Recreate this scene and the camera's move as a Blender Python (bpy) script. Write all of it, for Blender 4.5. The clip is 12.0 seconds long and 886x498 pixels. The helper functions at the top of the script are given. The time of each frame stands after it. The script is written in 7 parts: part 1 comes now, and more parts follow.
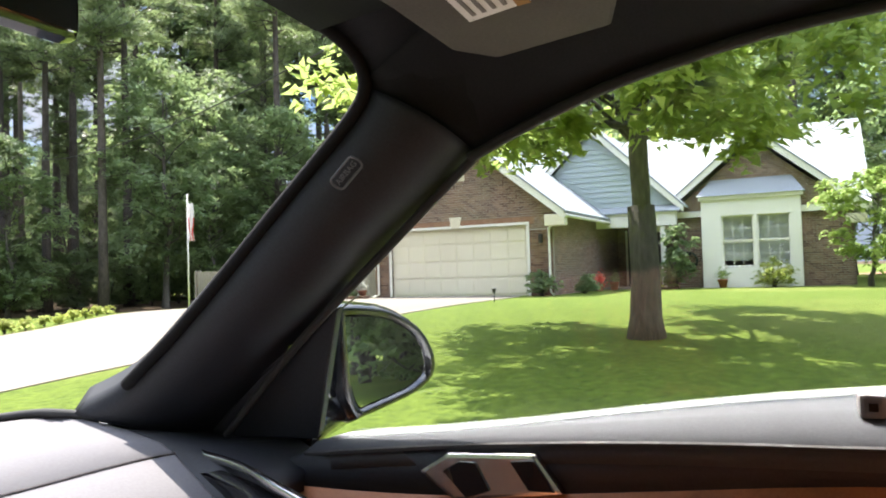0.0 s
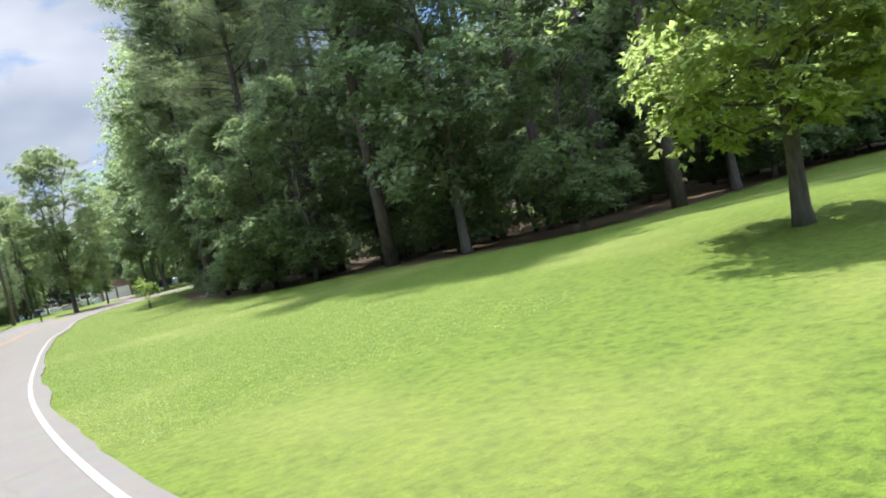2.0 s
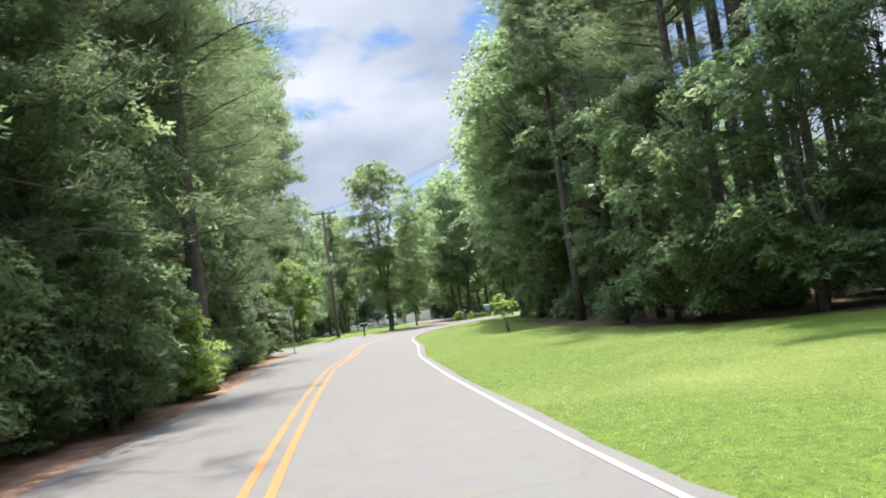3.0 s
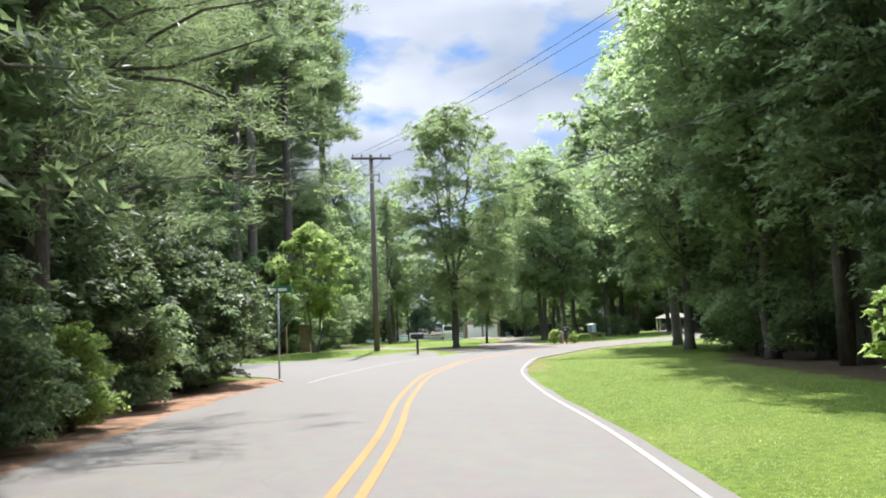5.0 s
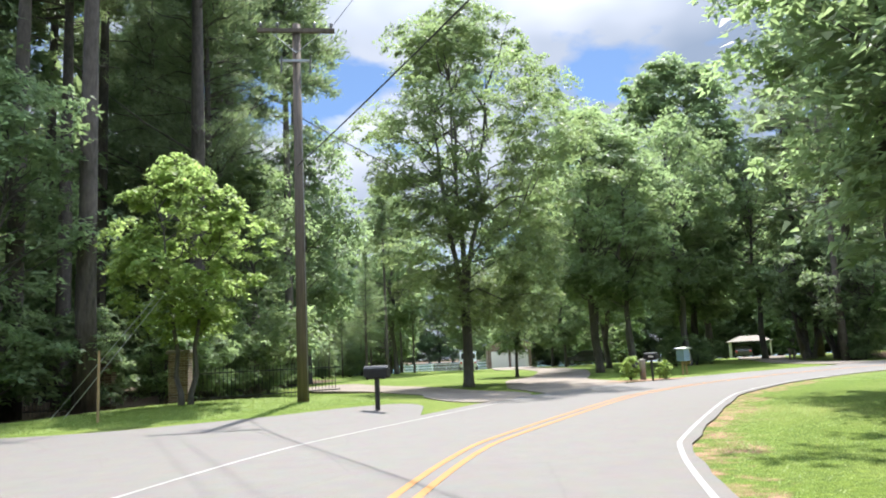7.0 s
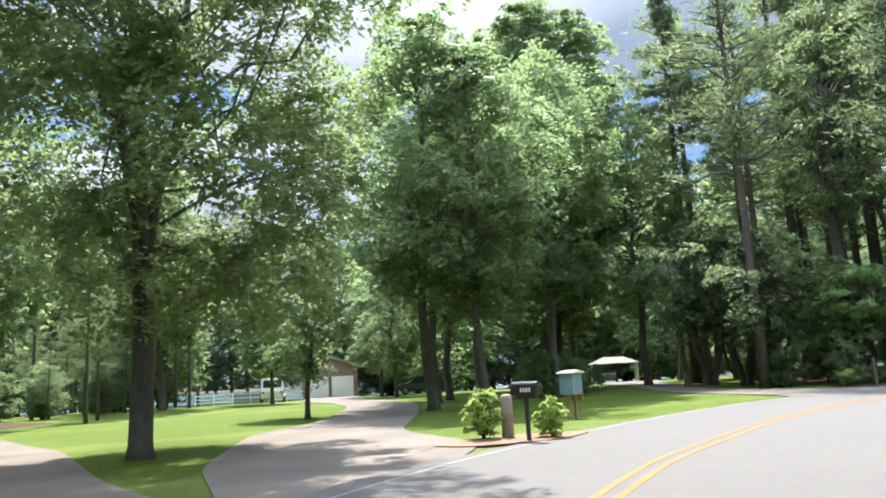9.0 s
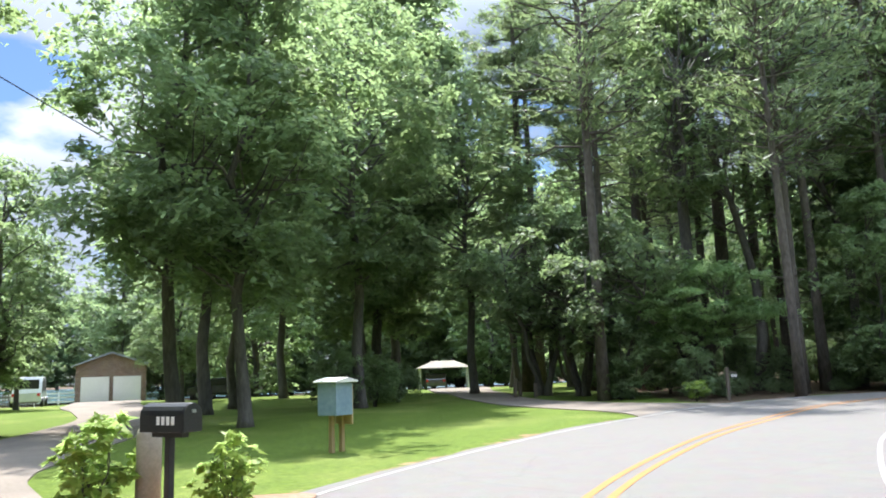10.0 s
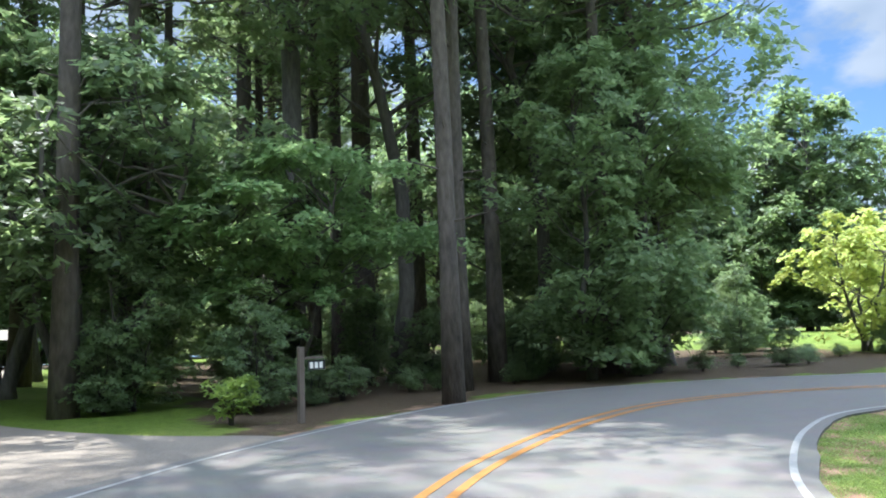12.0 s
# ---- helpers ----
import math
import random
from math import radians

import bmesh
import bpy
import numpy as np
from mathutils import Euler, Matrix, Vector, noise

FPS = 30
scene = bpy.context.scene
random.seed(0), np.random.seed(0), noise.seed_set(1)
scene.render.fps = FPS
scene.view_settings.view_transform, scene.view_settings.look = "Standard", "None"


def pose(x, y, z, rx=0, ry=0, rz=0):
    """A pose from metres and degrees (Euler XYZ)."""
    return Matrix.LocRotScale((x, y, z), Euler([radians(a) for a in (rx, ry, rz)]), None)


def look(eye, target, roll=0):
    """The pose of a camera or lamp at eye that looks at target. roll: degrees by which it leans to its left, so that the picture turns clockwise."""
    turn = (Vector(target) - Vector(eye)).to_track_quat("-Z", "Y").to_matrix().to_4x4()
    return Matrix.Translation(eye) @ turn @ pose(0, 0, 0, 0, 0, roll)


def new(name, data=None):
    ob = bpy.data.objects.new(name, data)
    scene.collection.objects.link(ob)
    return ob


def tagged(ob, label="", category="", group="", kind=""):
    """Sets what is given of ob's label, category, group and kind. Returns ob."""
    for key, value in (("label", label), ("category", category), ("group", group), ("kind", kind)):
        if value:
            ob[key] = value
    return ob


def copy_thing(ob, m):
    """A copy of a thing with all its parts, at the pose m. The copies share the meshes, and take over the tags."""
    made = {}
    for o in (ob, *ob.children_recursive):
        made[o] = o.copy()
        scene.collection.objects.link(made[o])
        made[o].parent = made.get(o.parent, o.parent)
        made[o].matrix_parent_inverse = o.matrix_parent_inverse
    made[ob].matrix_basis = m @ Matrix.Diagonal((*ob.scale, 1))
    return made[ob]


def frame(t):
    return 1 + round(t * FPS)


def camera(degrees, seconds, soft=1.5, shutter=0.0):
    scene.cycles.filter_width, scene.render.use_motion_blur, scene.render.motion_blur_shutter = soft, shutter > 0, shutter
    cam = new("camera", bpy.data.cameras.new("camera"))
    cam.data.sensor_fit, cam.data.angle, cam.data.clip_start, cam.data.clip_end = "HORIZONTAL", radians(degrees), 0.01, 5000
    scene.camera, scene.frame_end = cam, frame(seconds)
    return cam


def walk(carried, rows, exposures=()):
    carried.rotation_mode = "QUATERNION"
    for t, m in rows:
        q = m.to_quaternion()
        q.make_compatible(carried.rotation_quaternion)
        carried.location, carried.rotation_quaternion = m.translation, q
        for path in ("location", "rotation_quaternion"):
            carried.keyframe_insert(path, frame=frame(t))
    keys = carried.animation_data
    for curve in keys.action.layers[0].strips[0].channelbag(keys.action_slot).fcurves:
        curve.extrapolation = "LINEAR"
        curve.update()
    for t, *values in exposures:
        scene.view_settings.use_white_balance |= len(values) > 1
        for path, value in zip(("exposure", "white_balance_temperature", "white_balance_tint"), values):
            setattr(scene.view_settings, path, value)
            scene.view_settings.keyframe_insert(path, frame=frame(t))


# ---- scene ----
cam = camera(61.0, 12.0, soft=1.9)
PATH = [
    (0, (18.049, -54.623, 1.354), (19.137, -52.947, 1.418), -1.7),
    (0.5, (14.947, -49.941, 1.361), (16.044, -48.269, 1.339), -3.5),
    (1, (11.881, -45.936, 1.344), (12.922, -44.231, 1.245), -5.2),
    (1.2, (10.753, -44.289, 1.346), (11.758, -42.563, 1.229), -6.2),
    (1.5, (9.212, -41.666, 1.35), (10.131, -39.896, 1.209), -9.3),
    (2, (7.006, -36.992, 1.35), (7.728, -35.129, 1.267), -12.7),
    (2.5, (4.958, -32.012, 1.35), (5.310, -30.044, 1.419), -11.9),
    (3, (3.242, -26.539, 1.35), (3.299, -24.546, 1.511), -8.1),
    (3.5, (2.128, -20.820, 1.35), (2.107, -18.827, 1.513), -4.2),
    (5.5, (0.826, 3.48, 1.357), (0.718, 5.462, 1.599), -2.3),
    (6, (0.743, 8.854, 1.356), (0.604, 10.831, 1.626), -2.3),
    (6.5, (0.777, 14.034, 1.312), (0.611, 16.007, 1.594), -2.5),
    (8.5, (2.122, 32.082, 1.334), (2.193, 34.055, 1.653), -3.6),
    (9, (3.461, 36.501, 1.368), (3.702, 38.459, 1.701), -3.1),
    (9.5, (5.015, 40.121, 1.384), (5.441, 42.047, 1.718), -2.6),
    (10, (7.03, 43.75, 1.384), (7.66, 45.621, 1.705), -2.0),
    (10.5, (10.316, 47.181, 1.378), (11.122, 48.988, 1.673), -0.7),
    (11, (13.561, 50.349, 1.318), (14.522, 52.082, 1.591), -0.6),
    (11.5, (16.647, 53.524, 1.369), (17.774, 55.159, 1.609), -1.5),
    (12, (19.22, 56.117, 1.35), (20.533, 57.609, 1.566), -2.0),
]
walk(cam, [(t, look(eye, target, roll)) for t, eye, target, roll in PATH], [(0, 2.6, 6600, 14), (0.5, 2.15, 6450, 12), (1, 2.1, 6350, 12), (2, 2.2, 6200, 12), (8.5, 2.4, 6150, 12), (10, 2.5, 6050, 11), (11, 2.6, 5950, 10), (11.5, 2.65, 5900, 9), (12, 2.6, 5850, 8)])

# ---- light ----
SUN_AZIMUTH, SUN_HEIGHT = radians(5), radians(63)   # from +y towards +x
world = bpy.data.worlds.new("sky")
scene.world = world
world.use_nodes = True
wn, wl = world.node_tree.nodes, world.node_tree.links
wn.clear()
w_out = wn.new("ShaderNodeOutputWorld")
w_bg = wn.new("ShaderNodeBackground")
sky = wn.new("ShaderNodeTexSky")
sky.sky_type = "NISHITA"
sky.sun_disc = False
sky.sun_elevation = SUN_HEIGHT
sky.sun_rotation = SUN_AZIMUTH
sky.air_density, sky.dust_density, sky.ozone_density = 1.0, 0.7, 1.6
w_tc = wn.new("ShaderNodeTexCoord")
w_map = wn.new("ShaderNodeMapping")
w_map.inputs["Scale"].default_value = (1.0, 1.0, 2.0)
w_map.inputs["Location"].default_value = (0.35, 0.1, 0.2)
w_noise = wn.new("ShaderNodeTexNoise")
w_noise.inputs["Scale"].default_value = 3.8
w_noise.inputs["Detail"].default_value = 8.0
w_noise.inputs["Roughness"].default_value = 0.52
w_ramp = wn.new("ShaderNodeValToRGB")
w_ramp.color_ramp.elements[0].position = 0.405
w_ramp.color_ramp.elements[1].position = 0.48
w_shade = wn.new("ShaderNodeTexNoise")
w_shade.inputs["Scale"].default_value = 2.2
w_shade.inputs["Detail"].default_value = 4.0
w_cloud = wn.new("ShaderNodeMix")
w_cloud.data_type = "RGBA"
w_cloud.inputs[6].default_value = (3.2, 3.9, 5.0, 1)
w_cloud.inputs[7].default_value = (10.2, 10.3, 10.6, 1)
w_mix = wn.new("ShaderNodeMix")
w_mix.data_type = "RGBA"
wl.new(w_tc.outputs["Generated"], w_map.inputs["Vector"])
wl.new(w_map.outputs["Vector"], w_noise.inputs["Vector"])
wl.new(w_map.outputs["Vector"], w_shade.inputs["Vector"])
wl.new(w_noise.outputs["Fac"], w_ramp.inputs["Fac"])
w_soft = wn.new("ShaderNodeMapRange")
w_soft.inputs["From Min"].default_value, w_soft.inputs["From Max"].default_value = 0.4, 0.76
wl.new(w_shade.outputs["Fac"], w_soft.inputs["Value"])
wl.new(w_soft.outputs["Result"], w_cloud.inputs[0])
wl.new(w_ramp.outputs["Color"], w_mix.inputs[0])
w_deep = wn.new("ShaderNodeMix")
w_deep.data_type, w_deep.blend_type = "RGBA", "MULTIPLY"
w_deep.inputs[0].default_value = 1.0
w_deep.inputs[7].default_value = (0.85, 1.0, 1.15, 1)
wl.new(sky.outputs["Color"], w_deep.inputs[6])
wl.new(w_deep.outputs[2], w_mix.inputs[6])
wl.new(w_cloud.outputs[2], w_mix.inputs[7])
# the zenith, out of view, stays six times the horizon band as added fill
w_sep = wn.new("ShaderNodeSeparateXYZ")
wl.new(w_tc.outputs["Generated"], w_sep.inputs[0])
w_rise = wn.new("ShaderNodeMapRange")
w_rise.interpolation_type = "SMOOTHSTEP"
w_rise.inputs["From Min"].default_value, w_rise.inputs["From Max"].default_value = 0.38, 0.92
w_rise.inputs["To Min"].default_value, w_rise.inputs["To Max"].default_value = 0.165, 1.0
wl.new(w_sep.outputs["Z"], w_rise.inputs["Value"])
w_grade = wn.new("ShaderNodeVectorMath")
w_grade.operation = "SCALE"
wl.new(w_mix.outputs[2], w_grade.inputs[0])
wl.new(w_rise.outputs["Result"], w_grade.inputs["Scale"])
wl.new(w_grade.outputs["Vector"], w_bg.inputs["Color"])
w_bg.inputs["Strength"].default_value = 0.15
wl.new(w_bg.outputs["Background"], w_out.inputs["Surface"])

sun_data = bpy.data.lights.new("sun", "SUN")
sun_data.energy = 2.45
sun_data.angle = radians(0.8)
sun_data.color = (1.0, 0.95, 0.86)
sun = new("sun", sun_data)
sun_way = Vector((math.sin(SUN_AZIMUTH) * math.cos(SUN_HEIGHT), math.cos(SUN_AZIMUTH) * math.cos(SUN_HEIGHT), math.sin(SUN_HEIGHT)))
sun.matrix_world = look(sun_way * 60, (0, 0, 0))

# ---- materials ----
def nodes_of(name):
    m = bpy.data.materials.new(name)
    m.use_nodes = True
    return m, m.node_tree.nodes, m.node_tree.links, m.node_tree.nodes["Principled BSDF"]


def noise_node(n, l, vector, scale, detail=5.0, rough=0.55):
    t = n.new("ShaderNodeTexNoise")
    t.inputs["Scale"].default_value = scale
    t.inputs["Detail"].default_value = detail
    t.inputs["Roughness"].default_value = rough
    l.new(vector, t.inputs["Vector"])
    return t


def ramp_node(n, l, fac, stops):
    r = n.new("ShaderNodeValToRGB")
    e = r.color_ramp.elements
    while len(e) < len(stops):
        e.new(0.5)
    for k, (p, c) in enumerate(stops):
        e[k].position, e[k].color = p, (*c, 1)
    l.new(fac, r.inputs["Fac"])
    return r


def mix_node(n, l, fac, a, b, blend="MIX"):
    m = n.new("ShaderNodeMix")
    m.data_type, m.blend_type = "RGBA", blend
    for sock, v in ((m.inputs[0], fac), (m.inputs[6], a), (m.inputs[7], b)):
        if isinstance(v, bpy.types.NodeSocket):
            l.new(v, sock)
        elif isinstance(v, (int, float)):
            sock.default_value = v
        else:
            sock.default_value = (*v, 1)
    return m.outputs[2]


def bump_node(n, l, height, strength, distance, principled):
    b = n.new("ShaderNodeBump")
    b.inputs["Strength"].default_value = strength
    b.inputs["Distance"].default_value = distance
    l.new(height, b.inputs["Height"])
    l.new(b.outputs["Normal"], principled.inputs["Normal"])


def surface(name, dark, light, fine=30.0, coarse=2.0, rough=0.7, bump=0.2, depth=0.01, metal=0.0, spec=0.5, stretch=(1, 1, 1), coat=0.0):
    """A surface with grain at a fine and a coarse scale, in object space (metres)."""
    m, n, l, p = nodes_of(name)
    tc = n.new("ShaderNodeTexCoord")
    mp = n.new("ShaderNodeMapping")
    mp.inputs["Scale"].default_value = stretch
    l.new(tc.outputs["Object"], mp.inputs["Vector"])
    v = mp.outputs["Vector"]
    a, b = noise_node(n, l, v, fine), noise_node(n, l, v, coarse, 3)
    both = n.new("ShaderNodeMath")
    both.operation = "MULTIPLY_ADD"
    both.inputs[1].default_value = 0.5
    l.new(a.outputs["Fac"], both.inputs[0])
    half = n.new("ShaderNodeMath")
    half.operation = "MULTIPLY"
    half.inputs[1].default_value = 0.5
    l.new(b.outputs["Fac"], half.inputs[0])
    l.new(half.outputs[0], both.inputs[2])
    r = ramp_node(n, l, both.outputs[0], ((0.34, dark), (0.66, light)))
    l.new(r.outputs["Color"], p.inputs["Base Color"])
    p.inputs["Roughness"].default_value = rough
    p.inputs["Metallic"].default_value = metal
    p.inputs["Specular IOR Level"].default_value = spec
    p.inputs["Coat Weight"].default_value = coat
    if bump:
        bump_node(n, l, a.outputs["Fac"], bump, depth, p)
    return m


def foliage(name, stops, through_light=0.45, rough=0.5):
    """Leaves: colour varies leaf by leaf and tree by tree; light passes through."""
    m, n, l, p = nodes_of(name)
    geo, info = n.new("ShaderNodeNewGeometry"), n.new("ShaderNodeObjectInfo")
    r = ramp_node(n, l, geo.outputs["Random Per Island"], stops)
    hsv = n.new("ShaderNodeHueSaturation")
    ma = n.new("ShaderNodeMapRange")
    ma.inputs["To Min"].default_value, ma.inputs["To Max"].default_value = 0.82, 1.3
    l.new(info.outputs["Random"], ma.inputs["Value"])
    l.new(ma.outputs["Result"], hsv.inputs["Value"])
    l.new(r.outputs["Color"], hsv.inputs["Color"])
    l.new(hsv.outputs["Color"], p.inputs["Base Color"])
    p.inputs["Roughness"].default_value = rough
    p.inputs["Specular IOR Level"].default_value = 0.35
    tr = n.new("ShaderNodeBsdfTranslucent")
    warm = mix_node(n, l, 0.6, hsv.outputs["Color"], (0.37, 0.49, 0.20), "MIX")
    l.new(warm, tr.inputs["Color"])
    ms = n.new("ShaderNodeMixShader")
    ms.inputs["Fac"].default_value = through_light
    l.new(p.outputs["BSDF"], ms.inputs[1])
    l.new(tr.outputs["BSDF"], ms.inputs[2])
    l.new(ms.outputs["Shader"], n["Material Output"].inputs["Surface"])
    return m


LEAF_BRIGHT = foliage("leaf_bright", ((0.0, (0.16, 0.235, 0.035)), (0.5, (0.26, 0.355, 0.055)), (1.0, (0.37, 0.45, 0.09))), 0.68)
LEAF_LIME = foliage("leaf_lime", ((0.0, (0.22, 0.29, 0.035)), (0.5, (0.34, 0.41, 0.055)), (1.0, (0.46, 0.50, 0.10))), 0.72)
LEAF_DOGWOOD = foliage("leaf_dogwood", ((0.0, (0.14, 0.235, 0.095)), (0.5, (0.22, 0.335, 0.14)), (1.0, (0.32, 0.43, 0.2))), 0.68)
LEAF_MID = foliage("leaf_mid", ((0.0, (0.09, 0.14, 0.068)), (0.5, (0.15, 0.212, 0.102)), (1.0, (0.23, 0.29, 0.145))), 0.6)
LEAF_DARK = foliage("leaf_dark", ((0.0, (0.085, 0.128, 0.072)), (0.5, (0.145, 0.197, 0.106)), (1.0, (0.215, 0.27, 0.15))), 0.6)
LEAF_HEDGE = foliage("leaf_hedge", ((0.0, (0.032, 0.055, 0.021)), (0.5, (0.06, 0.092, 0.035)), (1.0, (0.1, 0.142, 0.052))), 0.3)
LEAF_OLIVE = foliage("leaf_olive", ((0.0, (0.085, 0.117, 0.048)), (0.5, (0.136, 0.174, 0.07)), (1.0, (0.20, 0.238, 0.092))), 0.54)
NEEDLE = foliage("pine_needle", ((0.0, (0.075, 0.108, 0.056)), (0.5, (0.122, 0.158, 0.082)), (1.0, (0.185, 0.22, 0.118))), 0.46, 0.5)
LEAF_YELLOW = foliage("leaf_yellow", ((0.0, (0.30, 0.33, 0.05)), (0.5, (0.44, 0.45, 0.08)), (1.0, (0.55, 0.54, 0.13))), 0.65)
PETAL_RED = foliage("petal_red", ((0.0, (0.45, 0.01, 0.02)), (1.0, (0.7, 0.05, 0.05))), 0.3)
PETAL_WHITE = foliage("petal_white", ((0.0, (0.6, 0.55, 0.62)), (1.0, (0.8, 0.8, 0.8))), 0.3)

BARK = surface("bark", (0.055, 0.05, 0.044), (0.15, 0.135, 0.118), 16, 1.5, 0.95, 0.9, 0.04, stretch=(1, 1, 0.25))
BARK_PINE = surface("bark_pine", (0.05, 0.042, 0.037), (0.15, 0.125, 0.107), 11, 1.3, 0.95, 1.0, 0.05, stretch=(1, 1, 0.35))
POLE_WOOD = surface("pole_wood", (0.07, 0.055, 0.043), (0.19, 0.155, 0.125), 22, 1.2, 0.9, 0.5, 0.01, stretch=(1, 1, 0.06))
FENCE_WOOD = surface("fence_wood", (0.2, 0.175, 0.145), (0.4, 0.35, 0.29), 14, 0.9, 0.9, 0.5, 0.006, stretch=(1, 1, 0.12))
CONCRETE = surface("concrete", (0.15, 0.129, 0.104), (0.205, 0.178, 0.145), 40, 0.35, 0.9, 0.2, 0.004)
PALE_STONE = surface("pale_stone", (0.25, 0.22, 0.175), (0.37, 0.33, 0.27), 30, 3, 0.9, 0.3, 0.004)
GRAVEL = surface("drive_gravel", (0.115, 0.093, 0.073), (0.225, 0.188, 0.15), 25, 0.5, 0.95, 0.5, 0.02)
DIRT = surface("red_dirt", (0.16, 0.085, 0.05), (0.30, 0.18, 0.11), 14, 0.7, 0.95, 0.7, 0.03)
MULCH = surface("mulch", (0.06, 0.035, 0.022), (0.16, 0.09, 0.055), 30, 2, 0.95, 0.8, 0.03)
LINE_YELLOW = surface("line_yellow", (0.23, 0.092, 0.006), (0.32, 0.13, 0.012), 18, 0.8, 0.7, 0.15, 0.003)
LINE_WHITE = surface("line_white", (0.17, 0.163, 0.15), (0.29, 0.28, 0.26), 18, 0.8, 0.7, 0.15, 0.003)
WHITE_TRIM = surface("white_trim", (0.74, 0.72, 0.66), (0.84, 0.82, 0.77), 12, 0.8, 0.5, 0.05, 0.002)
CREAM = surface("cream_paint", (0.66, 0.60, 0.47), (0.76, 0.71, 0.57), 9, 0.6, 0.5, 0.05, 0.002)
SIDING = surface("blue_grey_siding", (0.34, 0.40, 0.43), (0.44, 0.50, 0.53), 9, 0.6, 0.6, 0.05, 0.002)
DOOR_GREEN = surface("door_green", (0.012, 0.022, 0.02), (0.025, 0.04, 0.036), 20, 2, 0.35, 0.05, 0.002)
BLACK_METAL = surface("black_metal", (0.012, 0.012, 0.013), (0.03, 0.03, 0.032), 40, 4, 0.4, 0.1, 0.001)
GREY_METAL = surface("grey_metal", (0.30, 0.31, 0.32), (0.48, 0.49, 0.50), 30, 3, 0.45, 0.1, 0.002, metal=0.8)
GREEN_PLASTIC = surface("green_plastic", (0.012, 0.035, 0.022), (0.03, 0.06, 0.04), 12, 1.5, 0.5, 0.08, 0.003)
BLUE_PLASTIC = surface("blue_paint", (0.16, 0.24, 0.31), (0.26, 0.35, 0.42), 12, 1.5, 0.5, 0.08, 0.003)
SIGN_GREEN = surface("sign_green", (0.0, 0.10, 0.055), (0.005, 0.16, 0.085), 20, 2, 0.4, 0.0)
RAW_WOOD = surface("raw_wood", (0.30, 0.20, 0.10), (0.48, 0.34, 0.18), 22, 1.5, 0.85, 0.3, 0.004, stretch=(1, 1, 0.15))
RED_PAINT = surface("red_paint", (0.5, 0.02, 0.02), (0.65, 0.04, 0.03), 20, 2, 0.4, 0.0)
TERRACOTTA = surface("terracotta", (0.28, 0.10, 0.06), (0.42, 0.17, 0.10), 25, 3, 0.8, 0.2, 0.003)
CLOTH_WHITE = surface("cloth_white", (0.6, 0.58, 0.56), (0.78, 0.76, 0.74), 50, 3, 0.9, 0.2, 0.002)
INSULATOR = surface("insulator", (0.10, 0.10, 0.11), (0.20, 0.20, 0.21), 30, 3, 0.3, 0.0)


def shingle_material():
    m, n, l, p = nodes_of("roof_shingle")
    tc = n.new("ShaderNodeTexCoord")
    a = noise_node(n, l, tc.outputs["Object"], 60, 4)
    b = noise_node(n, l, tc.outputs["Object"], 1.1, 3)
    r = ramp_node(n, l, a.outputs["Fac"], ((0.3, (0.16, 0.175, 0.19)), (0.7, (0.34, 0.36, 0.38))))
    c = mix_node(n, l, b.outputs["Fac"], r.outputs["Color"], (0.30, 0.33, 0.36))
    l.new(c, p.inputs["Base Color"])
    p.inputs["Roughness"].default_value = 0.75
    bump_node(n, l, a.outputs["Fac"], 0.4, 0.01, p)
    return m


SHINGLE = shingle_material()


def brick_material():
    """Brown brick in running bond on upright faces; v runs up, u along the wall (object space)."""
    m, n, l, p = nodes_of("brown_brick")
    tc = n.new("ShaderNodeTexCoord")
    sep = n.new("ShaderNodeSeparateXYZ")
    l.new(tc.outputs["Object"], sep.inputs[0])
    add = n.new("ShaderNodeMath")
    l.new(sep.outputs["X"], add.inputs[0])
    l.new(sep.outputs["Y"], add.inputs[1])
    com = n.new("ShaderNodeCombineXYZ")
    l.new(add.outputs[0], com.inputs["X"])
    l.new(sep.outputs["Z"], com.inputs["Y"])
    b = n.new("ShaderNodeTexBrick")
    b.inputs["Scale"].default_value = 1.0
    b.inputs["Brick Width"].default_value = 0.215
    b.inputs["Row Height"].default_value = 0.075
    b.inputs["Mortar Size"].default_value = 0.006
    b.inputs["Mortar Smooth"].default_value = 0.3
    b.inputs["Bias"].default_value = 0.0
    b.inputs["Color1"].default_value = (0.11, 0.058, 0.036, 1)
    b.inputs["Color2"].default_value = (0.23, 0.135, 0.085, 1)
    b.inputs["Mortar"].default_value = (0.40, 0.35, 0.29, 1)
    l.new(com.outputs[0], b.inputs["Vector"])
    a = noise_node(n, l, tc.outputs["Object"], 45, 4)
    g = noise_node(n, l, tc.outputs["Object"], 0.9, 3)
    c = mix_node(n, l, 0.25, b.outputs["Color"], a.outputs["Color"], "OVERLAY")
    c = mix_node(n, l, 0.18, c, g.outputs["Color"], "OVERLAY")
    hsv = n.new("ShaderNodeHueSaturation")
    hsv.inputs["Saturation"].default_value = 0.85
    l.new(c, hsv.inputs["Color"])
    l.new(hsv.outputs["Color"], p.inputs["Base Color"])
    p.inputs["Roughness"].default_value = 0.9
    bump_node(n, l, b.outputs["Fac"], -0.5, 0.008, p)
    return m


BRICK = brick_material()


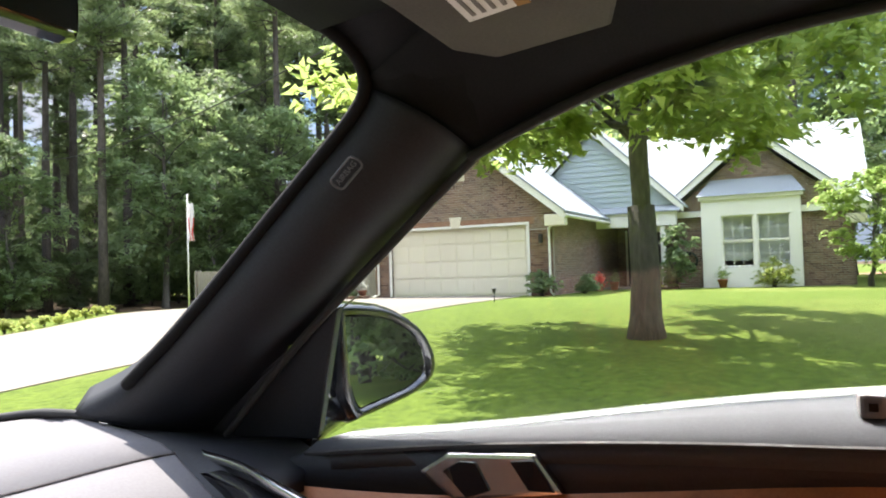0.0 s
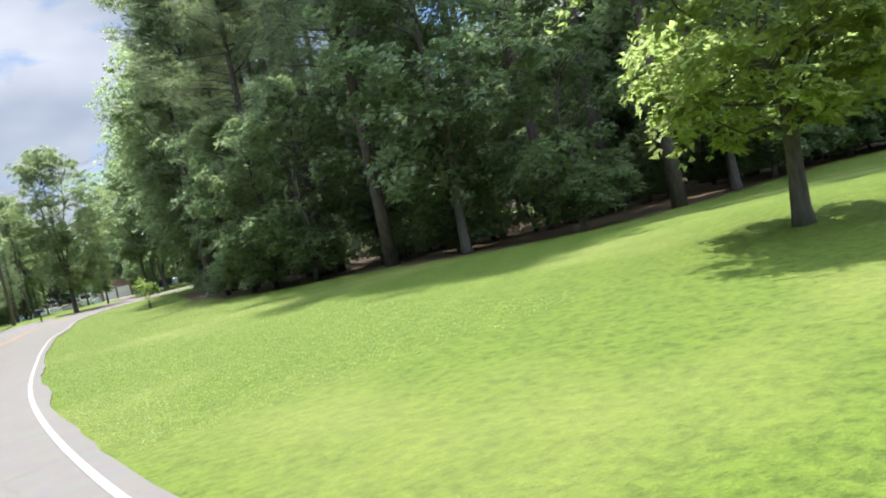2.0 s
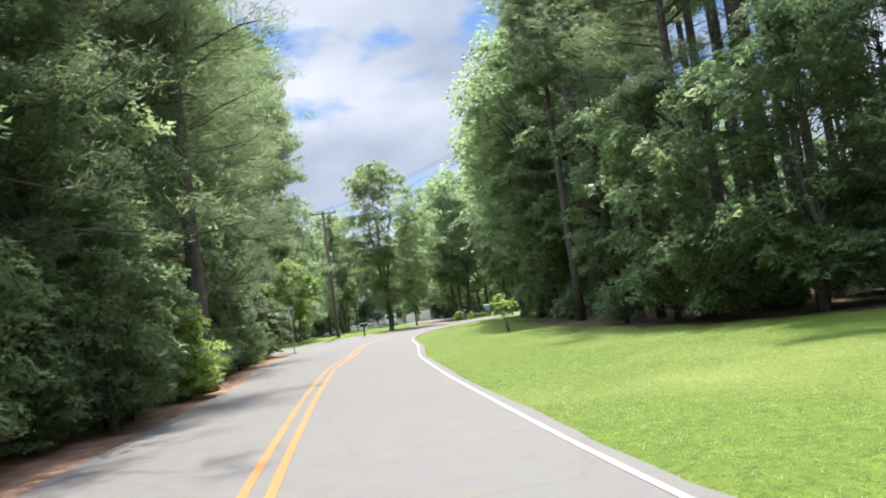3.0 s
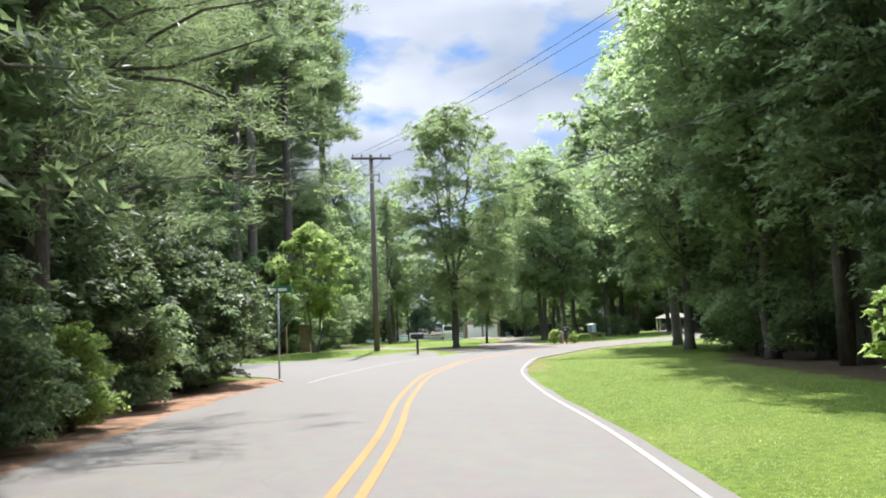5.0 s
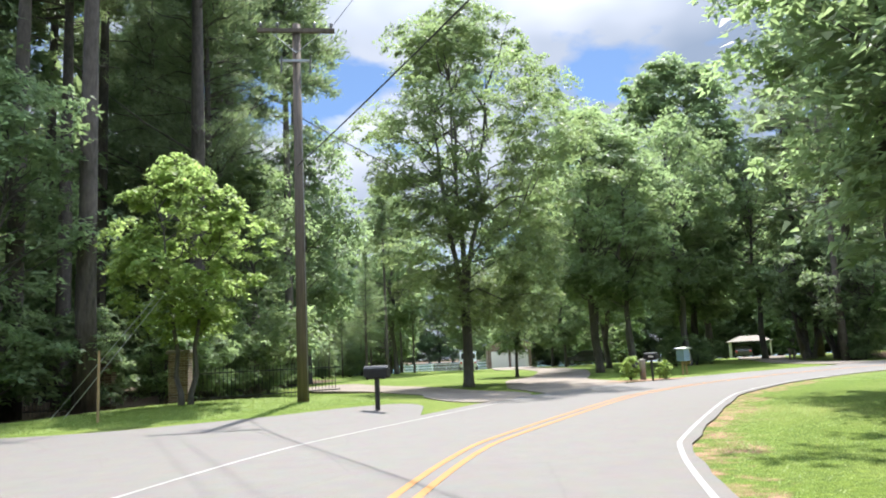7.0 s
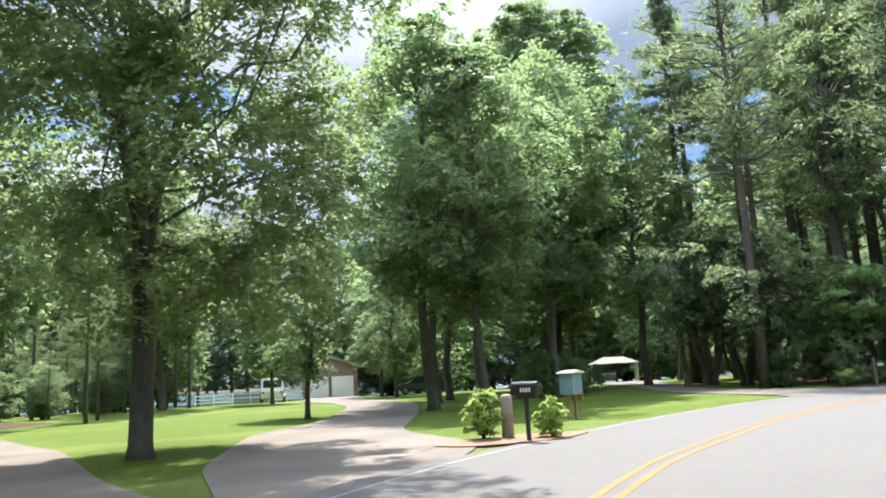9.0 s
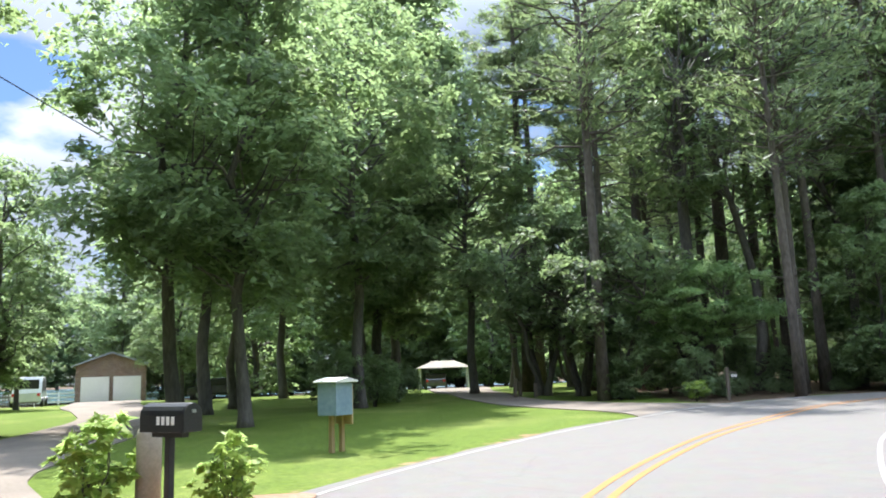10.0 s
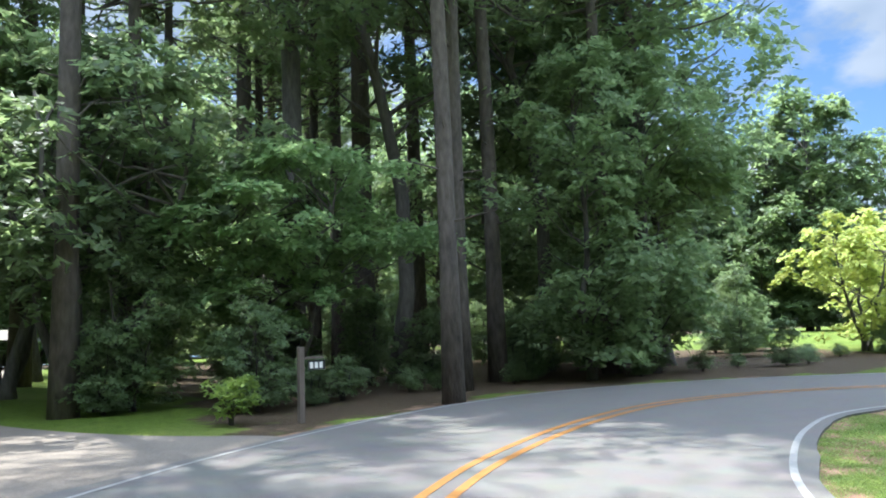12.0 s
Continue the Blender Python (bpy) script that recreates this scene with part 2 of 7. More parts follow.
def asphalt_material():
    m, n, l, p = nodes_of("asphalt")
    tc = n.new("ShaderNodeTexCoord")
    a = noise_node(n, l, tc.outputs["Object"], 70, 3, 0.7)
    b = noise_node(n, l, tc.outputs["Object"], 0.22, 4)
    c = noise_node(n, l, tc.outputs["Object"], 3.0, 5)
    r = ramp_node(n, l, a.outputs["Fac"], ((0.3, (0.074, 0.067, 0.059)), (0.7, (0.136, 0.124, 0.11))))
    k = mix_node(n, l, b.outputs["Fac"], r.outputs["Color"], (0.12, 0.109, 0.096))
    k = mix_node(n, l, 0.22, k, c.outputs["Color"], "SOFT_LIGHT")
    # long cracks and seams
    vo = n.new("ShaderNodeTexVoronoi")
    vo.feature = "DISTANCE_TO_EDGE"
    vo.inputs["Scale"].default_value = 0.28
    wob = mix_node(n, l, 0.12, tc.outputs["Object"], c.outputs["Color"], "ADD")
    l.new(wob, vo.inputs["Vector"])
    cr = ramp_node(n, l, vo.outputs["Distance"], ((0.0, (0.45, 0.45, 0.45)), (0.006, (1, 1, 1))))
    k = mix_node(n, l, 0.22, k, cr.outputs["Color"], "MULTIPLY")
    l.new(k, p.inputs["Base Color"])
    p.inputs["Roughness"].default_value = 0.85
    bump_node(n, l, a.outputs["Fac"], 0.35, 0.006, p)
    return m


ASPHALT = asphalt_material()


def ground_material():
    """Mown lawn, with leaf litter under the woods and dirt at the verge by the sheet's own cover values."""
    m, n, l, p = nodes_of("ground_cover")
    tc = n.new("ShaderNodeTexCoord")
    o = tc.outputs["Object"]
    fine, mid, big = noise_node(n, l, o, 26, 4, 0.7), noise_node(n, l, o, 2.4, 4), noise_node(n, l, o, 0.16, 3)
    tuft = noise_node(n, l, o, 8.5, 5, 0.72)
    lawn = ramp_node(n, l, fine.outputs["Fac"], ((0.25, (0.055, 0.092, 0.011)), (0.55, (0.1, 0.15, 0.02)), (0.8, (0.16, 0.205, 0.04))))
    k = mix_node(n, l, mid.outputs["Fac"], lawn.outputs["Color"], (0.118, 0.168, 0.021))
    clump = ramp_node(n, l, tuft.outputs["Fac"], ((0.34, (0.58, 0.62, 0.62)), (0.5, (0.92, 0.92, 0.92)), (0.66, (1.22, 1.18, 1.15))))
    k = mix_node(n, l, 1.0, k, clump.outputs["Color"], "MULTIPLY")
    dry = ramp_node(n, l, big.outputs["Fac"], ((0.5, (0, 0, 0)), (0.72, (0.5, 0.5, 0.5))))
    k = mix_node(n, l, dry.outputs["Color"], k, (0.24, 0.25, 0.075))
    wave = n.new("ShaderNodeTexWave")
    wave.inputs["Scale"].default_value = 0.28
    wave.inputs["Distortion"].default_value = 1.2
    wave.inputs["Detail"].default_value = 1.0
    mp = n.new("ShaderNodeMapping")
    mp.inputs["Rotation"].default_value = (0, 0, radians(35))
    l.new(o, mp.inputs["Vector"])
    l.new(mp.outputs["Vector"], wave.inputs["Vector"])
    stripe = ramp_node(n, l, wave.outputs["Fac"], ((0.2, (0.96, 0.97, 0.96)), (0.8, (1.02, 1.01, 1.0))))
    k = mix_node(n, l, 1.0, k, stripe.outputs["Color"], "MULTIPLY")
    litter_c = ramp_node(n, l, fine.outputs["Fac"], ((0.3, (0.035, 0.026, 0.016)), (0.7, (0.125, 0.085, 0.05))))
    dirt_c = ramp_node(n, l, mid.outputs["Fac"], ((0.3, (0.16, 0.09, 0.055)), (0.7, (0.33, 0.2, 0.13))))
    for attribute, colour in (("litter", litter_c.outputs["Color"]), ("dirt", dirt_c.outputs["Color"])):
        at = n.new("ShaderNodeAttribute")
        at.attribute_name = attribute
        s = n.new("ShaderNodeMath")
        s.operation = "ADD"
        l.new(at.outputs["Fac"], s.inputs[0])
        l.new(mid.outputs["Fac"], s.inputs[1])
        e = ramp_node(n, l, s.outputs[0], ((0.78, (0, 0, 0)), (1.0, (1, 1, 1))))
        k = mix_node(n, l, e.outputs["Color"], k, colour)
    l.new(k, p.inputs["Base Color"])
    p.inputs["Roughness"].default_value = 0.95
    p.inputs["Specular IOR Level"].default_value = 0.2
    bump_node(n, l, tuft.outputs["Fac"], 0.9, 0.09, p)
    return m


GROUND = ground_material()
GRASS_BLADE = foliage("grass_blade", ((0.0, (0.13, 0.19, 0.03)), (0.5, (0.20, 0.27, 0.045)), (1.0, (0.30, 0.34, 0.09))), 0.5)


def glass_material(name, tint=(0.9, 0.95, 0.95), ior=1.45):
    m, n, l, p = nodes_of(name)
    p.inputs["Base Color"].default_value = (*tint, 1)
    p.inputs["Roughness"].default_value = 0.02
    p.inputs["Transmission Weight"].default_value = 1.0
    p.inputs["IOR"].default_value = ior
    return m


GLASS = glass_material("window_glass")
CAR_GLASS = glass_material("car_glass", (0.93, 0.96, 0.95), 1.22)


def water_material():
    m, n, l, p = nodes_of("lake_water")
    tc = n.new("ShaderNodeTexCoord")
    a = noise_node(n, l, tc.outputs["Object"], 1.2, 4)
    p.inputs["Base Color"].default_value = (0.10, 0.17, 0.19, 1)
    p.inputs["Roughness"].default_value = 0.12
    bump_node(n, l, a.outputs["Fac"], 0.2, 0.05, p)
    return m


WATER = water_material()

# ---- building tools ----
class Shape:
    """Points and faces gathered into one mesh."""

    def __init__(self):
        self.v, self.f = [], []

    def add(self, verts, faces):
        k = len(self.v)
        self.v += [tuple(p) for p in verts]
        self.f += [tuple(i + k for i in face) for face in faces]
        return self

    def box(self, x0, x1, y0, y1, z0, z1, m=None):
        p = [(x, y, z) for x in (x0, x1) for y in (y0, y1) for z in (z0, z1)]
        if m:
            p = [m @ Vector(q) for q in p]
        return self.add(p, [(0, 1, 3, 2), (4, 6, 7, 5), (0, 4, 5, 1), (2, 3, 7, 6), (0, 2, 6, 4), (1, 5, 7, 3)])

    def prism(self, outline, depth):
        """An outline (3D points, one plane) pushed along the vector depth."""
        n, d = len(outline), Vector(depth)
        a = [Vector(p) for p in outline]
        faces = [tuple(range(n))[::-1], tuple(range(n, 2 * n))] + [(i, (i + 1) % n, n + (i + 1) % n, n + i) for i in range(n)]
        return self.add(a + [p + d for p in a], faces)

    def tube(self, points, radii, sides=8, cap=True):
        pts = [Vector(p) for p in points]
        k = len(self.v)
        side = None
        for i, p in enumerate(pts):
            way = (pts[min(i + 1, len(pts) - 1)] - pts[max(i - 1, 0)]).normalized()
            if side is None:
                side = way.orthogonal().normalized()
            side = (side - way * side.dot(way)).normalized()
            other = way.cross(side)
            r = radii[i] if hasattr(radii, "__len__") else radii
            for j in range(sides):
                a = 2 * math.pi * j / sides
                self.v.append(tuple(p + (side * math.cos(a) + other * math.sin(a)) * r))
        for i in range(len(pts) - 1):
            for j in range(sides):
                a, b = k + i * sides + j, k + i * sides + (j + 1) % sides
                self.f.append((a, b, b + sides, a + sides))
        if cap:
            self.f.append(tuple(range(k, k + sides))[::-1])
            e = k + (len(pts) - 1) * sides
            self.f.append(tuple(range(e, e + sides)))
        return self

    def turned(self, profile, sides=20, at=(0, 0, 0)):
        """A profile of (radius, height) turned about the upright axis."""
        k = len(self.v)
        for r, z in profile:
            for j in range(sides):
                a = 2 * math.pi * j / sides
                self.v.append((at[0] + r * math.cos(a), at[1] + r * math.sin(a), at[2] + z))
        for i in range(len(profile) - 1):
            for j in range(sides):
                a, b = k + i * sides + j, k + i * sides + (j + 1) % sides
                self.f.append((a, b, b + sides, a + sides))
        self.f.append(tuple(range(k, k + sides))[::-1])
        e = k + (len(profile) - 1) * sides
        self.f.append(tuple(range(e, e + sides)))
        return self

    def mesh(self, name, material=None, smooth=False, bevel=0.0):
        me = bpy.data.meshes.new(name)
        me.from_pydata(self.v, [], self.f)
        if bevel:
            bm = bmesh.new()
            bm.from_mesh(me)
            bmesh.ops.remove_doubles(bm, verts=bm.verts, dist=1e-5)
            bmesh.ops.recalc_face_normals(bm, faces=bm.faces)
            edges = [e for e in bm.edges if len(e.link_faces) == 2 and e.calc_face_angle(0) > 0.5]
            bmesh.ops.bevel(bm, geom=edges, offset=bevel, segments=2, affect="EDGES", profile=0.6)
            bm.to_mesh(me)
            bm.free()
        if material:
            me.materials.append(material)
        if smooth:
            me.polygons.foreach_set("use_smooth", [True] * len(me.polygons))
        me.update()
        return me


def part(name, shape, material, parent, label="", smooth=False, bevel=0.0):
    """One mesh object under a thing or under a part."""
    ob = new(name, shape.mesh(name, material, smooth, bevel) if isinstance(shape, Shape) else shape)
    ob.parent = parent
    return tagged(ob, label)


def thing(name, label, category, m=None, group="", kind=""):
    ob = tagged(new(name), label, category, group, kind)
    ob.empty_display_size = 0.2
    if m is not None:
        ob.matrix_world = m
    return ob


def setting(name, shape, material, label, category, smooth=False):
    ob = new(name, shape.mesh(name, material, smooth) if isinstance(shape, Shape) else shape)
    return tagged(ob, label, category, kind="structure")


def smoothstep(a, b, x):
    t = np.clip((x - a) / (b - a), 0, 1)
    return t * t * (3 - 2 * t)


def spline(points, step):
    """A smooth line through plan points, resampled at even steps."""
    p = np.array(points, float)
    p = np.vstack([2 * p[0] - p[1], p, 2 * p[-1] - p[-2]])
    out = []
    for i in range(1, len(p) - 2):
        a, b, c, d = p[i - 1 : i + 3]
        for t in np.linspace(0, 1, 12, endpoint=False):
            out.append(0.5 * (2 * b + (c - a) * t + (2 * a - 5 * b + 4 * c - d) * t**2 + (3 * b - a - 3 * c + d) * t**3))
    out.append(p[-2])
    out = np.array(out)
    s = np.r_[0, np.cumsum(np.hypot(*np.diff(out, axis=0).T))]
    e = np.arange(0, s[-1], step)
    return np.stack([np.interp(e, s, out[:, 0]), np.interp(e, s, out[:, 1])], 1)


def leaf_mesh(name, centres, length, width, seed, material, flat=0.8, along=None, corners=4, facing=None):
    """Many small leaves, one about each centre: folded ones of four corners, or plain ones of three."""
    rng = np.random.default_rng(seed)
    n = len(centres)
    up = rng.normal(size=(n, 3)) + np.array([0, 0, flat * 1.6]) if facing is None else facing + rng.normal(size=(n, 3)) * 0.38
    up /= np.linalg.norm(up, axis=1)[:, None]
    way = rng.normal(size=(n, 3)) if along is None else along + rng.normal(size=(n, 3)) * 0.45
    way -= up * (way * up).sum(1)[:, None]
    way /= np.linalg.norm(way, axis=1)[:, None] + 1e-9
    side = np.cross(up, way)
    size = rng.uniform(0.65, 1.35, n)[:, None]
    a, b = way * length * size * 0.5, side * width * size * 0.5
    droop = up * length * size * 0.12
    tips = [centres - a - droop, centres - b + droop * 0.4, centres + a - droop, centres + b + droop * 0.4] if corners == 4 else [centres - a - b, centres + a * 1.2 - droop, centres - a + b]
    v = np.stack(tips, 1).reshape(-1, 3)
    me = bpy.data.meshes.new(name)
    me.vertices.add(corners * n)
    me.vertices.foreach_set("co", v.astype(np.float32).ravel())
    me.loops.add(corners * n)
    me.loops.foreach_set("vertex_index", np.arange(corners * n, dtype=np.int32))
    me.polygons.add(n)
    me.polygons.foreach_set("loop_start", np.arange(0, corners * n, corners, dtype=np.int32))
    me.update(calc_edges=True)
    me.validate()
    me.materials.append(material)
    return me


def sprays(rng, centres, radii, count, squash=0.7, per=8):
    """count leaves on flat, drooping sprays about the clump centres: their places, the way each faces and points."""
    k = len(centres) * per
    which = np.arange(k) % len(centres)
    out = rng.normal(size=(k, 3)) + np.array([0, 0, 0.25])
    out /= np.linalg.norm(out, axis=1)[:, None]
    middle = out * (rng.uniform(0.2, 1.0, k) ** 0.5 * radii[which])[:, None]
    middle[:, 2] *= squash
    middle += centres[which]
    face = out * np.array([0.45, 0.45, 0.1]) + np.array([0, 0, 1.0]) + rng.normal(size=(k, 3)) * 0.22
    face /= np.linalg.norm(face, axis=1)[:, None]
    size = radii[which] * rng.uniform(0.3, 0.62, k)
    pick = rng.integers(0, k, count)
    flat = rng.normal(size=(count, 3))
    flat -= face[pick] * (flat * face[pick]).sum(1)[:, None]
    flat /= np.linalg.norm(flat, axis=1)[:, None]
    reach = rng.uniform(0, 1, count) ** 0.6
    pts = middle[pick] + flat * (reach * size[pick])[:, None] + face[pick] * (rng.normal(size=count) * 0.13 * size[pick])[:, None]
    pts[:, 2] -= 0.35 * reach**2 * size[pick]
    return pts, face[pick], flat


def bent(rng, a, b, k=5, wobble=0.06):
    """A line from a to b that bends a little."""
    a, b = np.array(a, float), np.array(b, float)
    d = np.linalg.norm(b - a)
    pts = [a + (b - a) * t + (rng.normal(size=3) * d * wobble * math.sin(math.pi * t)) for t in np.linspace(0, 1, k)]
    return pts


def crown_points(rng, count, radius, low, high, lean=1.0, full=0.5):
    """Clump centres in a crown between two heights: widest at the part full of the height."""
    out = []
    while len(out) < count:
        h = rng.uniform(0, 1)
        if h < full:
            w = 0.45 + 0.55 * math.sin(0.5 * math.pi * h / full)
        else:
            w = math.sqrt(max(0.02, 1 - ((h - full) / (1 - full)) ** (2 * lean)))
        a = rng.uniform(0, 2 * math.pi)
        r = radius * w * math.sqrt(rng.uniform(0.12, 1.0)) * (0.82 + 0.3 * noise.noise((math.cos(a) * 1.7, math.sin(a) * 1.7, h * 4)))
        out.append((r * math.cos(a), r * math.sin(a), low + (high - low) * h))
    return np.array(out)


def broadleaf(seed, height, radius, low, trunk_r, leaves, leaf, material, clump_count=70, stems=1, full=0.45, clump_r=0.9, bark=None, squash=0.7, spread=0.25, corners=3, fork=0.0, shift=(0, 0)):
    """Meshes of a broadleaf tree: trunk with limbs, and a crown of many leaves in clumps."""
    rng = np.random.default_rng(seed)
    wood = Shape()
    tops = []
    if fork:
        wood.tube([(0, 0, -0.15), (0, 0, 0.3), (0.03, 0, fork * 0.5), (0, 0.02, fork + 0.1)], [trunk_r * k for k in (1.5, 1.12, 1.0, 0.95)], 12)
    for s in range(stems):
        a = 2 * math.pi * s / stems + rng.uniform(0, 1)
        foot = np.array([math.cos(a), math.sin(a), 0]) * (trunk_r * 1.3 if stems > 1 and not fork else trunk_r * 0.25 if fork else 0) + np.array([0, 0, fork])
        top = np.array([math.cos(a) * radius * spread, math.sin(a) * radius * spread, height * 0.82]) if stems > 1 else np.array([rng.normal() * 0.25, rng.normal() * 0.25, height * 0.86])
        line = bent(rng, foot, top, 8, 0.02)
        r0 = trunk_r if stems == 1 else trunk_r * (0.62 if fork else 0.8)
        radii = [r0 * (1.5 if i == 0 and not fork else 1.0 - 0.82 * i / 7) for i in range(8)]
        line[0] = line[0] - np.array([0, 0, 0.15])
        line.insert(1, line[0] + np.array([0, 0, 0.45]))
        radii.insert(1, r0 * 1.08)
        wood.tube(line, radii, 10)
        tops.append(line)
    centres = crown_points(rng, clump_count, radius, low, height, 1.0, full)
    centres[:, :2] += np.array(shift) * np.minimum(1, (height - centres[:, 2:]) / (height - low) * 1.6)
    for c in centres[:: max(1, clump_count // 34)]:
        line = tops[rng.integers(0, stems)]
        reach = math.hypot(c[0], c[1])
        want = max(low * (0.75 + 0.8 * (c[0] * 7.3 % 1.0)), c[2] - reach * rng.uniform(0.5, 0.9))
        best = line[-2]
        for a, b in zip(line[1:], line[2:]):
            if a[2] <= want < b[2]:
                best = a + (b - a) * ((want - a[2]) / (b[2] - a[2]))
        wood.tube(bent(rng, best, c, 5, 0.07), [trunk_r * k for k in (0.27, 0.2, 0.14, 0.09, 0.035)], 5, False)
    sizes = rng.uniform(0.65, 1.25, clump_count) * clump_r
    pts, face, way = sprays(rng, centres, sizes, leaves, squash)
    keep = pts[:, 2] > min(0.4, low)
    return wood.mesh("trunk", bark or BARK, True), leaf_mesh("crown", pts[keep], leaf, leaf * 0.68, seed + 7, material, corners=corners, along=way[keep], facing=face[keep])


def pine(seed, height, radius, low, trunk_r, leaves, material=None, needle=0.42, bark=None, thin=0.2):
    """Meshes of a pine: a tall bare trunk, whorls of boughs, needle sprays."""
    rng = np.random.default_rng(seed)
    wood = Shape()
    lean = rng.normal(size=2) * 0.3
    line = [np.array([lean[0] * t * t, lean[1] * t * t, height * t - 0.15 * (t == 0)]) for t in np.linspace(0, 1, 9)]
    wood.tube(line, [trunk_r * k for k in (1.3, 0.98, 0.9, 0.8, 0.7, 0.58, 0.44, 0.26, 0.05)], 9)
    centres, along, sizes = [], [], []
    z = low
    while z < height * 0.985:
        t = (z - low) / (height - low)
        reach = radius * (0.55 + 0.45 * math.sin(math.pi * min(1, 0.25 + t))) * (1 - t ** 2.4) ** 0.6 * rng.uniform(0.55, 1.2)
        base = np.array([lean[0] * (z / height) ** 2, lean[1] * (z / height) ** 2, z])
        for k in range(rng.integers(2, 5)):
            a = rng.uniform(0, 2 * math.pi)
            L = reach * rng.uniform(0.55, 1.1)
            tip = base + np.array([math.cos(a) * L, math.sin(a) * L, L * rng.uniform(-0.05, 0.45)])
            limb = bent(rng, base, tip, 5, 0.05)
            wood.tube(limb, [0.055, 0.045, 0.035, 0.025, 0.012], 4, False)
            for s in np.linspace(0.35, 1.05, max(3, int(L * 2.2))):
                p = base + (tip - base) * s + rng.normal(size=3) * 0.16 * L * (0.4 + s * 0.3)
                centres.append(p)
                along.append((tip - base) / (L + 1e-6) + np.array([0, 0, 0.3]))
                sizes.append(0.28 + 0.3 * rng.uniform())
        z += rng.uniform(0.3, 0.6) * (height / 18)
    for k in range(7):   # dead stubs below the crown
        zz, a, L = rng.uniform(low * 0.35, low), rng.uniform(0, 6.28), rng.uniform(0.4, 1.6)
        b = np.array([0, 0, zz])
        wood.tube([b, b + np.array([math.cos(a) * L, math.sin(a) * L, 0.15 * L])], [0.03, 0.012], 4, False)
    centres, along, sizes = np.array(centres), np.array(along), np.array(sizes)
    pick = rng.integers(0, len(centres), leaves)
    off = rng.normal(size=(leaves, 3)) * sizes[pick][:, None] * np.array([0.66, 0.66, 0.26])
    return wood.mesh("trunk", bark or BARK_PINE, True), leaf_mesh("crown", centres[pick] + off, needle, needle * thin, seed + 3, material or NEEDLE, 0.5, along[pick], 3)


def plant(name, meshes, label, category, m, group="", parts=("trunk", "crown")):
    ob = thing(name, label, category, m, group)
    for part_name, me in zip(parts, meshes):
        part(part_name, me, None, ob)
    return ob


def stand(x, y, turn=0.0, scale=1.0, tall=None, lift=0.0):
    return Matrix.Translation((x, y, float(ground_z(x, y)[0]) + lift)) @ Matrix.Rotation(turn, 4, "Z") @ Matrix.Diagonal((scale, scale, tall or scale, 1))


def inside(poly, x, y):
    """Whether plan points lie in a polygon."""
    x, y = np.asarray(x, float), np.asarray(y, float)
    hit = np.zeros(x.shape, bool)
    for (ax, ay), (bx, by) in zip(poly, poly[1:] + poly[:1]):
        cross = ((ay > y) != (by > y)) & (x < (bx - ax) * (y - ay) / (by - ay + 1e-12) + ax)
        hit ^= cross
    return hit

# ---- ground, road and drives ----
CENTRE = spline([(88, -165), (50, -105), (27, -70.5), (16.75, -55.5), (13.7, -50.8), (10.6, -46.8), (7.8, -42.3), (5.6, -37.4), (3.83, -32.3), (2.13, -24), (0.95, -14), (0.3, -7), (-0.1, -1.5), (-0.3, 7), (-0.65, 13), (-0.75, 20), (-0.35, 25), (0.2, 29.4), (0.95, 32.2), (3.7, 39.8), (5.3, 43.2), (7.7, 47), (9.8, 49.5), (12.3, 52.3), (15.3, 55.1), (17.4, 56.8), (20.1, 58.7), (23.3, 60.9), (25.3, 62.0), (28.0, 63.0), (30.6, 63.4), (33.2, 62.8), (35.8, 61.0), (39.5, 57.2), (46, 49), (60, 31), (95, -12)], 0.5)
WAY = np.gradient(CENTRE, axis=0)
WAY /= np.hypot(*WAY.T)[:, None]
LEFT = np.stack([-WAY[:, 1], WAY[:, 0]], 1)
ALONG_Y = CENTRE[:, 1]

WOOD_RIGHT = [(70, -8), (44, -14), (27, -16.5), (19.5, -17), (15.5, -15.5), (12.2, -9.5), (9.8, -3), (8.8, 4), (8.4, 12), (8.3, 17), (9.0, 23), (11, 29), (15, 33), (21, 34), (30, 30), (40, 20), (70, 0)]
WOOD_LEFT = [(-1.6, -36), (-2.4, -20), (-3.6, -8), (-4.6, 0), (-5.6, 8), (-6.4, 14), (-7.6, 20), (-12, 25), (-45, 27), (-45, -70), (6, -58)]
WOOD_NORTH = [(-45, 38.5), (-14, 38.5), (-11, 40.5), (-10.5, 48), (-13, 62), (-12, 80), (-50, 100)]
WOOD_BACK = [(23.8, 65.6), (26, 66.2), (30.4, 67.2), (34.5, 66.4), (38.6, 64.0), (43, 62.4), (48, 65.5), (53, 72), (55, 84), (52, 98), (35, 100), (27, 76)]


def road_distance(x, y):
    """The distance from plan points to the road's middle, signed: left of the way positive."""
    x, y = np.atleast_1d(np.asarray(x, float)), np.atleast_1d(np.asarray(y, float))
    best, which = np.full(x.shape, 1e9), np.zeros(x.shape, int)
    for k in range(0, len(CENTRE), 2):
        d = np.hypot(x - CENTRE[k, 0], y - CENTRE[k, 1])
        near = d < best
        best[near], which[near] = d[near], k
    side = (x - CENTRE[which, 0]) * LEFT[which, 0] + (y - CENTRE[which, 1]) * LEFT[which, 1]
    return np.where(side >= 0, best, -best)


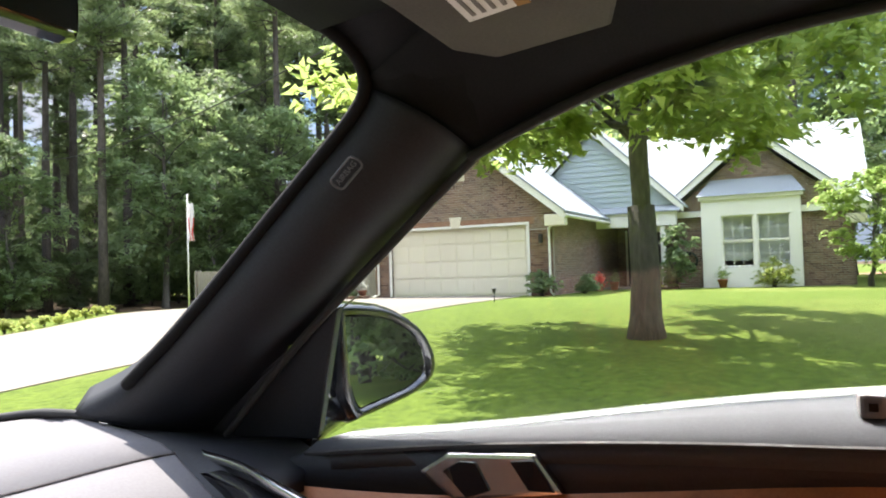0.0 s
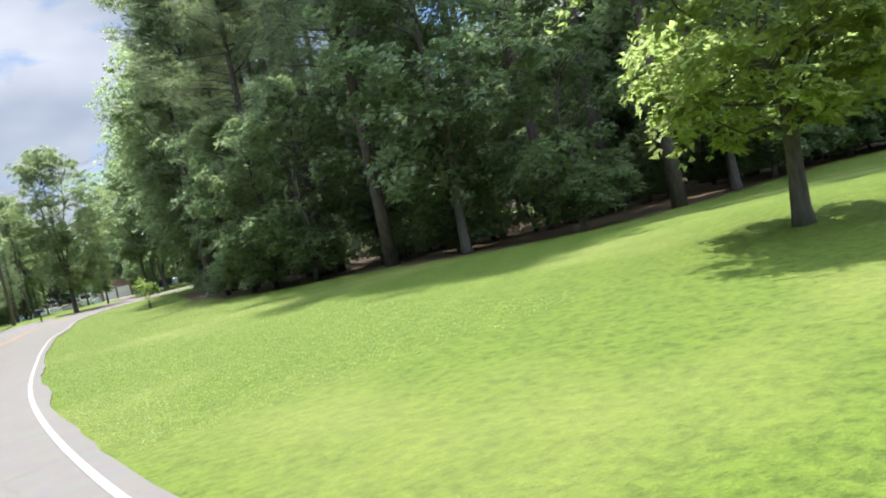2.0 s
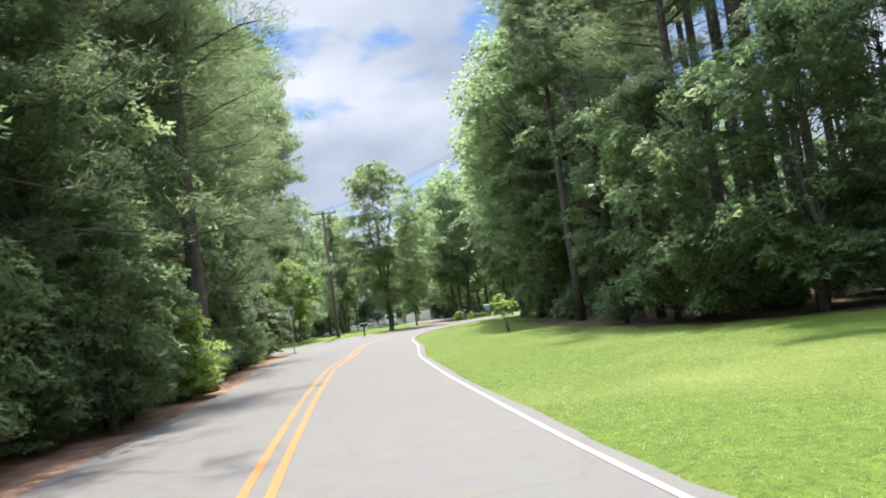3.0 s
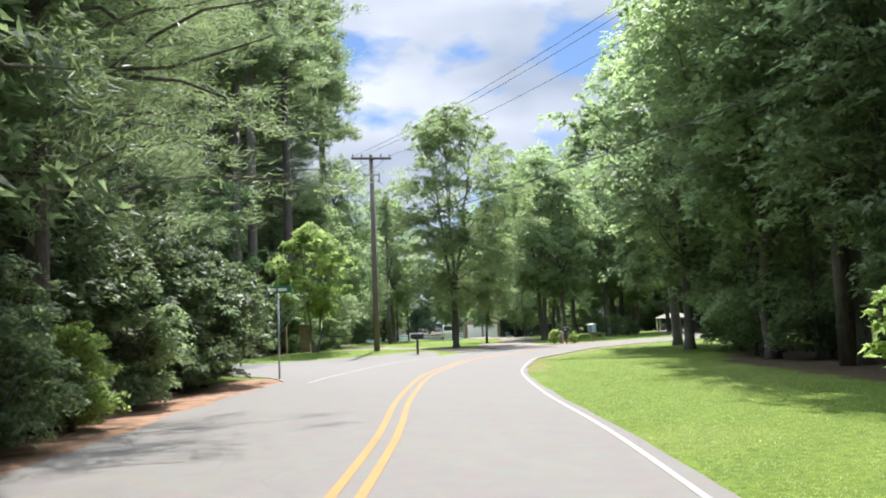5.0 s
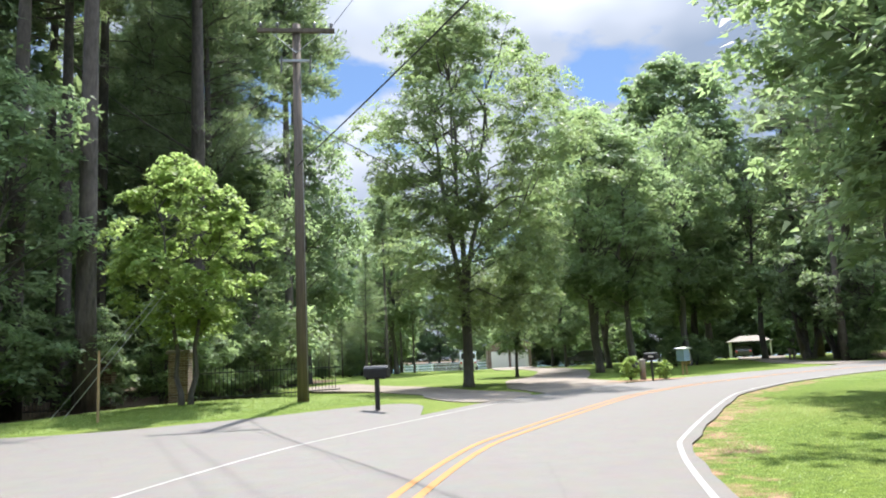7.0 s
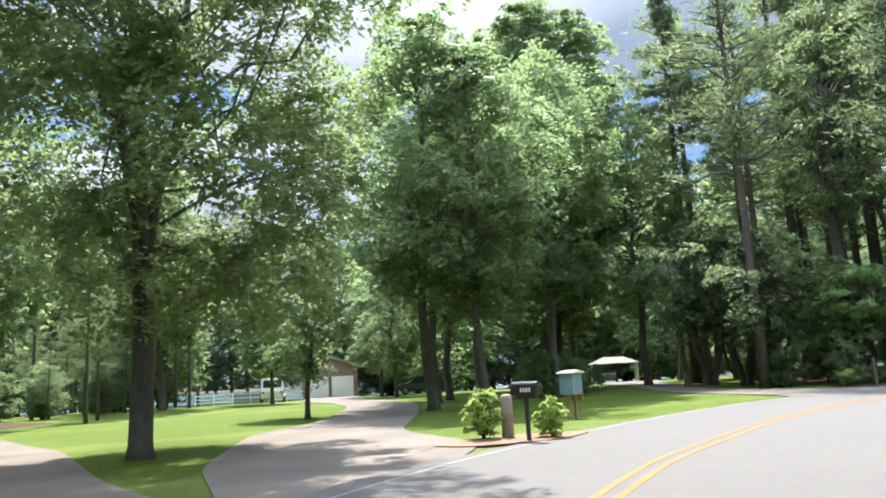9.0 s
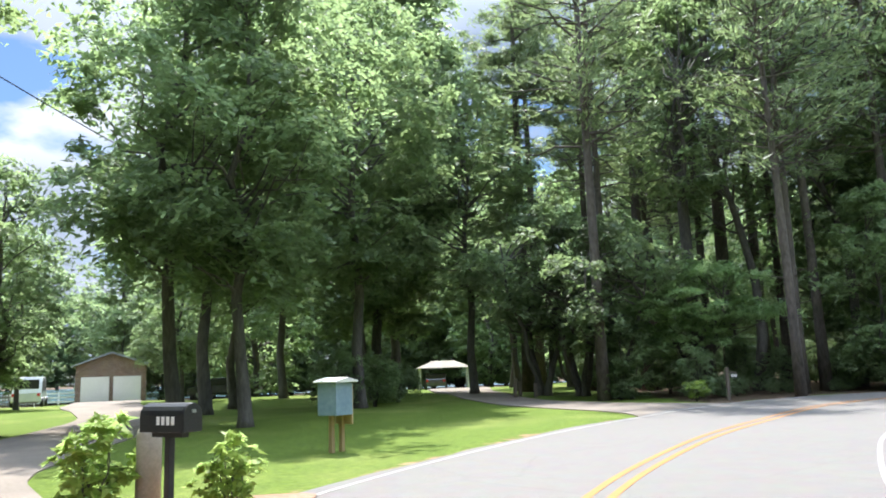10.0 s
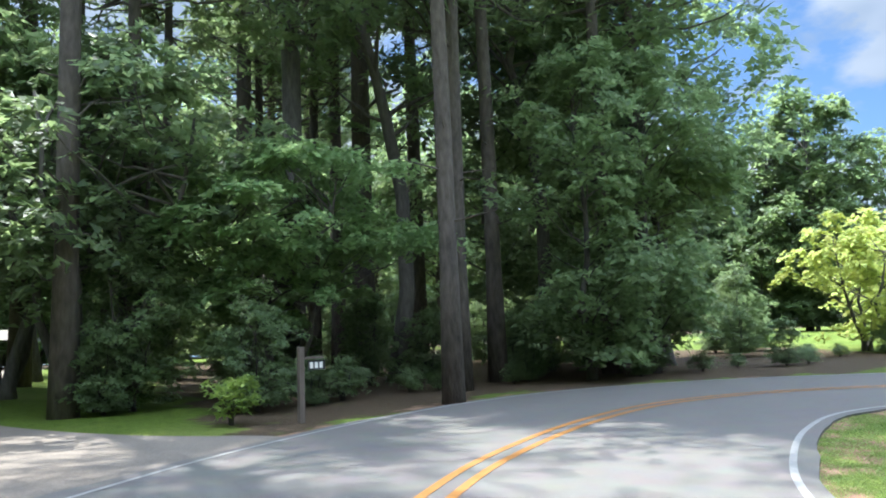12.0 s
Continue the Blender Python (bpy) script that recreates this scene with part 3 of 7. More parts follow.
def ground_z(x, y):
    x, y = np.atleast_1d(np.asarray(x, float)), np.atleast_1d(np.asarray(y, float))
    d = np.abs(road_distance(x, y))
    off = smoothstep(3.4, 6.5, d)
    z = -0.03 + 0.0 * x
    house = smoothstep(5.0, 20.0, d) * smoothstep(-21, -33, y) * smoothstep(-200, -120, y) * smoothstep(9, 20, x)
    z = z + 0.61 * house
    z = z - 0.3 * np.exp(-(((x - 19) / 4) ** 2 + ((y + 31.5) / 4) ** 2))
    z = z + off * 0.33 * np.exp(-(((x + 6) / 6.5) ** 2 + ((y - 41) / 5) ** 2))
    z = z + off * 0.12 * (np.sin(x * 0.31 + 1) * np.cos(y * 0.23) + 0.3) * smoothstep(6, 16, d) * (1 - house)
    z = z - 0.9 * smoothstep(95, 140, y)
    return z


def grown(lo, hi):
    far = np.array([60, 160, 400, 1000, 2500.0])
    return np.r_[lo - far[::-1], np.arange(lo, hi + 0.1, 1.0), hi + far]


gx, gy = grown(-60, 100), grown(-90, 140)
GX, GY = np.meshgrid(gx, gy, indexing="ij")
gz = ground_z(GX.ravel(), GY.ravel())
me = bpy.data.meshes.new("ground")
nx, ny = len(gx), len(gy)
idx = np.arange(nx * ny).reshape(nx, ny)
quads = np.stack([idx[:-1, :-1], idx[1:, :-1], idx[1:, 1:], idx[:-1, 1:]], -1).reshape(-1, 4)
me.from_pydata(np.stack([GX.ravel(), GY.ravel(), gz], 1).tolist(), [], quads.tolist())
me.polygons.foreach_set("use_smooth", [True] * len(me.polygons))
me.materials.append(GROUND)
litter, dirt = np.zeros(nx * ny), np.zeros(nx * ny)
for poly in (WOOD_RIGHT, WOOD_LEFT, WOOD_NORTH, WOOD_BACK):
    litter[inside(poly, GX.ravel(), GY.ravel())] = 0.62
litter[(GY.ravel() > 118) | (GX.ravel() < -43)] = 0.6
rd = road_distance(GX.ravel(), GY.ravel())
yy = GY.ravel()
dirt[(rd > 2.2) & (rd < 6.4) & (yy > -45) & (yy < 23)] = 0.62
dirt[(np.abs(rd) < 3.9) & (yy > 20)] = 0.38
for key, values in (("litter", litter), ("dirt", dirt)):
    at = me.attributes.new(key, "FLOAT", "POINT")
    at.data.foreach_set("value", values.astype(np.float32))
ground = tagged(new("ground", me), "mown green lawn with leaf litter under the woods", "ground", kind="structure")


def ribbon(left, right, z, thick=0.0, lo=None, hi=None):
    """A strip between two offsets from the road's middle, from one sample to another."""
    s = Shape()
    k = range(lo or 0, hi or len(CENTRE))
    a, b = [], []
    for i in k:
        l_off = left[i] if hasattr(left, "__len__") else left
        r_off = right[i] if hasattr(right, "__len__") else right
        a.append((*(CENTRE[i] + LEFT[i] * l_off), z))
        b.append((*(CENTRE[i] + LEFT[i] * r_off), z))
    n = len(a)
    s.add(a + b, [(i, n + i, n + i + 1, i + 1) for i in range(n - 1)])
    if thick:
        low_a, low_b = [(x, y, z - thick) for x, y, _ in a], [(x, y, z - thick) for x, y, _ in b]
        s.add(a + low_a, [(i, i + 1, n + i + 1, n + i) for i in range(n - 1)])
        s.add(b + low_b, [(i + 1, i, n + i, n + i + 1) for i in range(n - 1)])
    return s


rng = np.random.default_rng(4)
ragged = np.convolve(rng.normal(size=len(CENTRE)), np.ones(5) / 5, "same") * 0.16
edge_left = 3.5 - 0.75 * smoothstep(-42, -30, ALONG_Y) * smoothstep(6, -6, ALONG_Y) + ragged + 0.75 * smoothstep(-4, 12, ALONG_Y) * smoothstep(60, 20, ALONG_Y)
edge_right = -(3.0 + np.roll(ragged, 40) * 0.45)
setting("road", ribbon(edge_left, edge_right, 0.0, 0.12), ASPHALT, "two-lane sun-bleached grey asphalt road, curving right", "road")


def index_near(x, y):
    return int(np.argmin(np.hypot(CENTRE[:, 0] - x, CENTRE[:, 1] - y)))


for k, off in enumerate((0.17, -0.09)):
    setting("road_line", ribbon(off + 0.05, off - 0.05, 0.005), LINE_YELLOW, "solid yellow centre line painted on the asphalt", "road line")
setting("road_line", ribbon(-2.765, -2.835, 0.005), LINE_WHITE, "solid white edge line painted on the asphalt", "road line")
setting("road_line", ribbon(3.32, 3.25, 0.005, lo=index_near(-0.6, 19)), LINE_WHITE, "worn white edge line across the side road's mouth", "road line")


def pad(outline, z_lift, step=1.0):
    """A paved sheet over the ground within an outline."""
    for cut in (0.7, 0.25):
        soft = []
        for i, p in enumerate(outline):
            for q in (outline[i - 1], outline[(i + 1) % len(outline)]):
                d = math.hypot(q[0] - p[0], q[1] - p[1])
                k = min(0.3, cut / d)
                soft.append((p[0] + (q[0] - p[0]) * k, p[1] + (q[1] - p[1]) * k))
        outline = soft
    xs, ys = [p[0] for p in outline], [p[1] for p in outline]
    bm = bmesh.new()
    face = bm.faces.new([bm.verts.new((x, y, 0)) for x, y in outline])
    if face.normal.z < 0:
        face.normal_flip()
    for axis, lo, hi in ((0, min(xs), max(xs)), (1, min(ys), max(ys))):
        for c in np.arange(math.floor(lo) + step, hi, step):
            normal = Vector((1, 0, 0)) if axis == 0 else Vector((0, 1, 0))
            bmesh.ops.bisect_plane(bm, geom=bm.verts[:] + bm.edges[:] + bm.faces[:], plane_co=normal * c, plane_no=normal)
    co = np.array([v.co[:] for v in bm.verts])
    z = ground_z(co[:, 0], co[:, 1])
    for v, h in zip(bm.verts, z):
        v.co.z = max(h, -0.03) + z_lift
    top = bm.faces[:]
    edge = [e for e in bm.edges if len(e.link_faces) == 1]
    made = bmesh.ops.extrude_edge_only(bm, edges=edge)["geom"]
    for v in [g for g in made if isinstance(g, bmesh.types.BMVert)]:
        v.co.z -= 0.12
    bmesh.ops.recalc_face_normals(bm, faces=bm.faces)
    me = bpy.data.meshes.new("pad")
    bm.to_mesh(me)
    bm.free()
    return me


def paved(name, outline, lift, material, label, category):
    me = pad(outline, lift)
    me.materials.append(material)
    return setting(name, me, None, label, category)


paved("side_road", [(-4.0, 17.5), (-6.0, 22.5), (-9.5, 26), (-16, 27.2), (-60, 29), (-60, 36), (-16, 34), (-8.2, 34.8), (-4.4, 37), (-1.6, 40.4), (-1.0, 32), (-2.5, 22)], 0.022, ASPHALT, "pale asphalt mouth of a side road", "road")
paved("driveway", [(1.9, 45.6), (0.7, 50.5), (0.6, 57), (2.2, 66), (3.0, 76), (-0.6, 96), (-1.4, 109.5), (3.3, 109.5), (4.0, 96), (6.6, 76), (5.8, 66), (4.6, 57), (6, 52.2), (5.2, 49.5), (2.5, 44)], 0.026, GRAVEL, "pale gravel and asphalt drive to a far garage", "driveway")
paved("driveway", [(12.4, -43.8), (15.3, -40.9), (16.9, -40.7), (17.8, -40.1), (17.2, -39.1), (17.3, -37.4), (17.75, -35.4), (18.6, -33.3), (20.0, -31.8), (21.6, -29.9), (24.5, -26.6), (26.8, -27.2), (28.4, -30.5), (30.3, -32.2), (32.9, -36.6), (29.3, -38.9), (26.5, -40.3), (22.5, -41.6), (20.4, -42.5), (18.3, -43.9), (16.7, -45.2), (15.4, -47.0)], 0.016, CONCRETE, "wide sunlit concrete drive before the garage", "driveway")
paved("driveway", [(-1.7, 41.2), (0.4, 41.2), (1.8, 45.2), (-0.7, 49.6), (-4.2, 57.5), (-8.6, 64), (-11.2, 62), (-9.6, 57), (-5.4, 53.2), (-2.3, 46)], 0.03, GRAVEL, "worn gravel side drive past the oak", "driveway")
paved("driveway", [(18.0, 60.9), (18.9, 62.4), (19.3, 64.6), (19.0, 67.0), (18.7, 71), (19.3, 78), (21.5, 88), (25.5, 104), (30.5, 103), (25, 88), (21.9, 78), (21.7, 73.6), (22.4, 69.4), (23.4, 66.8), (24.6, 65.6), (24.2, 64.2), (21, 62.2)], 0.026, GRAVEL, "shaded gravel drive under the trees", "driveway")
lake = Shape().add([(-120, 141, -0.7), (60, 141, -0.7), (60, 424, -0.7), (-120, 424, -0.7)], [(0, 1, 2, 3)])
setting("water", lake, WATER, "pale lake seen far behind the trees", "lake")

# ---- single trees ----
plant("oak_tree", broadleaf(11, 17.8, 6.5, 3.0, 0.22, 105000, 0.135, LEAF_OLIVE, 230, 3, 0.42, 1.15, spread=0.24, fork=3.8, shift=(1.3, 0.2)), "tall oak with a dense olive-green crown on a grass island", "tree", stand(-1.0, 53.1))
plant("maple_tree", broadleaf(12, 7.3, 3.1, 1.7, 0.14, 36000, 0.13, LEAF_LIME, 100, 1, 0.4, 0.72), "young bright green maple standing on the lawn", "tree", stand(16.2, -28.34))
plant("shade_tree", broadleaf(13, 9.6, 6.4, 3.1, 0.21, 50000, 0.16, LEAF_LIME, 130, 2, 0.34, 0.9, spread=0.14, fork=1.85), "forked shade tree with yellow-green leaves before the house", "tree", stand(26.6, -46.9))
plant("poplar_tree", broadleaf(14, 27.0, 7.4, 4.0, 0.42, 70000, 0.30, LEAF_MID, 230, 2, 0.74, 1.6, spread=0.12), "very tall twin-trunked green tree behind the yard", "tree", stand(17.1, 87.0))
plant("dogwood_tree", broadleaf(15, 5.8, 3.8, 1.7, 0.13, 27000, 0.15, LEAF_DOGWOOD, 66, 3, 0.5, 0.85, squash=0.25, spread=0.5), "low spreading dogwood with layered light green leaves", "tree", stand(28.2, 71.8))
plant("young_tree", broadleaf(16, 7.2, 2.6, 2.2, 0.1, 22000, 0.135, LEAF_BRIGHT, 80, 2, 0.45, 0.6, spread=0.3), "young bright green tree beside the brick gate", "tree", stand(-8.5, 40.2))
plant("sapling", broadleaf(17, 1.7, 0.75, 0.7, 0.03, 900, 0.12, LEAF_BRIGHT, 14, 2, 0.5, 0.28), "small bright green sapling at the lawn's edge", "sapling", stand(6.67, 7.9))
multi = plant("crape_tree", broadleaf(18, 9.0, 4.2, 3.0, 0.2, 12000, 0.22, LEAF_DARK, 60, 4, 0.5, 0.95, spread=0.5), "dark multi-trunked small tree at the drive", "tree", stand(23.3, 77.5), "crape trees")
copy_thing(multi, stand(24.6, 75.9, 1.2, 0.9))
copy_thing(multi, stand(24.3, 72.6, 0.3, 0.85))
copy_thing(multi, stand(31.5, 90.0, 2.1, 0.9))

# ---- woods ----
PINES = [pine(31 + k, h, r, lo, tr, n, needle=nd, thin=th) for k, (h, r, lo, tr, n, nd, th) in enumerate(((24, 3.8, 13.5, 0.25, 13000, 0.34, 0.22), (20, 3.8, 6.5, 0.2, 36000, 0.2, 0.12), (27, 4.2, 16.5, 0.29, 13000, 0.36, 0.22), (21, 5.0, 3.5, 0.24, 46000, 0.195, 0.12), (23, 4.2, 9.5, 0.2, 3600, 0.36, 0.2)))]
BROADS = [broadleaf(51 + k, h, r, lo, tr, n, lf, mt, c, 1, fu, cr) for k, (h, r, lo, tr, n, lf, mt, c, fu, cr) in enumerate((
    (15, 4.2, 4.2, 0.2, 21000, 0.2, LEAF_MID, 85, 0.5, 1.25), (12, 3.6, 2.4, 0.16, 18000, 0.19, LEAF_DARK, 70, 0.45, 1.15),
    (18, 4.6, 5.0, 0.24, 24000, 0.21, LEAF_MID, 100, 0.55, 1.4), (9, 3.0, 0.5, 0.12, 17000, 0.16, LEAF_MID, 56, 0.45, 1.0),
    (17, 5.0, 0.4, 0.24, 15000, 0.32, LEAF_MID, 95, 0.45, 1.35), (19, 4.8, 5.0, 0.22, 5200, 0.24, LEAF_MID, 44, 0.55, 1.0)))]
SHRUBS = [broadleaf(71 + k, h, r, 0.2, 0.05, n, lf, mt, c, 3, 0.45, 0.6, spread=0.4) for k, (h, r, n, lf, mt, c) in enumerate((
    (3.4, 1.6, 13000, 0.105, LEAF_DARK, 48), (2.6, 1.5, 12000, 0.10, LEAF_MID, 44), (4.4, 1.8, 14000, 0.115, LEAF_MID, 54), (1.5, 1.2, 6000, 0.09, LEAF_DARK, 26), (3.7, 1.8, 14000, 0.115, LEAF_HEDGE, 48), (3.0, 1.35, 11000, 0.115, LEAF_BRIGHT, 40)))]
first = {}


def grow(kind, k, x, y, turn, scale, group, tall=None):
    """One tree or shrub of the woods; the first of a kind is built, the rest are copies."""
    meshes = {"pine_tree": PINES, "forest_tree": BROADS, "shrub": SHRUBS}[kind][k]
    label, category = {"pine_tree": ("tall bare-trunked pine at the edge of the woods", "pine tree"), "forest_tree": ("dense leafy green forest tree", "tree"), "shrub": ("thick leafy green shrub at the woods' edge", "shrub")}[kind]
    m = stand(x, y, turn, scale, tall)
    key = (kind, k, group)
    if key in first:
        return copy_thing(first[key], m)
    first[key] = plant(kind, meshes, label, category, m, group)
    return first[key]


def fill(poly, spacing, seed, kinds, group, clear=(), limit=400, scale=(0.85, 1.15)):
    """Trees strewn over a plan polygon with a least spacing. kinds: rows of kind, mesh number, weight."""
    r = np.random.default_rng(seed)
    xs, ys = [p[0] for p in poly], [p[1] for p in poly]
    placed = []
    weight = np.array([w for *_, w in kinds], float)
    for _ in range(4000):
        x, y = r.uniform(min(xs), max(xs)), r.uniform(min(ys), max(ys))
        if len(placed) >= limit:
            break
        if not inside(poly, [x], [y])[0] or any(math.hypot(x - a, y - b) < spacing for a, b in placed):
            continue
        if any(math.hypot(x - a, y - b) < c for a, b, c in clear):
            continue
        kind, k, _ = kinds[r.choice(len(kinds), p=weight / weight.sum())]
        s = r.uniform(*scale)
        grow(kind, k, x, y, r.uniform(0, 6.28), s, group, s * r.uniform(0.9, 1.15))
        placed.append((x, y))


def row(points, spacing, seed, kinds, group, wander=0.5, scale=(0.8, 1.2)):
    """Shrubs or trees along a plan line."""
    r = np.random.default_rng(seed)
    for x, y in spline(points, spacing):
        kind, k = kinds[r.integers(0, len(kinds))]
        s = r.uniform(*scale)
        grow(kind, k, x + r.normal() * wander, y + r.normal() * wander, r.uniform(0, 6.28), s, group)


# left of the road
row([(-0.9, -34), (-2.1, -22), (-3.6, -10), (-5.0, -1), (-6.0, 7), (-6.5, 12), (-7.0, 16.0)], 1.8, 5, [("shrub", 0), ("shrub", 1), ("shrub", 2), ("shrub", 1)], "woods left of the road", 0.3, (0.72, 1.0))
for k, (x, y, s) in enumerate(((-4.2, -22.5, 0.9), (-4.6, -14, 0.95), (-6.2, -6, 1.0), (-7.4, 2.5, 1.0), (-8.2, 9.5, 1.05), (-9.0, 15.5, 1.05))):
    grow("pine_tree", 3, x, y, k * 1.9, s, "woods left of the road")
for k, (x, y, s, t) in enumerate(((-3.2, -27, 0.75, 0), (-4.0, -18.2, 0.8, 0), (-3.9, -13.2, 0.8, 0), (-4.4, -8.6, 0.7, 0), (-5.2, -10, 0.75, 3), (-6.6, -1.6, 0.8, 3))):
    grow("forest_tree", t, x, y, k * 2.3, s, "woods left of the road")
fill([(-5.2, -40), (-7.0, -16), (-8.6, -4), (-10.0, 8), (-11.4, 15), (-14, 21), (-24, 22), (-24, -42)], 3.8, 6, [("pine_tree", 0, 3), ("pine_tree", 1, 2), ("pine_tree", 2, 2), ("forest_tree", 0, 1), ("forest_tree", 1, 2), ("forest_tree", 4, 2)], "woods left of the road", limit=44)
for k, (x, y, s) in enumerate(((-9.6, 14.6, 1.25), (-10.2, 18.2, 1.3), (-10.2, 21.0, 1.2), (-6.0, 5.0, 1.15), (-3.4, -4.5, 1.25), (-5.2, -3.6, 1.1), (-3.9, -9.5, 1.15), (-3.0, -16.5, 1.1))):
    grow("pine_tree", 1, x, y, k * 1.7, s, "woods left of the road")
# sunlit patches of the understory, put in as shrubs with brighter leaf colour
for x, y, size in ((-3.3, -6.6, 0.8), (-3.9, -5.0, 0.62), (-4.9, 1.5, 0.7), (-2.5, -18.5, 0.7), (-5.7, 9.6, 0.7)):
    grow("shrub", 5, x, y, x * 2.1, size, "woods left of the road")
# beyond the side road
fill([(-12, 41), (-10.8, 50), (-12.6, 62), (-13, 78), (-30, 82), (-32, 40)], 2.9, 7, [("pine_tree", 0, 3), ("pine_tree", 2, 3), ("pine_tree", 1, 2), ("forest_tree", 1, 2), ("forest_tree", 4, 2)], "woods beyond the side road", clear=((-12.6, 43.2, 1.0),), limit=44, scale=(1.0, 1.25))
row([(-14, 40.4), (-11.6, 45), (-12.2, 56), (-14, 70)], 2.6, 8, [("shrub", 0), ("shrub", 2), ("forest_tree", 3)], "woods beyond the side road", 0.5)
row([(-34, 39.5), (-24, 39.2), (-15.5, 39.6)], 2.6, 28, [("shrub", 0), ("shrub", 2)], "woods beyond the side road", 0.5)
row([(-6.9, 17.4), (-7.4, 20.5), (-8.8, 23.4), (-14, 25.2)], 1.7, 40, [("shrub", 4), ("shrub", 0), ("shrub", 4)], "woods left of the road", 0.25, (0.8, 1.05))
for k, (x, y, size) in enumerate(((-7.5, 8.6, 1.0), (-7.8, 11.0, 1.1), (-8.0, 13.4, 1.12), (-8.0, 15.8, 1.1), (-8.2, 18.2, 1.15), (-8.6, 20.6, 1.1))):
    grow("shrub", 4, x, y, k * 1.7, size, "woods left of the road")
# right of the road
row([(30, -15.6), (21, -16), (16.4, -14), (12.9, -7.5), (10.9, -1.5), (9.9, 5), (9.7, 12), (10.4, 17), (11.2, 23), (13.0, 28.4), (16.8, 31.5)], 3.4, 9, [("shrub", 3), ("pine_tree", 1), ("forest_tree", 3), ("pine_tree", 0), ("forest_tree", 1)], "woods right of the road", 0.5, (0.75, 1.05))
fill([(17, -12), (14, -6), (12.2, 0), (11.2, 7), (11.2, 13), (12, 18), (13, 24), (15.8, 29), (21, 30), (26, 22), (27, 6), (28, -12), (22, -13.5)], 4.1, 10, [("pine_tree", 0, 4), ("pine_tree", 2, 4), ("forest_tree", 3, 3)], "woods right of the road", clear=((21.1, -7.9, 1.5), (19, -12, 1.5)), limit=52)
grow("forest_tree", 2, 10.6, 17.5, 0.4, 1.0, "woods right of the road")
grow("forest_tree", 0, 10.4, 23.0, 1.7, 1.15, "woods right of the road")
grow("forest_tree", 2, 12.0, 28.2, 2.9, 1.1, "woods right of the road")
grow("forest_tree", 0, 15.4, 31.6, 4.0, 1.15, "woods right of the road")
grow("forest_tree", 1, 10.6, 33.6, 5.2, 1.35, "woods right of the road")
grow("forest_tree", 2, 11.8, 40.5, 3.3, 1.05, "woods right of the road")
grow("forest_tree", 0, 14.6, 37.0, 0.9, 1.1, "woods right of the road")
for x, y, k in ((13.6, 33.4, 1.15), (11.9, 30.4, 1.0), (10.9, 26.0, 0.85), (16.8, 34.2, 1.1)):
    grow("forest_tree", 3, x, y, x, k, "woods right of the road")
row([(44, -9), (34, -9.5), (26, -9.5), (20, -8.5), (16.5, -3), (15, 3)], 1.9, 43, [("shrub", 0), ("shrub", 2), ("shrub", 0)], "woods right of the road", 0.5, (0.8, 1.15))
fill([(28, 0), (44, 3), (40, 17), (28, 24)], 4.6, 46, [("pine_tree", 0, 3), ("pine_tree", 2, 3), ("forest_tree", 1, 2)], "woods right of the road", limit=16)
fill([(-27, -40), (-27, 20), (-44, 24), (-44, -44)], 6.0, 47, [("pine_tree", 0, 3), ("pine_tree", 2, 3), ("forest_tree", 4, 2)], "woods left of the road", limit=26)
# behind the house and its fence
fill([(28, -14), (44, -12), (60, -8), (64, 4), (34, 4)], 3.4, 11, [("pine_tree", 0, 3), ("pine_tree", 2, 4), ("pine_tree", 1, 1), ("forest_tree", 1, 3)], "woods behind the house", limit=26)
fill([(50, -26), (66, -22), (72, -62), (58, -66), (54, -50)], 4.2, 12, [("pine_tree", 0, 2), ("forest_tree", 4, 3), ("forest_tree", 0, 1)], "woods behind the house", limit=18)
row([(33, -15), (46, -13)], 3.4, 13, [("shrub", 0), ("forest_tree", 3)], "woods behind the house")
for x, y, s in ((-5.3, -5.5, 1.1), (-5.8, 2.5, 1.05), (-6.6, 10.0, 1.1)):
    grow("pine_tree", 3, x, y, y * 1.3, s, "woods left of the road")
for x, y, s in ((-6.2, -1.5, 0.95), (-7.0, 6.0, 1.0)):
    grow("forest_tree", 1, x, y, y, s, "woods left of the road")
# beyond the bend
for k, (x, y, s) in enumerate(((31.9, 81.6, 1.15), (32.9, 82.2, 1.0), (30.3, 84.9, 1.0), (33.6, 79.5, 1.0), (34.4, 84.0, 1.1), (36.6, 75.8, 1.0), (25.8, 75.4, 1.05))):
    grow("pine_tree", (2, 4, 0, 4, 4, 4, 4)[k], x, y, k * 1.3, s, "pines beyond the bend")
for k, (x, y, s) in enumerate(((33.4, 76.2, 1.05), (34.4, 79.2, 1.0), (38.0, 79.0, 0.95), (41.5, 80.5, 1.05), (45.0, 79.0, 0.95))):
    grow("pine_tree", (2, 0)[k % 2], x, y, k * 1.9, s, "pines beyond the bend")
fill([(36, 72), (42, 71), (45, 75), (46.5, 82), (47, 92), (38, 90)], 4.6, 14, [("forest_tree", 1, 2), ("forest_tree", 2, 3), ("pine_tree", 0, 2), ("pine_tree", 1, 2), ("forest_tree", 0, 2)], "woods beyond the bend", clear=((35.5, 78.5, 3.6), (38.5, 82, 3.6), (41, 85, 3.6)), limit=15)
row([(33, 73.5), (37, 71.4), (39.8, 70.8), (42, 73.4), (44.5, 77)], 4.4, 15, [("forest_tree", 5), ("forest_tree", 3), ("forest_tree", 5)], "woods beyond the bend", 0.5, (0.95, 1.2))
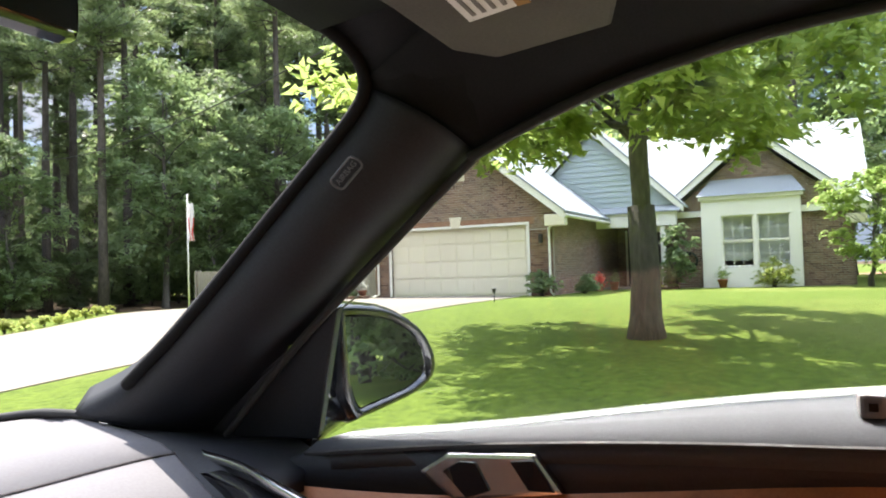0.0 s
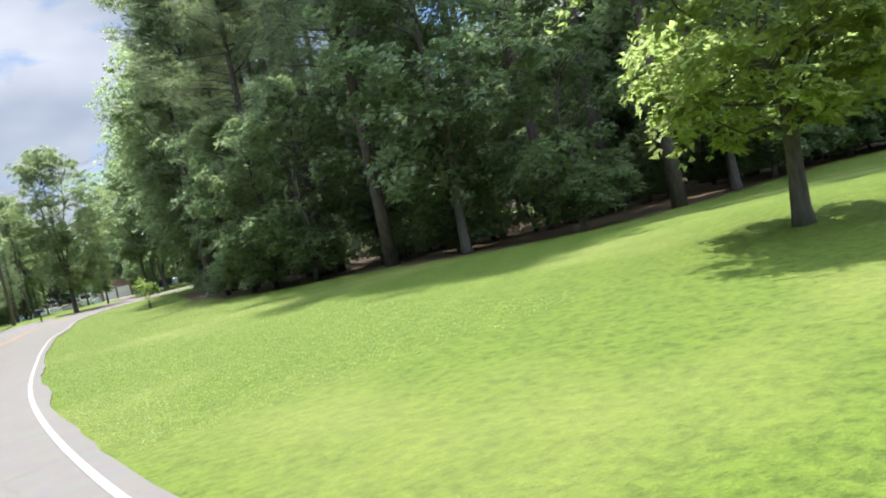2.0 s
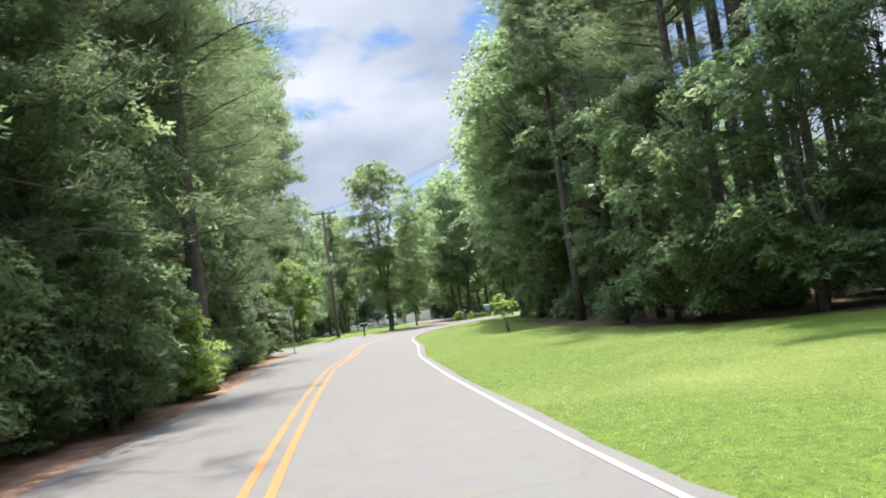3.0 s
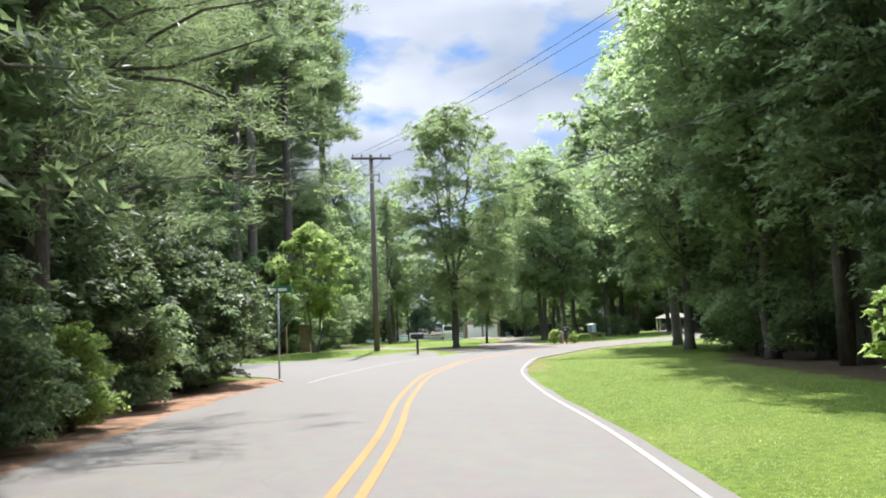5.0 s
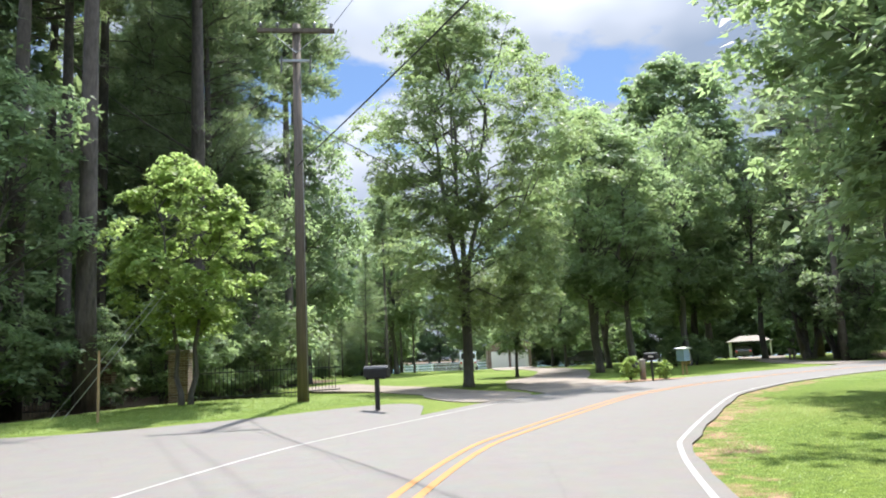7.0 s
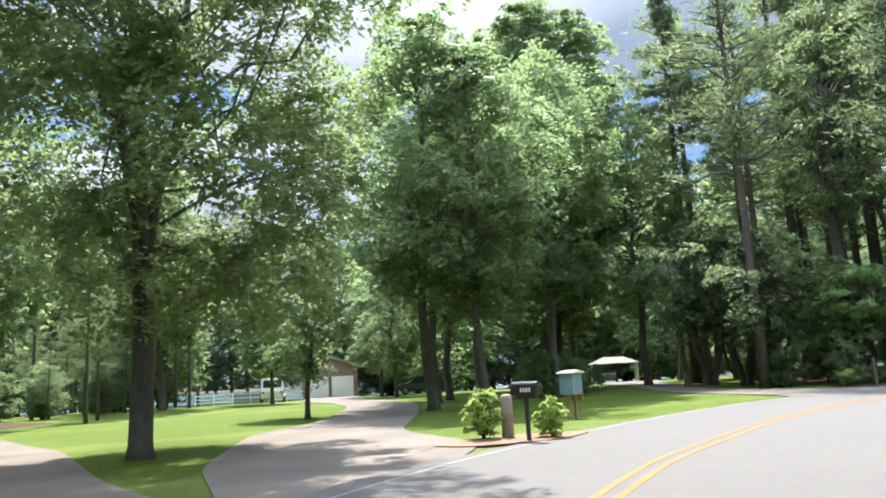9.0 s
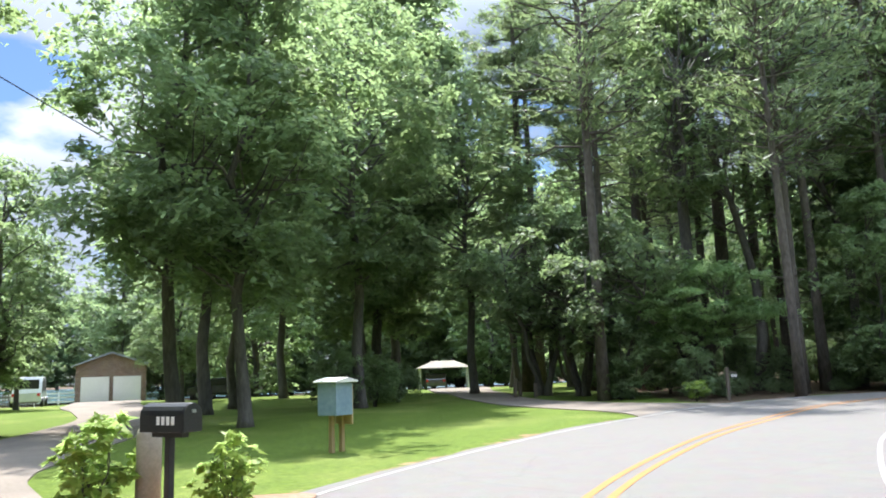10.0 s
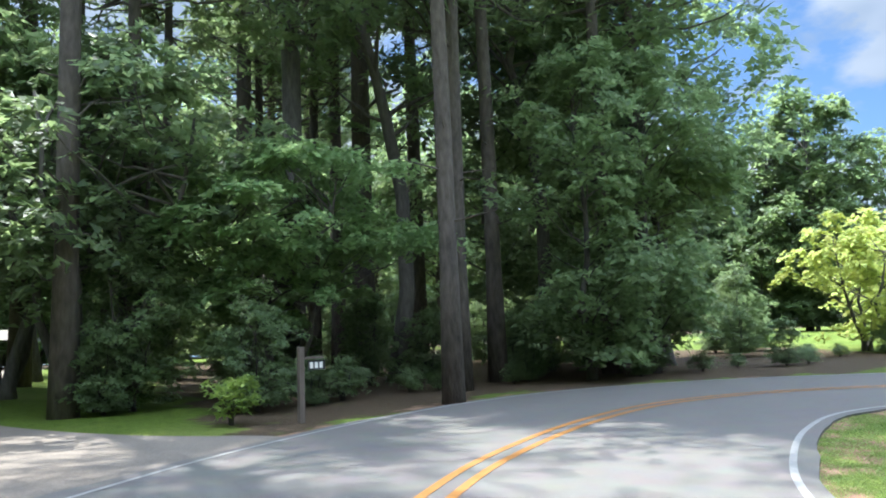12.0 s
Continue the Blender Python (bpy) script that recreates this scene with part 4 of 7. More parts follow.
row([(25.6, 68.8), (28, 69.6), (31, 69.7), (35, 68.9), (39, 67.2), (44, 66.2)], 1.5, 16, [("shrub", 3), ("shrub", 0), ("shrub", 3)], "woods beyond the bend", 0.35, (0.45, 0.75))
row([(24.6, 71.2), (27, 73.2), (31, 72.4), (36, 71), (41, 69)], 1.8, 37, [("shrub", 0), ("shrub", 2)], "woods beyond the bend", 0.5, (0.6, 0.95))
row([(47, 71), (51, 73), (56, 74.5), (62, 77)], 1.7, 39, [("shrub", 2), ("shrub", 0)], "woods beyond the bend", 0.4, (0.75, 1.1))
row([(45.5, 67.5), (48, 65.6), (52, 64.6), (57, 66.6)], 1.6, 38, [("shrub", 3), ("shrub", 0)], "woods beyond the bend", 0.3, (0.5, 0.75))
row([(30, 84), (38, 80), (44, 79), (47, 84)], 2.2, 29, [("shrub", 0), ("shrub", 2)], "woods beyond the bend", 0.8, (1.0, 1.4))
row([(18, -12.5), (14.6, -6), (12.6, 1), (11.8, 8), (12, 15), (13, 22), (15, 27)], 2.6, 30, [("shrub", 3), ("pine_tree", 1), ("forest_tree", 1)], "woods right of the road", 0.7, (0.6, 0.95))
row([(37.5, 73.8), (42, 73), (45, 75), (48, 79.5)], 1.9, 34, [("shrub", 0), ("shrub", 3), ("shrub", 2)], "woods beyond the bend", 0.5, (0.7, 1.1))
for kind, k, x, y, size in (("pine_tree", 4, 23.3, 71.8, 1.15), ("pine_tree", 4, 28.85, 66.9, 0.8), ("pine_tree", 4, 33.4, 70.2, 0.95), ("pine_tree", 4, 37.2, 69.4, 1.0), ("pine_tree", 4, 39.4, 69.6, 0.95), ("pine_tree", 4, 31.0, 69.0, 0.9), ("pine_tree", 2, 24.8, 82.5, 1.0), ("pine_tree", 2, 27.5, 86.5, 1.0), ("forest_tree", 3, 35.0, 68.4, 0.95), ("forest_tree", 3, 37.6, 68.2, 1.05)):
    grow(kind, k, x, y, x * 1.3, size, "woods beyond the bend")
grow("forest_tree", 0, 41.6, 70.4, 0.8, 1.1, "woods beyond the bend")
plant("forked_tree", broadleaf(19, 19.0, 4.6, 8.5, 0.27, 6500, 0.22, LEAF_MID, 50, 2, 0.5, 1.0, spread=0.3, fork=9.0), "tall dark tree whose trunk forks high up", "tree", stand(29.4, 73.7, 0.6))
# down the road behind
row([(30, -64), (35, -71), (42, -80), (52, -93)], 4.2, 31, [("forest_tree", 0), ("forest_tree", 1), ("forest_tree", 4)], "trees down the road", 0.8, (0.85, 1.15))
row([(33, -62), (40, -72), (56, -92)], 4.0, 32, [("forest_tree", 4), ("shrub", 2)], "trees down the road", 0.8, (0.9, 1.2))
row([(6, -62), (16, -74), (32, -96)], 4.0, 33, [("forest_tree", 4), ("pine_tree", 3)], "trees down the road", 0.8, (0.9, 1.2))
# the far yard
for x, y, s, t in ((26.3, 87.0, 0.9, 5), (29.0, 94.5, 0.9, 5)):
    grow("forest_tree", t, x, y, x * 1.7, s, "trees of the far yard")
for x, y, size in ((21.6, 82.5, 1.0), (19.6, 92.5, 1.25)):
    grow("forest_tree", 2, x, y, y, size, "trees of the far yard")
grow("forest_tree", 0, 6.6, 68.0, 0.3, 1.15, "trees of the far yard")
grow("forest_tree", 2, 7.6, 76.0, 1.3, 1.1, "trees of the far yard")
grow("forest_tree", 1, 5.6, 102.0, 1.3, 0.95, "trees of the far yard")
grow("forest_tree", 1, 1.35, 70.0, 0.7, 0.75, "trees of the far yard")
grow("forest_tree", 1, -2.8, 95.0, 2.3, 0.95, "trees of the far yard")
for k, (x, y, s, t) in enumerate(((8.5, 66, 0.85, 0), (13.5, 74, 1.0, 2), (9, 82, 1.0, 0), (12.5, 92, 1.1, 2), (21, 97, 1.0, 0), (6.5, 95, 1.0, 1), (36, 116, 1.1, 4), (-10, 92, 1.0, 0), (-13, 104, 1.1, 4), (12, 108, 1.1, 4), (40, 100, 1.2, 4))):
    grow("forest_tree", t, x, y, k * 0.9, s, "trees of the far yard")
fill([(-11.5, 69), (-9.4, 78), (-8.2, 92), (-10.6, 111), (-24, 117), (-26, 82), (-14, 72)], 3.0, 44, [("pine_tree", 1, 4), ("pine_tree", 3, 1), ("pine_tree", 0, 2)], "woods beyond the side road", limit=30, scale=(0.34, 0.5))
row([(-19, 76), (-16, 92), (-17, 110)], 2.2, 45, [("shrub", 0), ("shrub", 2)], "woods beyond the side road", 0.5, (0.8, 1.1))
row([(13, 75), (15.5, 77), (16.5, 82)], 2.0, 17, [("shrub", 3), ("shrub", 1)], "trees of the far yard", 0.6)
row([(-60, 122), (-34, 126), (-21, 127)], 3.0, 41, [("forest_tree", 4)], "far belt of trees", 1.5, (0.9, 1.3))
row([(-95, 432), (-40, 428), (10, 434), (60, 430)], 7.5, 42, [("forest_tree", 4)], "trees across the lake", 1.5, (1.3, 1.9))
grow("pine_tree", 0, -14.2, 125.0, 0.4, 0.7, "far belt of trees")
row([(3, 133), (16, 134), (40, 128), (75, 122), (98, 106), (106, 80), (102, 40), (92, 15), (80, 0)], 3.0, 18, [("forest_tree", 4)], "far belt of trees", 1.8, (0.9, 1.35))
row([(-58, 117), (-34, 121), (-20, 122)], 3.2, 35, [("shrub", 2)], "far belt of trees", 0.8, (1.3, 1.9))
row([(1, 126), (12, 128), (40, 122), (72, 116), (94, 101), (101, 80), (97, 42)], 3.2, 36, [("shrub", 2)], "far belt of trees", 0.8, (1.3, 1.9))
row([(-62, 30), (-58, 60), (-55, 95), (-58, 120)], 4.2, 19, [("forest_tree", 4)], "far belt of trees", 1.5, (0.9, 1.3))
row([(-28, 26), (-30, 0), (-30, -40), (-20, -70)], 4.2, 20, [("forest_tree", 4)], "far belt of trees", 1.5, (0.9, 1.2))
row([(31, 6), (50, 8), (70, 6)], 4.0, 21, [("forest_tree", 4)], "far belt of trees", 1.5, (0.9, 1.2))
for k, (x, y) in enumerate(((49.6, 67.0), (53.0, 66.0), (57.0, 68.5))):
    plant("golden_shrub", broadleaf(90 + k, 5.2, 2.9, 0.4, 0.1, 5200, 0.2, LEAF_YELLOW, 36, 3, 0.5, 0.8, spread=0.4), "yellow-leaved shrub glowing in the sun", "shrub", stand(x, y), "yellow shrubs")

# ---- along the road ----
def utility_pole(x, y, height, arm):
    z = float(ground_z(x, y)[0])
    ob = thing("utility_pole", "weathered brown wooden utility pole with a crossarm" if arm else "weathered wooden utility pole at the wood's edge", "utility pole", pose(x, y, z), "utility poles")
    part("pole", Shape().tube([(0, 0, -0.3), (0, 0, height * 0.5), (0, 0, height)], [0.17, 0.145, 0.115], 14), POLE_WOOD, ob, smooth=True)
    if arm:
        turn = Matrix.Rotation(radians(12), 4, "Z")
        part("crossarm", Shape().box(-1.15, 1.15, -0.17, -0.05, height - 0.30, height - 0.18, turn), POLE_WOOD, ob, bevel=0.008)
        for s in (-1, 1):
            part("brace", Shape().tube([turn @ Vector((s * 0.75, -0.12, height - 0.3)), turn @ Vector((0, -0.13, height - 0.95))], 0.016, 6), GREY_METAL, ob)
        for a in (-1.05, -0.55, 0.55, 1.05):
            p = turn @ Vector((a, -0.11, height - 0.18))
            part("insulator", Shape().turned([(0.02, 0), (0.02, 0.06), (0.05, 0.07), (0.05, 0.11), (0.03, 0.13), (0.055, 0.16), (0.03, 0.2)], 10, p), INSULATOR, ob, smooth=True)
        part("switch_bracket", Shape().box(-0.5, 0.45, -0.2, -0.12, height - 1.25, height - 1.18, turn), GREY_METAL, ob)
        for a in (-0.45, 0.4):
            p = turn @ Vector((a, -0.18, height - 1.6))
            part("cutout_fuse", Shape().tube([p, p + Vector((0.03, -0.05, 0.5))], [0.035, 0.025], 8), INSULATOR, ob)
        part("ground_wire", Shape().tube([(0.15, -0.05, 0.1), (0.13, -0.05, height - 1.2)], 0.012, 5), GREY_METAL, ob)
    return ob


utility_pole(-5.0, 40.0, 11.25, True)
utility_pole(21.1, -7.9, 12.5, False)

utility_pole(27.0, -64.0, 12.5, False)


def cable(a, b, sag, r, label):
    pts = [Vector(a).lerp(Vector(b), t) - Vector((0, 0, sag * 4 * t * (1 - t))) for t in np.linspace(0, 1, 28)]
    tagged(new("cable", Shape().tube(pts, r, 5).mesh("cable", BLACK_METAL, True)), label, "cable", "overhead cables")


for o in (-1.05, -0.55, 1.05):
    cable((-5 + o * 0.97, 40 + o * 0.2, 11.45), (21.1 + o, -7.9, 12.6), 1.4, 0.009, "thin black power line strung between poles")
cable((-5, 39.85, 7.1), (21.1, -8.04, 8.2), 0.9, 0.018, "thick black communication cable strung between poles")
cable((21.1, -8.04, 8.2), (27.0, -63.9, 8.2), 2.2, 0.018, "thick black communication cable strung between poles")
for o in (-0.4, 0.4):
    cable((21.1 + o, -7.9, 12.55), (27.0 + o, -64, 12.5), 2.0, 0.009, "thin black power line strung between poles")
cable((-4.9, 40, 8.6), (9, 80, 9.5), 0.8, 0.016, "thin black service line to the far house")

guy = thing("guy_wire", "slanting steel guy wires of the pole", "wire", pose(0, 0, 0))
for k, (x, y) in enumerate(((-11.6, 38.6), (-11.1, 38.4))):
    part("wire", Shape().tube([(x, y, float(ground_z(x, y)[0])), (-8.8 + k * 0.2, 38.9, 3.4)], 0.013, 5), GREY_METAL, guy)
stake = thing("marker_stake", "thin brown wooden stake in the grass", "stake", pose(-9.3, 36.9, float(ground_z(-9.3, 36.9)[0])))
part("stake", Shape().tube([(0, 0, -0.2), (0, 0, 1.75)], [0.035, 0.03], 6), RAW_WOOD, stake)


def street_sign(x, y):
    ob = thing("street_sign", "green street-name sign on a thin steel post", "street sign", pose(x, y, 0.0, 0, 0, 12))
    part("post", Shape().tube([(0, 0, -0.2), (0, 0, 2.75)], 0.032, 8), GREY_METAL, ob, smooth=True)
    part("sign_blade", Shape().box(-0.42, 0.42, -0.012, 0.012, 2.76, 2.98), SIGN_GREEN, ob, bevel=0.006)
    blade = part("sign_blade", Shape().box(-0.012, 0.012, -0.4, 0.4, 3.0, 3.2), SIGN_GREEN, ob, bevel=0.006)
    for k, (a, b) in enumerate(((-0.3, -0.06), (0.0, 0.28))):
        part("lettering_bar", Shape().box(a, b, -0.017, -0.0125, 2.82, 2.92), WHITE_TRIM, ob)


street_sign(-5.68, 22.0)


def mailbox(name, x, y, turn, label, material, box_z, post_w=0.09, big=1.0, finial=False, flag=True):
    z = float(ground_z(x, y)[0])
    ob = thing(name, label, "mailbox", pose(x, y, z, 0, 0, turn))
    part("post", Shape().box(-post_w / 2, post_w / 2, -post_w / 2, post_w / 2, -0.2, box_z + (0.29 if finial else 0.0)), BLACK_METAL, ob, bevel=0.008)
    w, h, d = 0.1 * big, 0.14 * big, 0.27 * big
    outline = [Vector((-w, -d, box_z))] + [Vector((w * -math.cos(a), -d, box_z + h + w * math.sin(a))) for a in np.linspace(0, math.pi, 9)] + [Vector((w, -d, box_z))]
    box = part("box", Shape().prism(outline, (0, 2 * d, 0)), material, ob, smooth=False, bevel=0.006)
    door_out = [Vector((p.x * 0.94, -d - 0.012, box_z + 0.01 + (p.z - box_z) * 0.94)) for p in outline]
    part("door", Shape().prism(door_out, (0, 0.014, 0)), material, box)
    part("handle", Shape().box(-0.02, 0.02, -d - 0.03, -d - 0.01, box_z + h + 0.02, box_z + h + 0.05), GREY_METAL, box)
    part("bracket", Shape().box(-0.04, 0.04, -d * 0.7, d * 0.7, box_z - 0.05, box_z), BLACK_METAL, ob)
    if flag:
        part("flag", Shape().box(w + 0.004, w + 0.012, -0.05, 0.16, box_z + h * 0.7, box_z + h * 0.7 + 0.06), RED_PAINT, ob, "red signal flag")
    if finial:
        part("finial", Shape().turned([(0.05, 0), (0.075, 0.03), (0.045, 0.06), (0.06, 0.1), (0.075, 0.15), (0.05, 0.2), (0.02, 0.23)], 12, (0, 0, box_z + 0.29)), BLACK_METAL, ob, smooth=True)
    return ob


mailbox("mailbox", 16.41, -47.62, 122, "large black mailbox with a red flag by the drive", BLACK_METAL, 0.79, 0.1, 0.93, True)
mailbox("mailbox", -2.55, 38.1, 75, "dark mailbox on a post beside the side road", BLACK_METAL, 0.85, 0.1, 1.2)
mail_b = mailbox("mailbox", 6.85, 51.65, 40, "black mailbox with white number bars by the drive", BLACK_METAL, 0.93, 0.07, 1.15)
for k in range(4):
    part("number_bar", Shape().box(-0.119, -0.116, -0.2 + k * 0.07, -0.155 + k * 0.07, 1.0, 1.08), WHITE_TRIM, mail_b)

news = thing("newspaper_box", "weathered blue box with a white roof on two wooden legs", "newspaper box", pose(9.63, 58.05, float(ground_z(9.63, 58.05)[0]), 0, 0, 38))
for s in (-0.14, 0.14):
    part("leg", Shape().box(s - 0.04, s + 0.04, -0.04, 0.04, -0.2, 0.75), RAW_WOOD, news, bevel=0.006)
part("box", Shape().box(-0.3, 0.16, -0.26, 0.2, 0.68, 1.27), BLUE_PLASTIC, news, bevel=0.012)
part("board", Shape().box(0.165, 0.2, -0.24, 0.18, 0.5, 1.24), RAW_WOOD, news, "raw wooden side board", bevel=0.006)
part("roof", Shape().prism([(-0.36, -0.32, 1.28), (0.26, -0.32, 1.28), (0.26, -0.32, 1.31), (-0.05, -0.32, 1.37), (-0.36, -0.32, 1.31)], (0, 0.58, 0)), WHITE_TRIM, news, "white sheet roof", bevel=0.005)

boll = thing("bollard", "short pale round concrete bollard in red mulch", "bollard", pose(6.62, 52.6, float(ground_z(6.62, 52.6)[0])))
part("post", Shape().turned([(0.13, -0.2), (0.13, 0.84), (0.12, 0.9), (0.085, 0.94), (0.0001, 0.95)], 16), PALE_STONE, boll, smooth=True)
rb = {k: broadleaf(100 + k, 1.15, 0.5, 0.15, 0.025, 1100, 0.14, LEAF_BRIGHT, 16, 4, 0.5, 0.26, spread=0.5) for k in (0, 1)}
plant("garden_shrub", rb[0], "bright green leafy shrub beside the mailbox", "shrub", stand(6.1, 52.65, 0, 0.86), "mailbox shrubs")
plant("garden_shrub", rb[1], "low green shrub behind the mailbox", "shrub", stand(7.45, 52.1, 1, 0.66), "mailbox shrubs")
mulch_bed = Shape().add([(6.7 + 1.7 * math.cos(a) * (1 + 0.1 * math.sin(3 * a)), 52.2 + 0.9 * math.sin(a) + 0.5 * math.cos(a), 0.02) for a in np.linspace(0, 6.28, 24, endpoint=False)], [tuple(range(24))])
setting("mulch_bed", mulch_bed, DIRT, "red mulch bed round the mailbox", "flower bed")

marker = thing("address_marker", "thin grey post with a small white number plate", "marker post", pose(25.5, 66.8, float(ground_z(25.5, 66.8)[0])))
part("post", Shape().box(-0.045, 0.045, -0.045, 0.045, -0.2, 1.2), POLE_WOOD, marker, bevel=0.006)
part("arm", Shape().box(0.04, 0.42, -0.02, 0.02, 1.0, 1.04), POLE_WOOD, marker)
plate = part("plate", Shape().box(0.12, 0.44, -0.03, -0.02, 0.82, 0.98), BLACK_METAL, marker)
for k in range(3):
    part("number_bar", Shape().box(0.15 + k * 0.09, 0.21 + k * 0.09, -0.035, -0.031, 0.85, 0.95), WHITE_TRIM, plate)

path_light = thing("path_light", "small black solar path light beside the drive", "garden light", pose(14.5, -40.9, float(ground_z(14.5, -40.9)[0])))
part("stem", Shape().tube([(0, 0, -0.1), (0, 0, 0.42)], 0.02, 8), BLACK_METAL, path_light)
part("lamp_head", Shape().turned([(0.05, 0.4), (0.07, 0.42), (0.07, 0.52), (0.11, 0.53), (0.1, 0.57), (0.03, 0.61)], 14), BLACK_METAL, path_light, smooth=True)
for x, y in ((25.1, -41.0), (29.5, -39.3)):
    copy_thing(path_light, stand(x, y, 0, 0.6))

# ---- gate at the side road ----
def gate_pillar(x, y):
    ob = thing("gate_pillar", "brown brick gate pillar with a flat stone cap", "gate pillar", pose(x, y, float(ground_z(x, y)[0]), 0, 0, 10), "gate pillars")
    part("shaft", Shape().box(-0.3, 0.3, -0.3, 0.3, -0.2, 1.55), BRICK, ob)
    part("cap", Shape().box(-0.37, 0.37, -0.37, 0.37, 1.55, 1.66), CONCRETE, ob, bevel=0.015)
    return ob


gate_pillar(-9.6, 42.3)
gate_pillar(-12.6, 43.2)
for k, (x0, x1, y0, y1) in enumerate(((-9.2, -5.4, 42.6, 46.5), (-16, -13.0, 43.4, 43.3))):
    z = float(ground_z((x0 + x1) / 2, (y0 + y1) / 2)[0])
    ob = thing("iron_fence", "black iron picket fence beside the brick pillar", "fence", pose(x0, y0, z, 0, 0, math.degrees(math.atan2(y1 - y0, x1 - x0))), "iron fences")
    L = math.hypot(x1 - x0, y1 - y0)
    for h in (0.15, 0.95):
        part("rail", Shape().box(0, L, -0.015, 0.015, h, h + 0.035), BLACK_METAL, ob)
    picket = Shape().tube([(0, 0, 0), (0, 0, 1.12), (0, 0, 1.2)], [0.011, 0.011, 0.002], 5).mesh("picket", BLACK_METAL)
    for i in range(int(L / 0.14)):
        p = part("picket", picket, None, ob)
        p.location = (0.07 + i * 0.14, 0, 0)

# ---- far yard ----
def far_garage():
    ob = thing("far_garage", "far brick garage with two white doors", "garage", pose(1.0, 110.0, float(ground_z(1, 110)[0]), 0, 0, 4))
    part("wall", Shape().box(-2.6, 2.6, 0, 6, 0, 2.9), BRICK, ob)
    part("gable", Shape().prism([(-2.6, 0, 2.9), (2.6, 0, 2.9), (0, 0, 3.85)], (0, 6, 0)), BRICK, ob)
    for a in (-2.2, 0.15):
        part("garage_door", Shape().box(a, a + 2.05, -0.05, 0.02, 0, 2.0), WHITE_TRIM, ob, bevel=0.01)
    for k in (-1, 1):
        part("roof_slope", Shape().prism([(0, -0.3, 3.87), (k * 2.95, -0.3, 2.8), (k * 2.95, -0.3, 2.92), (0, -0.3, 3.99)], (0, 6.6, 0)), SHINGLE, ob)


far_garage()


def carport(x, y, turn):
    ob = thing("carport", "open carport with a pale hipped roof", "carport", pose(x, y, float(ground_z(x, y)[0]), 0, 0, turn))
    for a in (-2.2, 2.2):
        for b in (0, 4.6):
            part("post", Shape().box(a - 0.07, a + 0.07, b - 0.07, b + 0.07, 0, 1.95), WHITE_TRIM, ob)
    s = Shape()
    s.add([(-2.5, -0.4, 1.95), (2.5, -0.4, 1.95), (2.5, 5, 1.95), (-2.5, 5, 1.95), (-1.0, 2.3, 2.6), (1.0, 2.3, 2.6)], [(0, 1, 5, 4), (1, 2, 5), (2, 3, 4, 5), (3, 0, 4), (3, 2, 1, 0)])
    part("roof", s, CONCRETE, ob)
    return ob


carport(28.5, 108.5, -18)


def parked_car(name, x, y, turn, paint, label, tall=1.0):
    ob = thing(name, label, "car", pose(x, y, float(ground_z(x, y)[0]) + 0.02, 0, 0, turn))
    body = [(-0.92, -2.1, 0.35), (-0.92, 2.1, 0.35), (-0.92, 2.15, 0.85), (-0.92, 1.1, 0.98), (-0.92, 0.45, 1.5 * tall), (-0.92, -1.6, 1.52 * tall), (-0.92, -2.12, 0.95)]
    part("body", Shape().prism(body, (1.84, 0, 0)), paint, ob, bevel=0.07)
    part("rear_window", Shape().box(-0.75, 0.75, -1.98, -1.9, 1.05, 1.38 * tall), BLACK_METAL, ob, bevel=0.02)
    for s in (-0.93, 0.93):
        part("side_window", Shape().box(s - 0.012, s + 0.012, -1.5, 0.7, 1.02, 1.36 * tall), BLACK_METAL, ob, bevel=0.005)
        for b in (-1.35, 1.35):
            w = part("wheel", Shape().tube([(s - 0.1, b, 0.33), (s + 0.1, b, 0.33)], 0.33, 18), BLACK_METAL, ob)
            part("rim", Shape().tube([(s - 0.105, b, 0.33), (s + 0.105, b, 0.33)], 0.2, 14), GREY_METAL, w)
        part("tail_lamp", Shape().box(s * 0.82 - 0.1, s * 0.82 + 0.1, -2.14, -2.08, 0.75, 0.95), RED_PAINT, ob)
    return ob


WHITE_CAR = surface("white_car_paint", (0.72, 0.73, 0.74), (0.82, 0.82, 0.83), 4, 0.5, 0.25, 0.0, coat=0.6)
DARK_CAR = surface("dark_car_paint", (0.03, 0.032, 0.036), (0.06, 0.062, 0.068), 4, 0.5, 0.25, 0.0, coat=0.6)
parked_car("parked_van", -3.7, 104.0, 4, WHITE_CAR, "white van parked on the far drive", 1.35)
parked_car("parked_car", 28.4, 110.6, -18, DARK_CAR, "dark car parked under the carport")
parked_car("parked_car", 9.0, 101.5, 85, DARK_CAR, "dark car parked by the far garage")
rail_fence = thing("rail_fence", "low dark picket fence across the far drive", "fence", pose(-8.6, 114.4, float(ground_z(-8.6, 114.4)[0])))
for h in (0.35, 0.85):
    part("rail", Shape().box(0, 3.7, -0.03, 0.03, h, h + 0.09), POLE_WOOD, rail_fence)
slat = Shape().box(-0.045, 0.045, -0.05, -0.03, 0, 1.15).mesh("slat", POLE_WOOD)
for i in range(18):
    part("slat", slat, None, rail_fence).location = (0.1 + i * 0.2, 0, 0)
white_fence = thing("rail_fence", "white three-rail fence before the lake", "fence", pose(-12.5, 115.2, float(ground_z(-8, 115.2)[0])))
for h in (0.3, 0.65, 1.0):
    part("rail", Shape().box(0, 12.6, -0.025, 0.025, h, h + 0.11), WHITE_TRIM, white_fence)
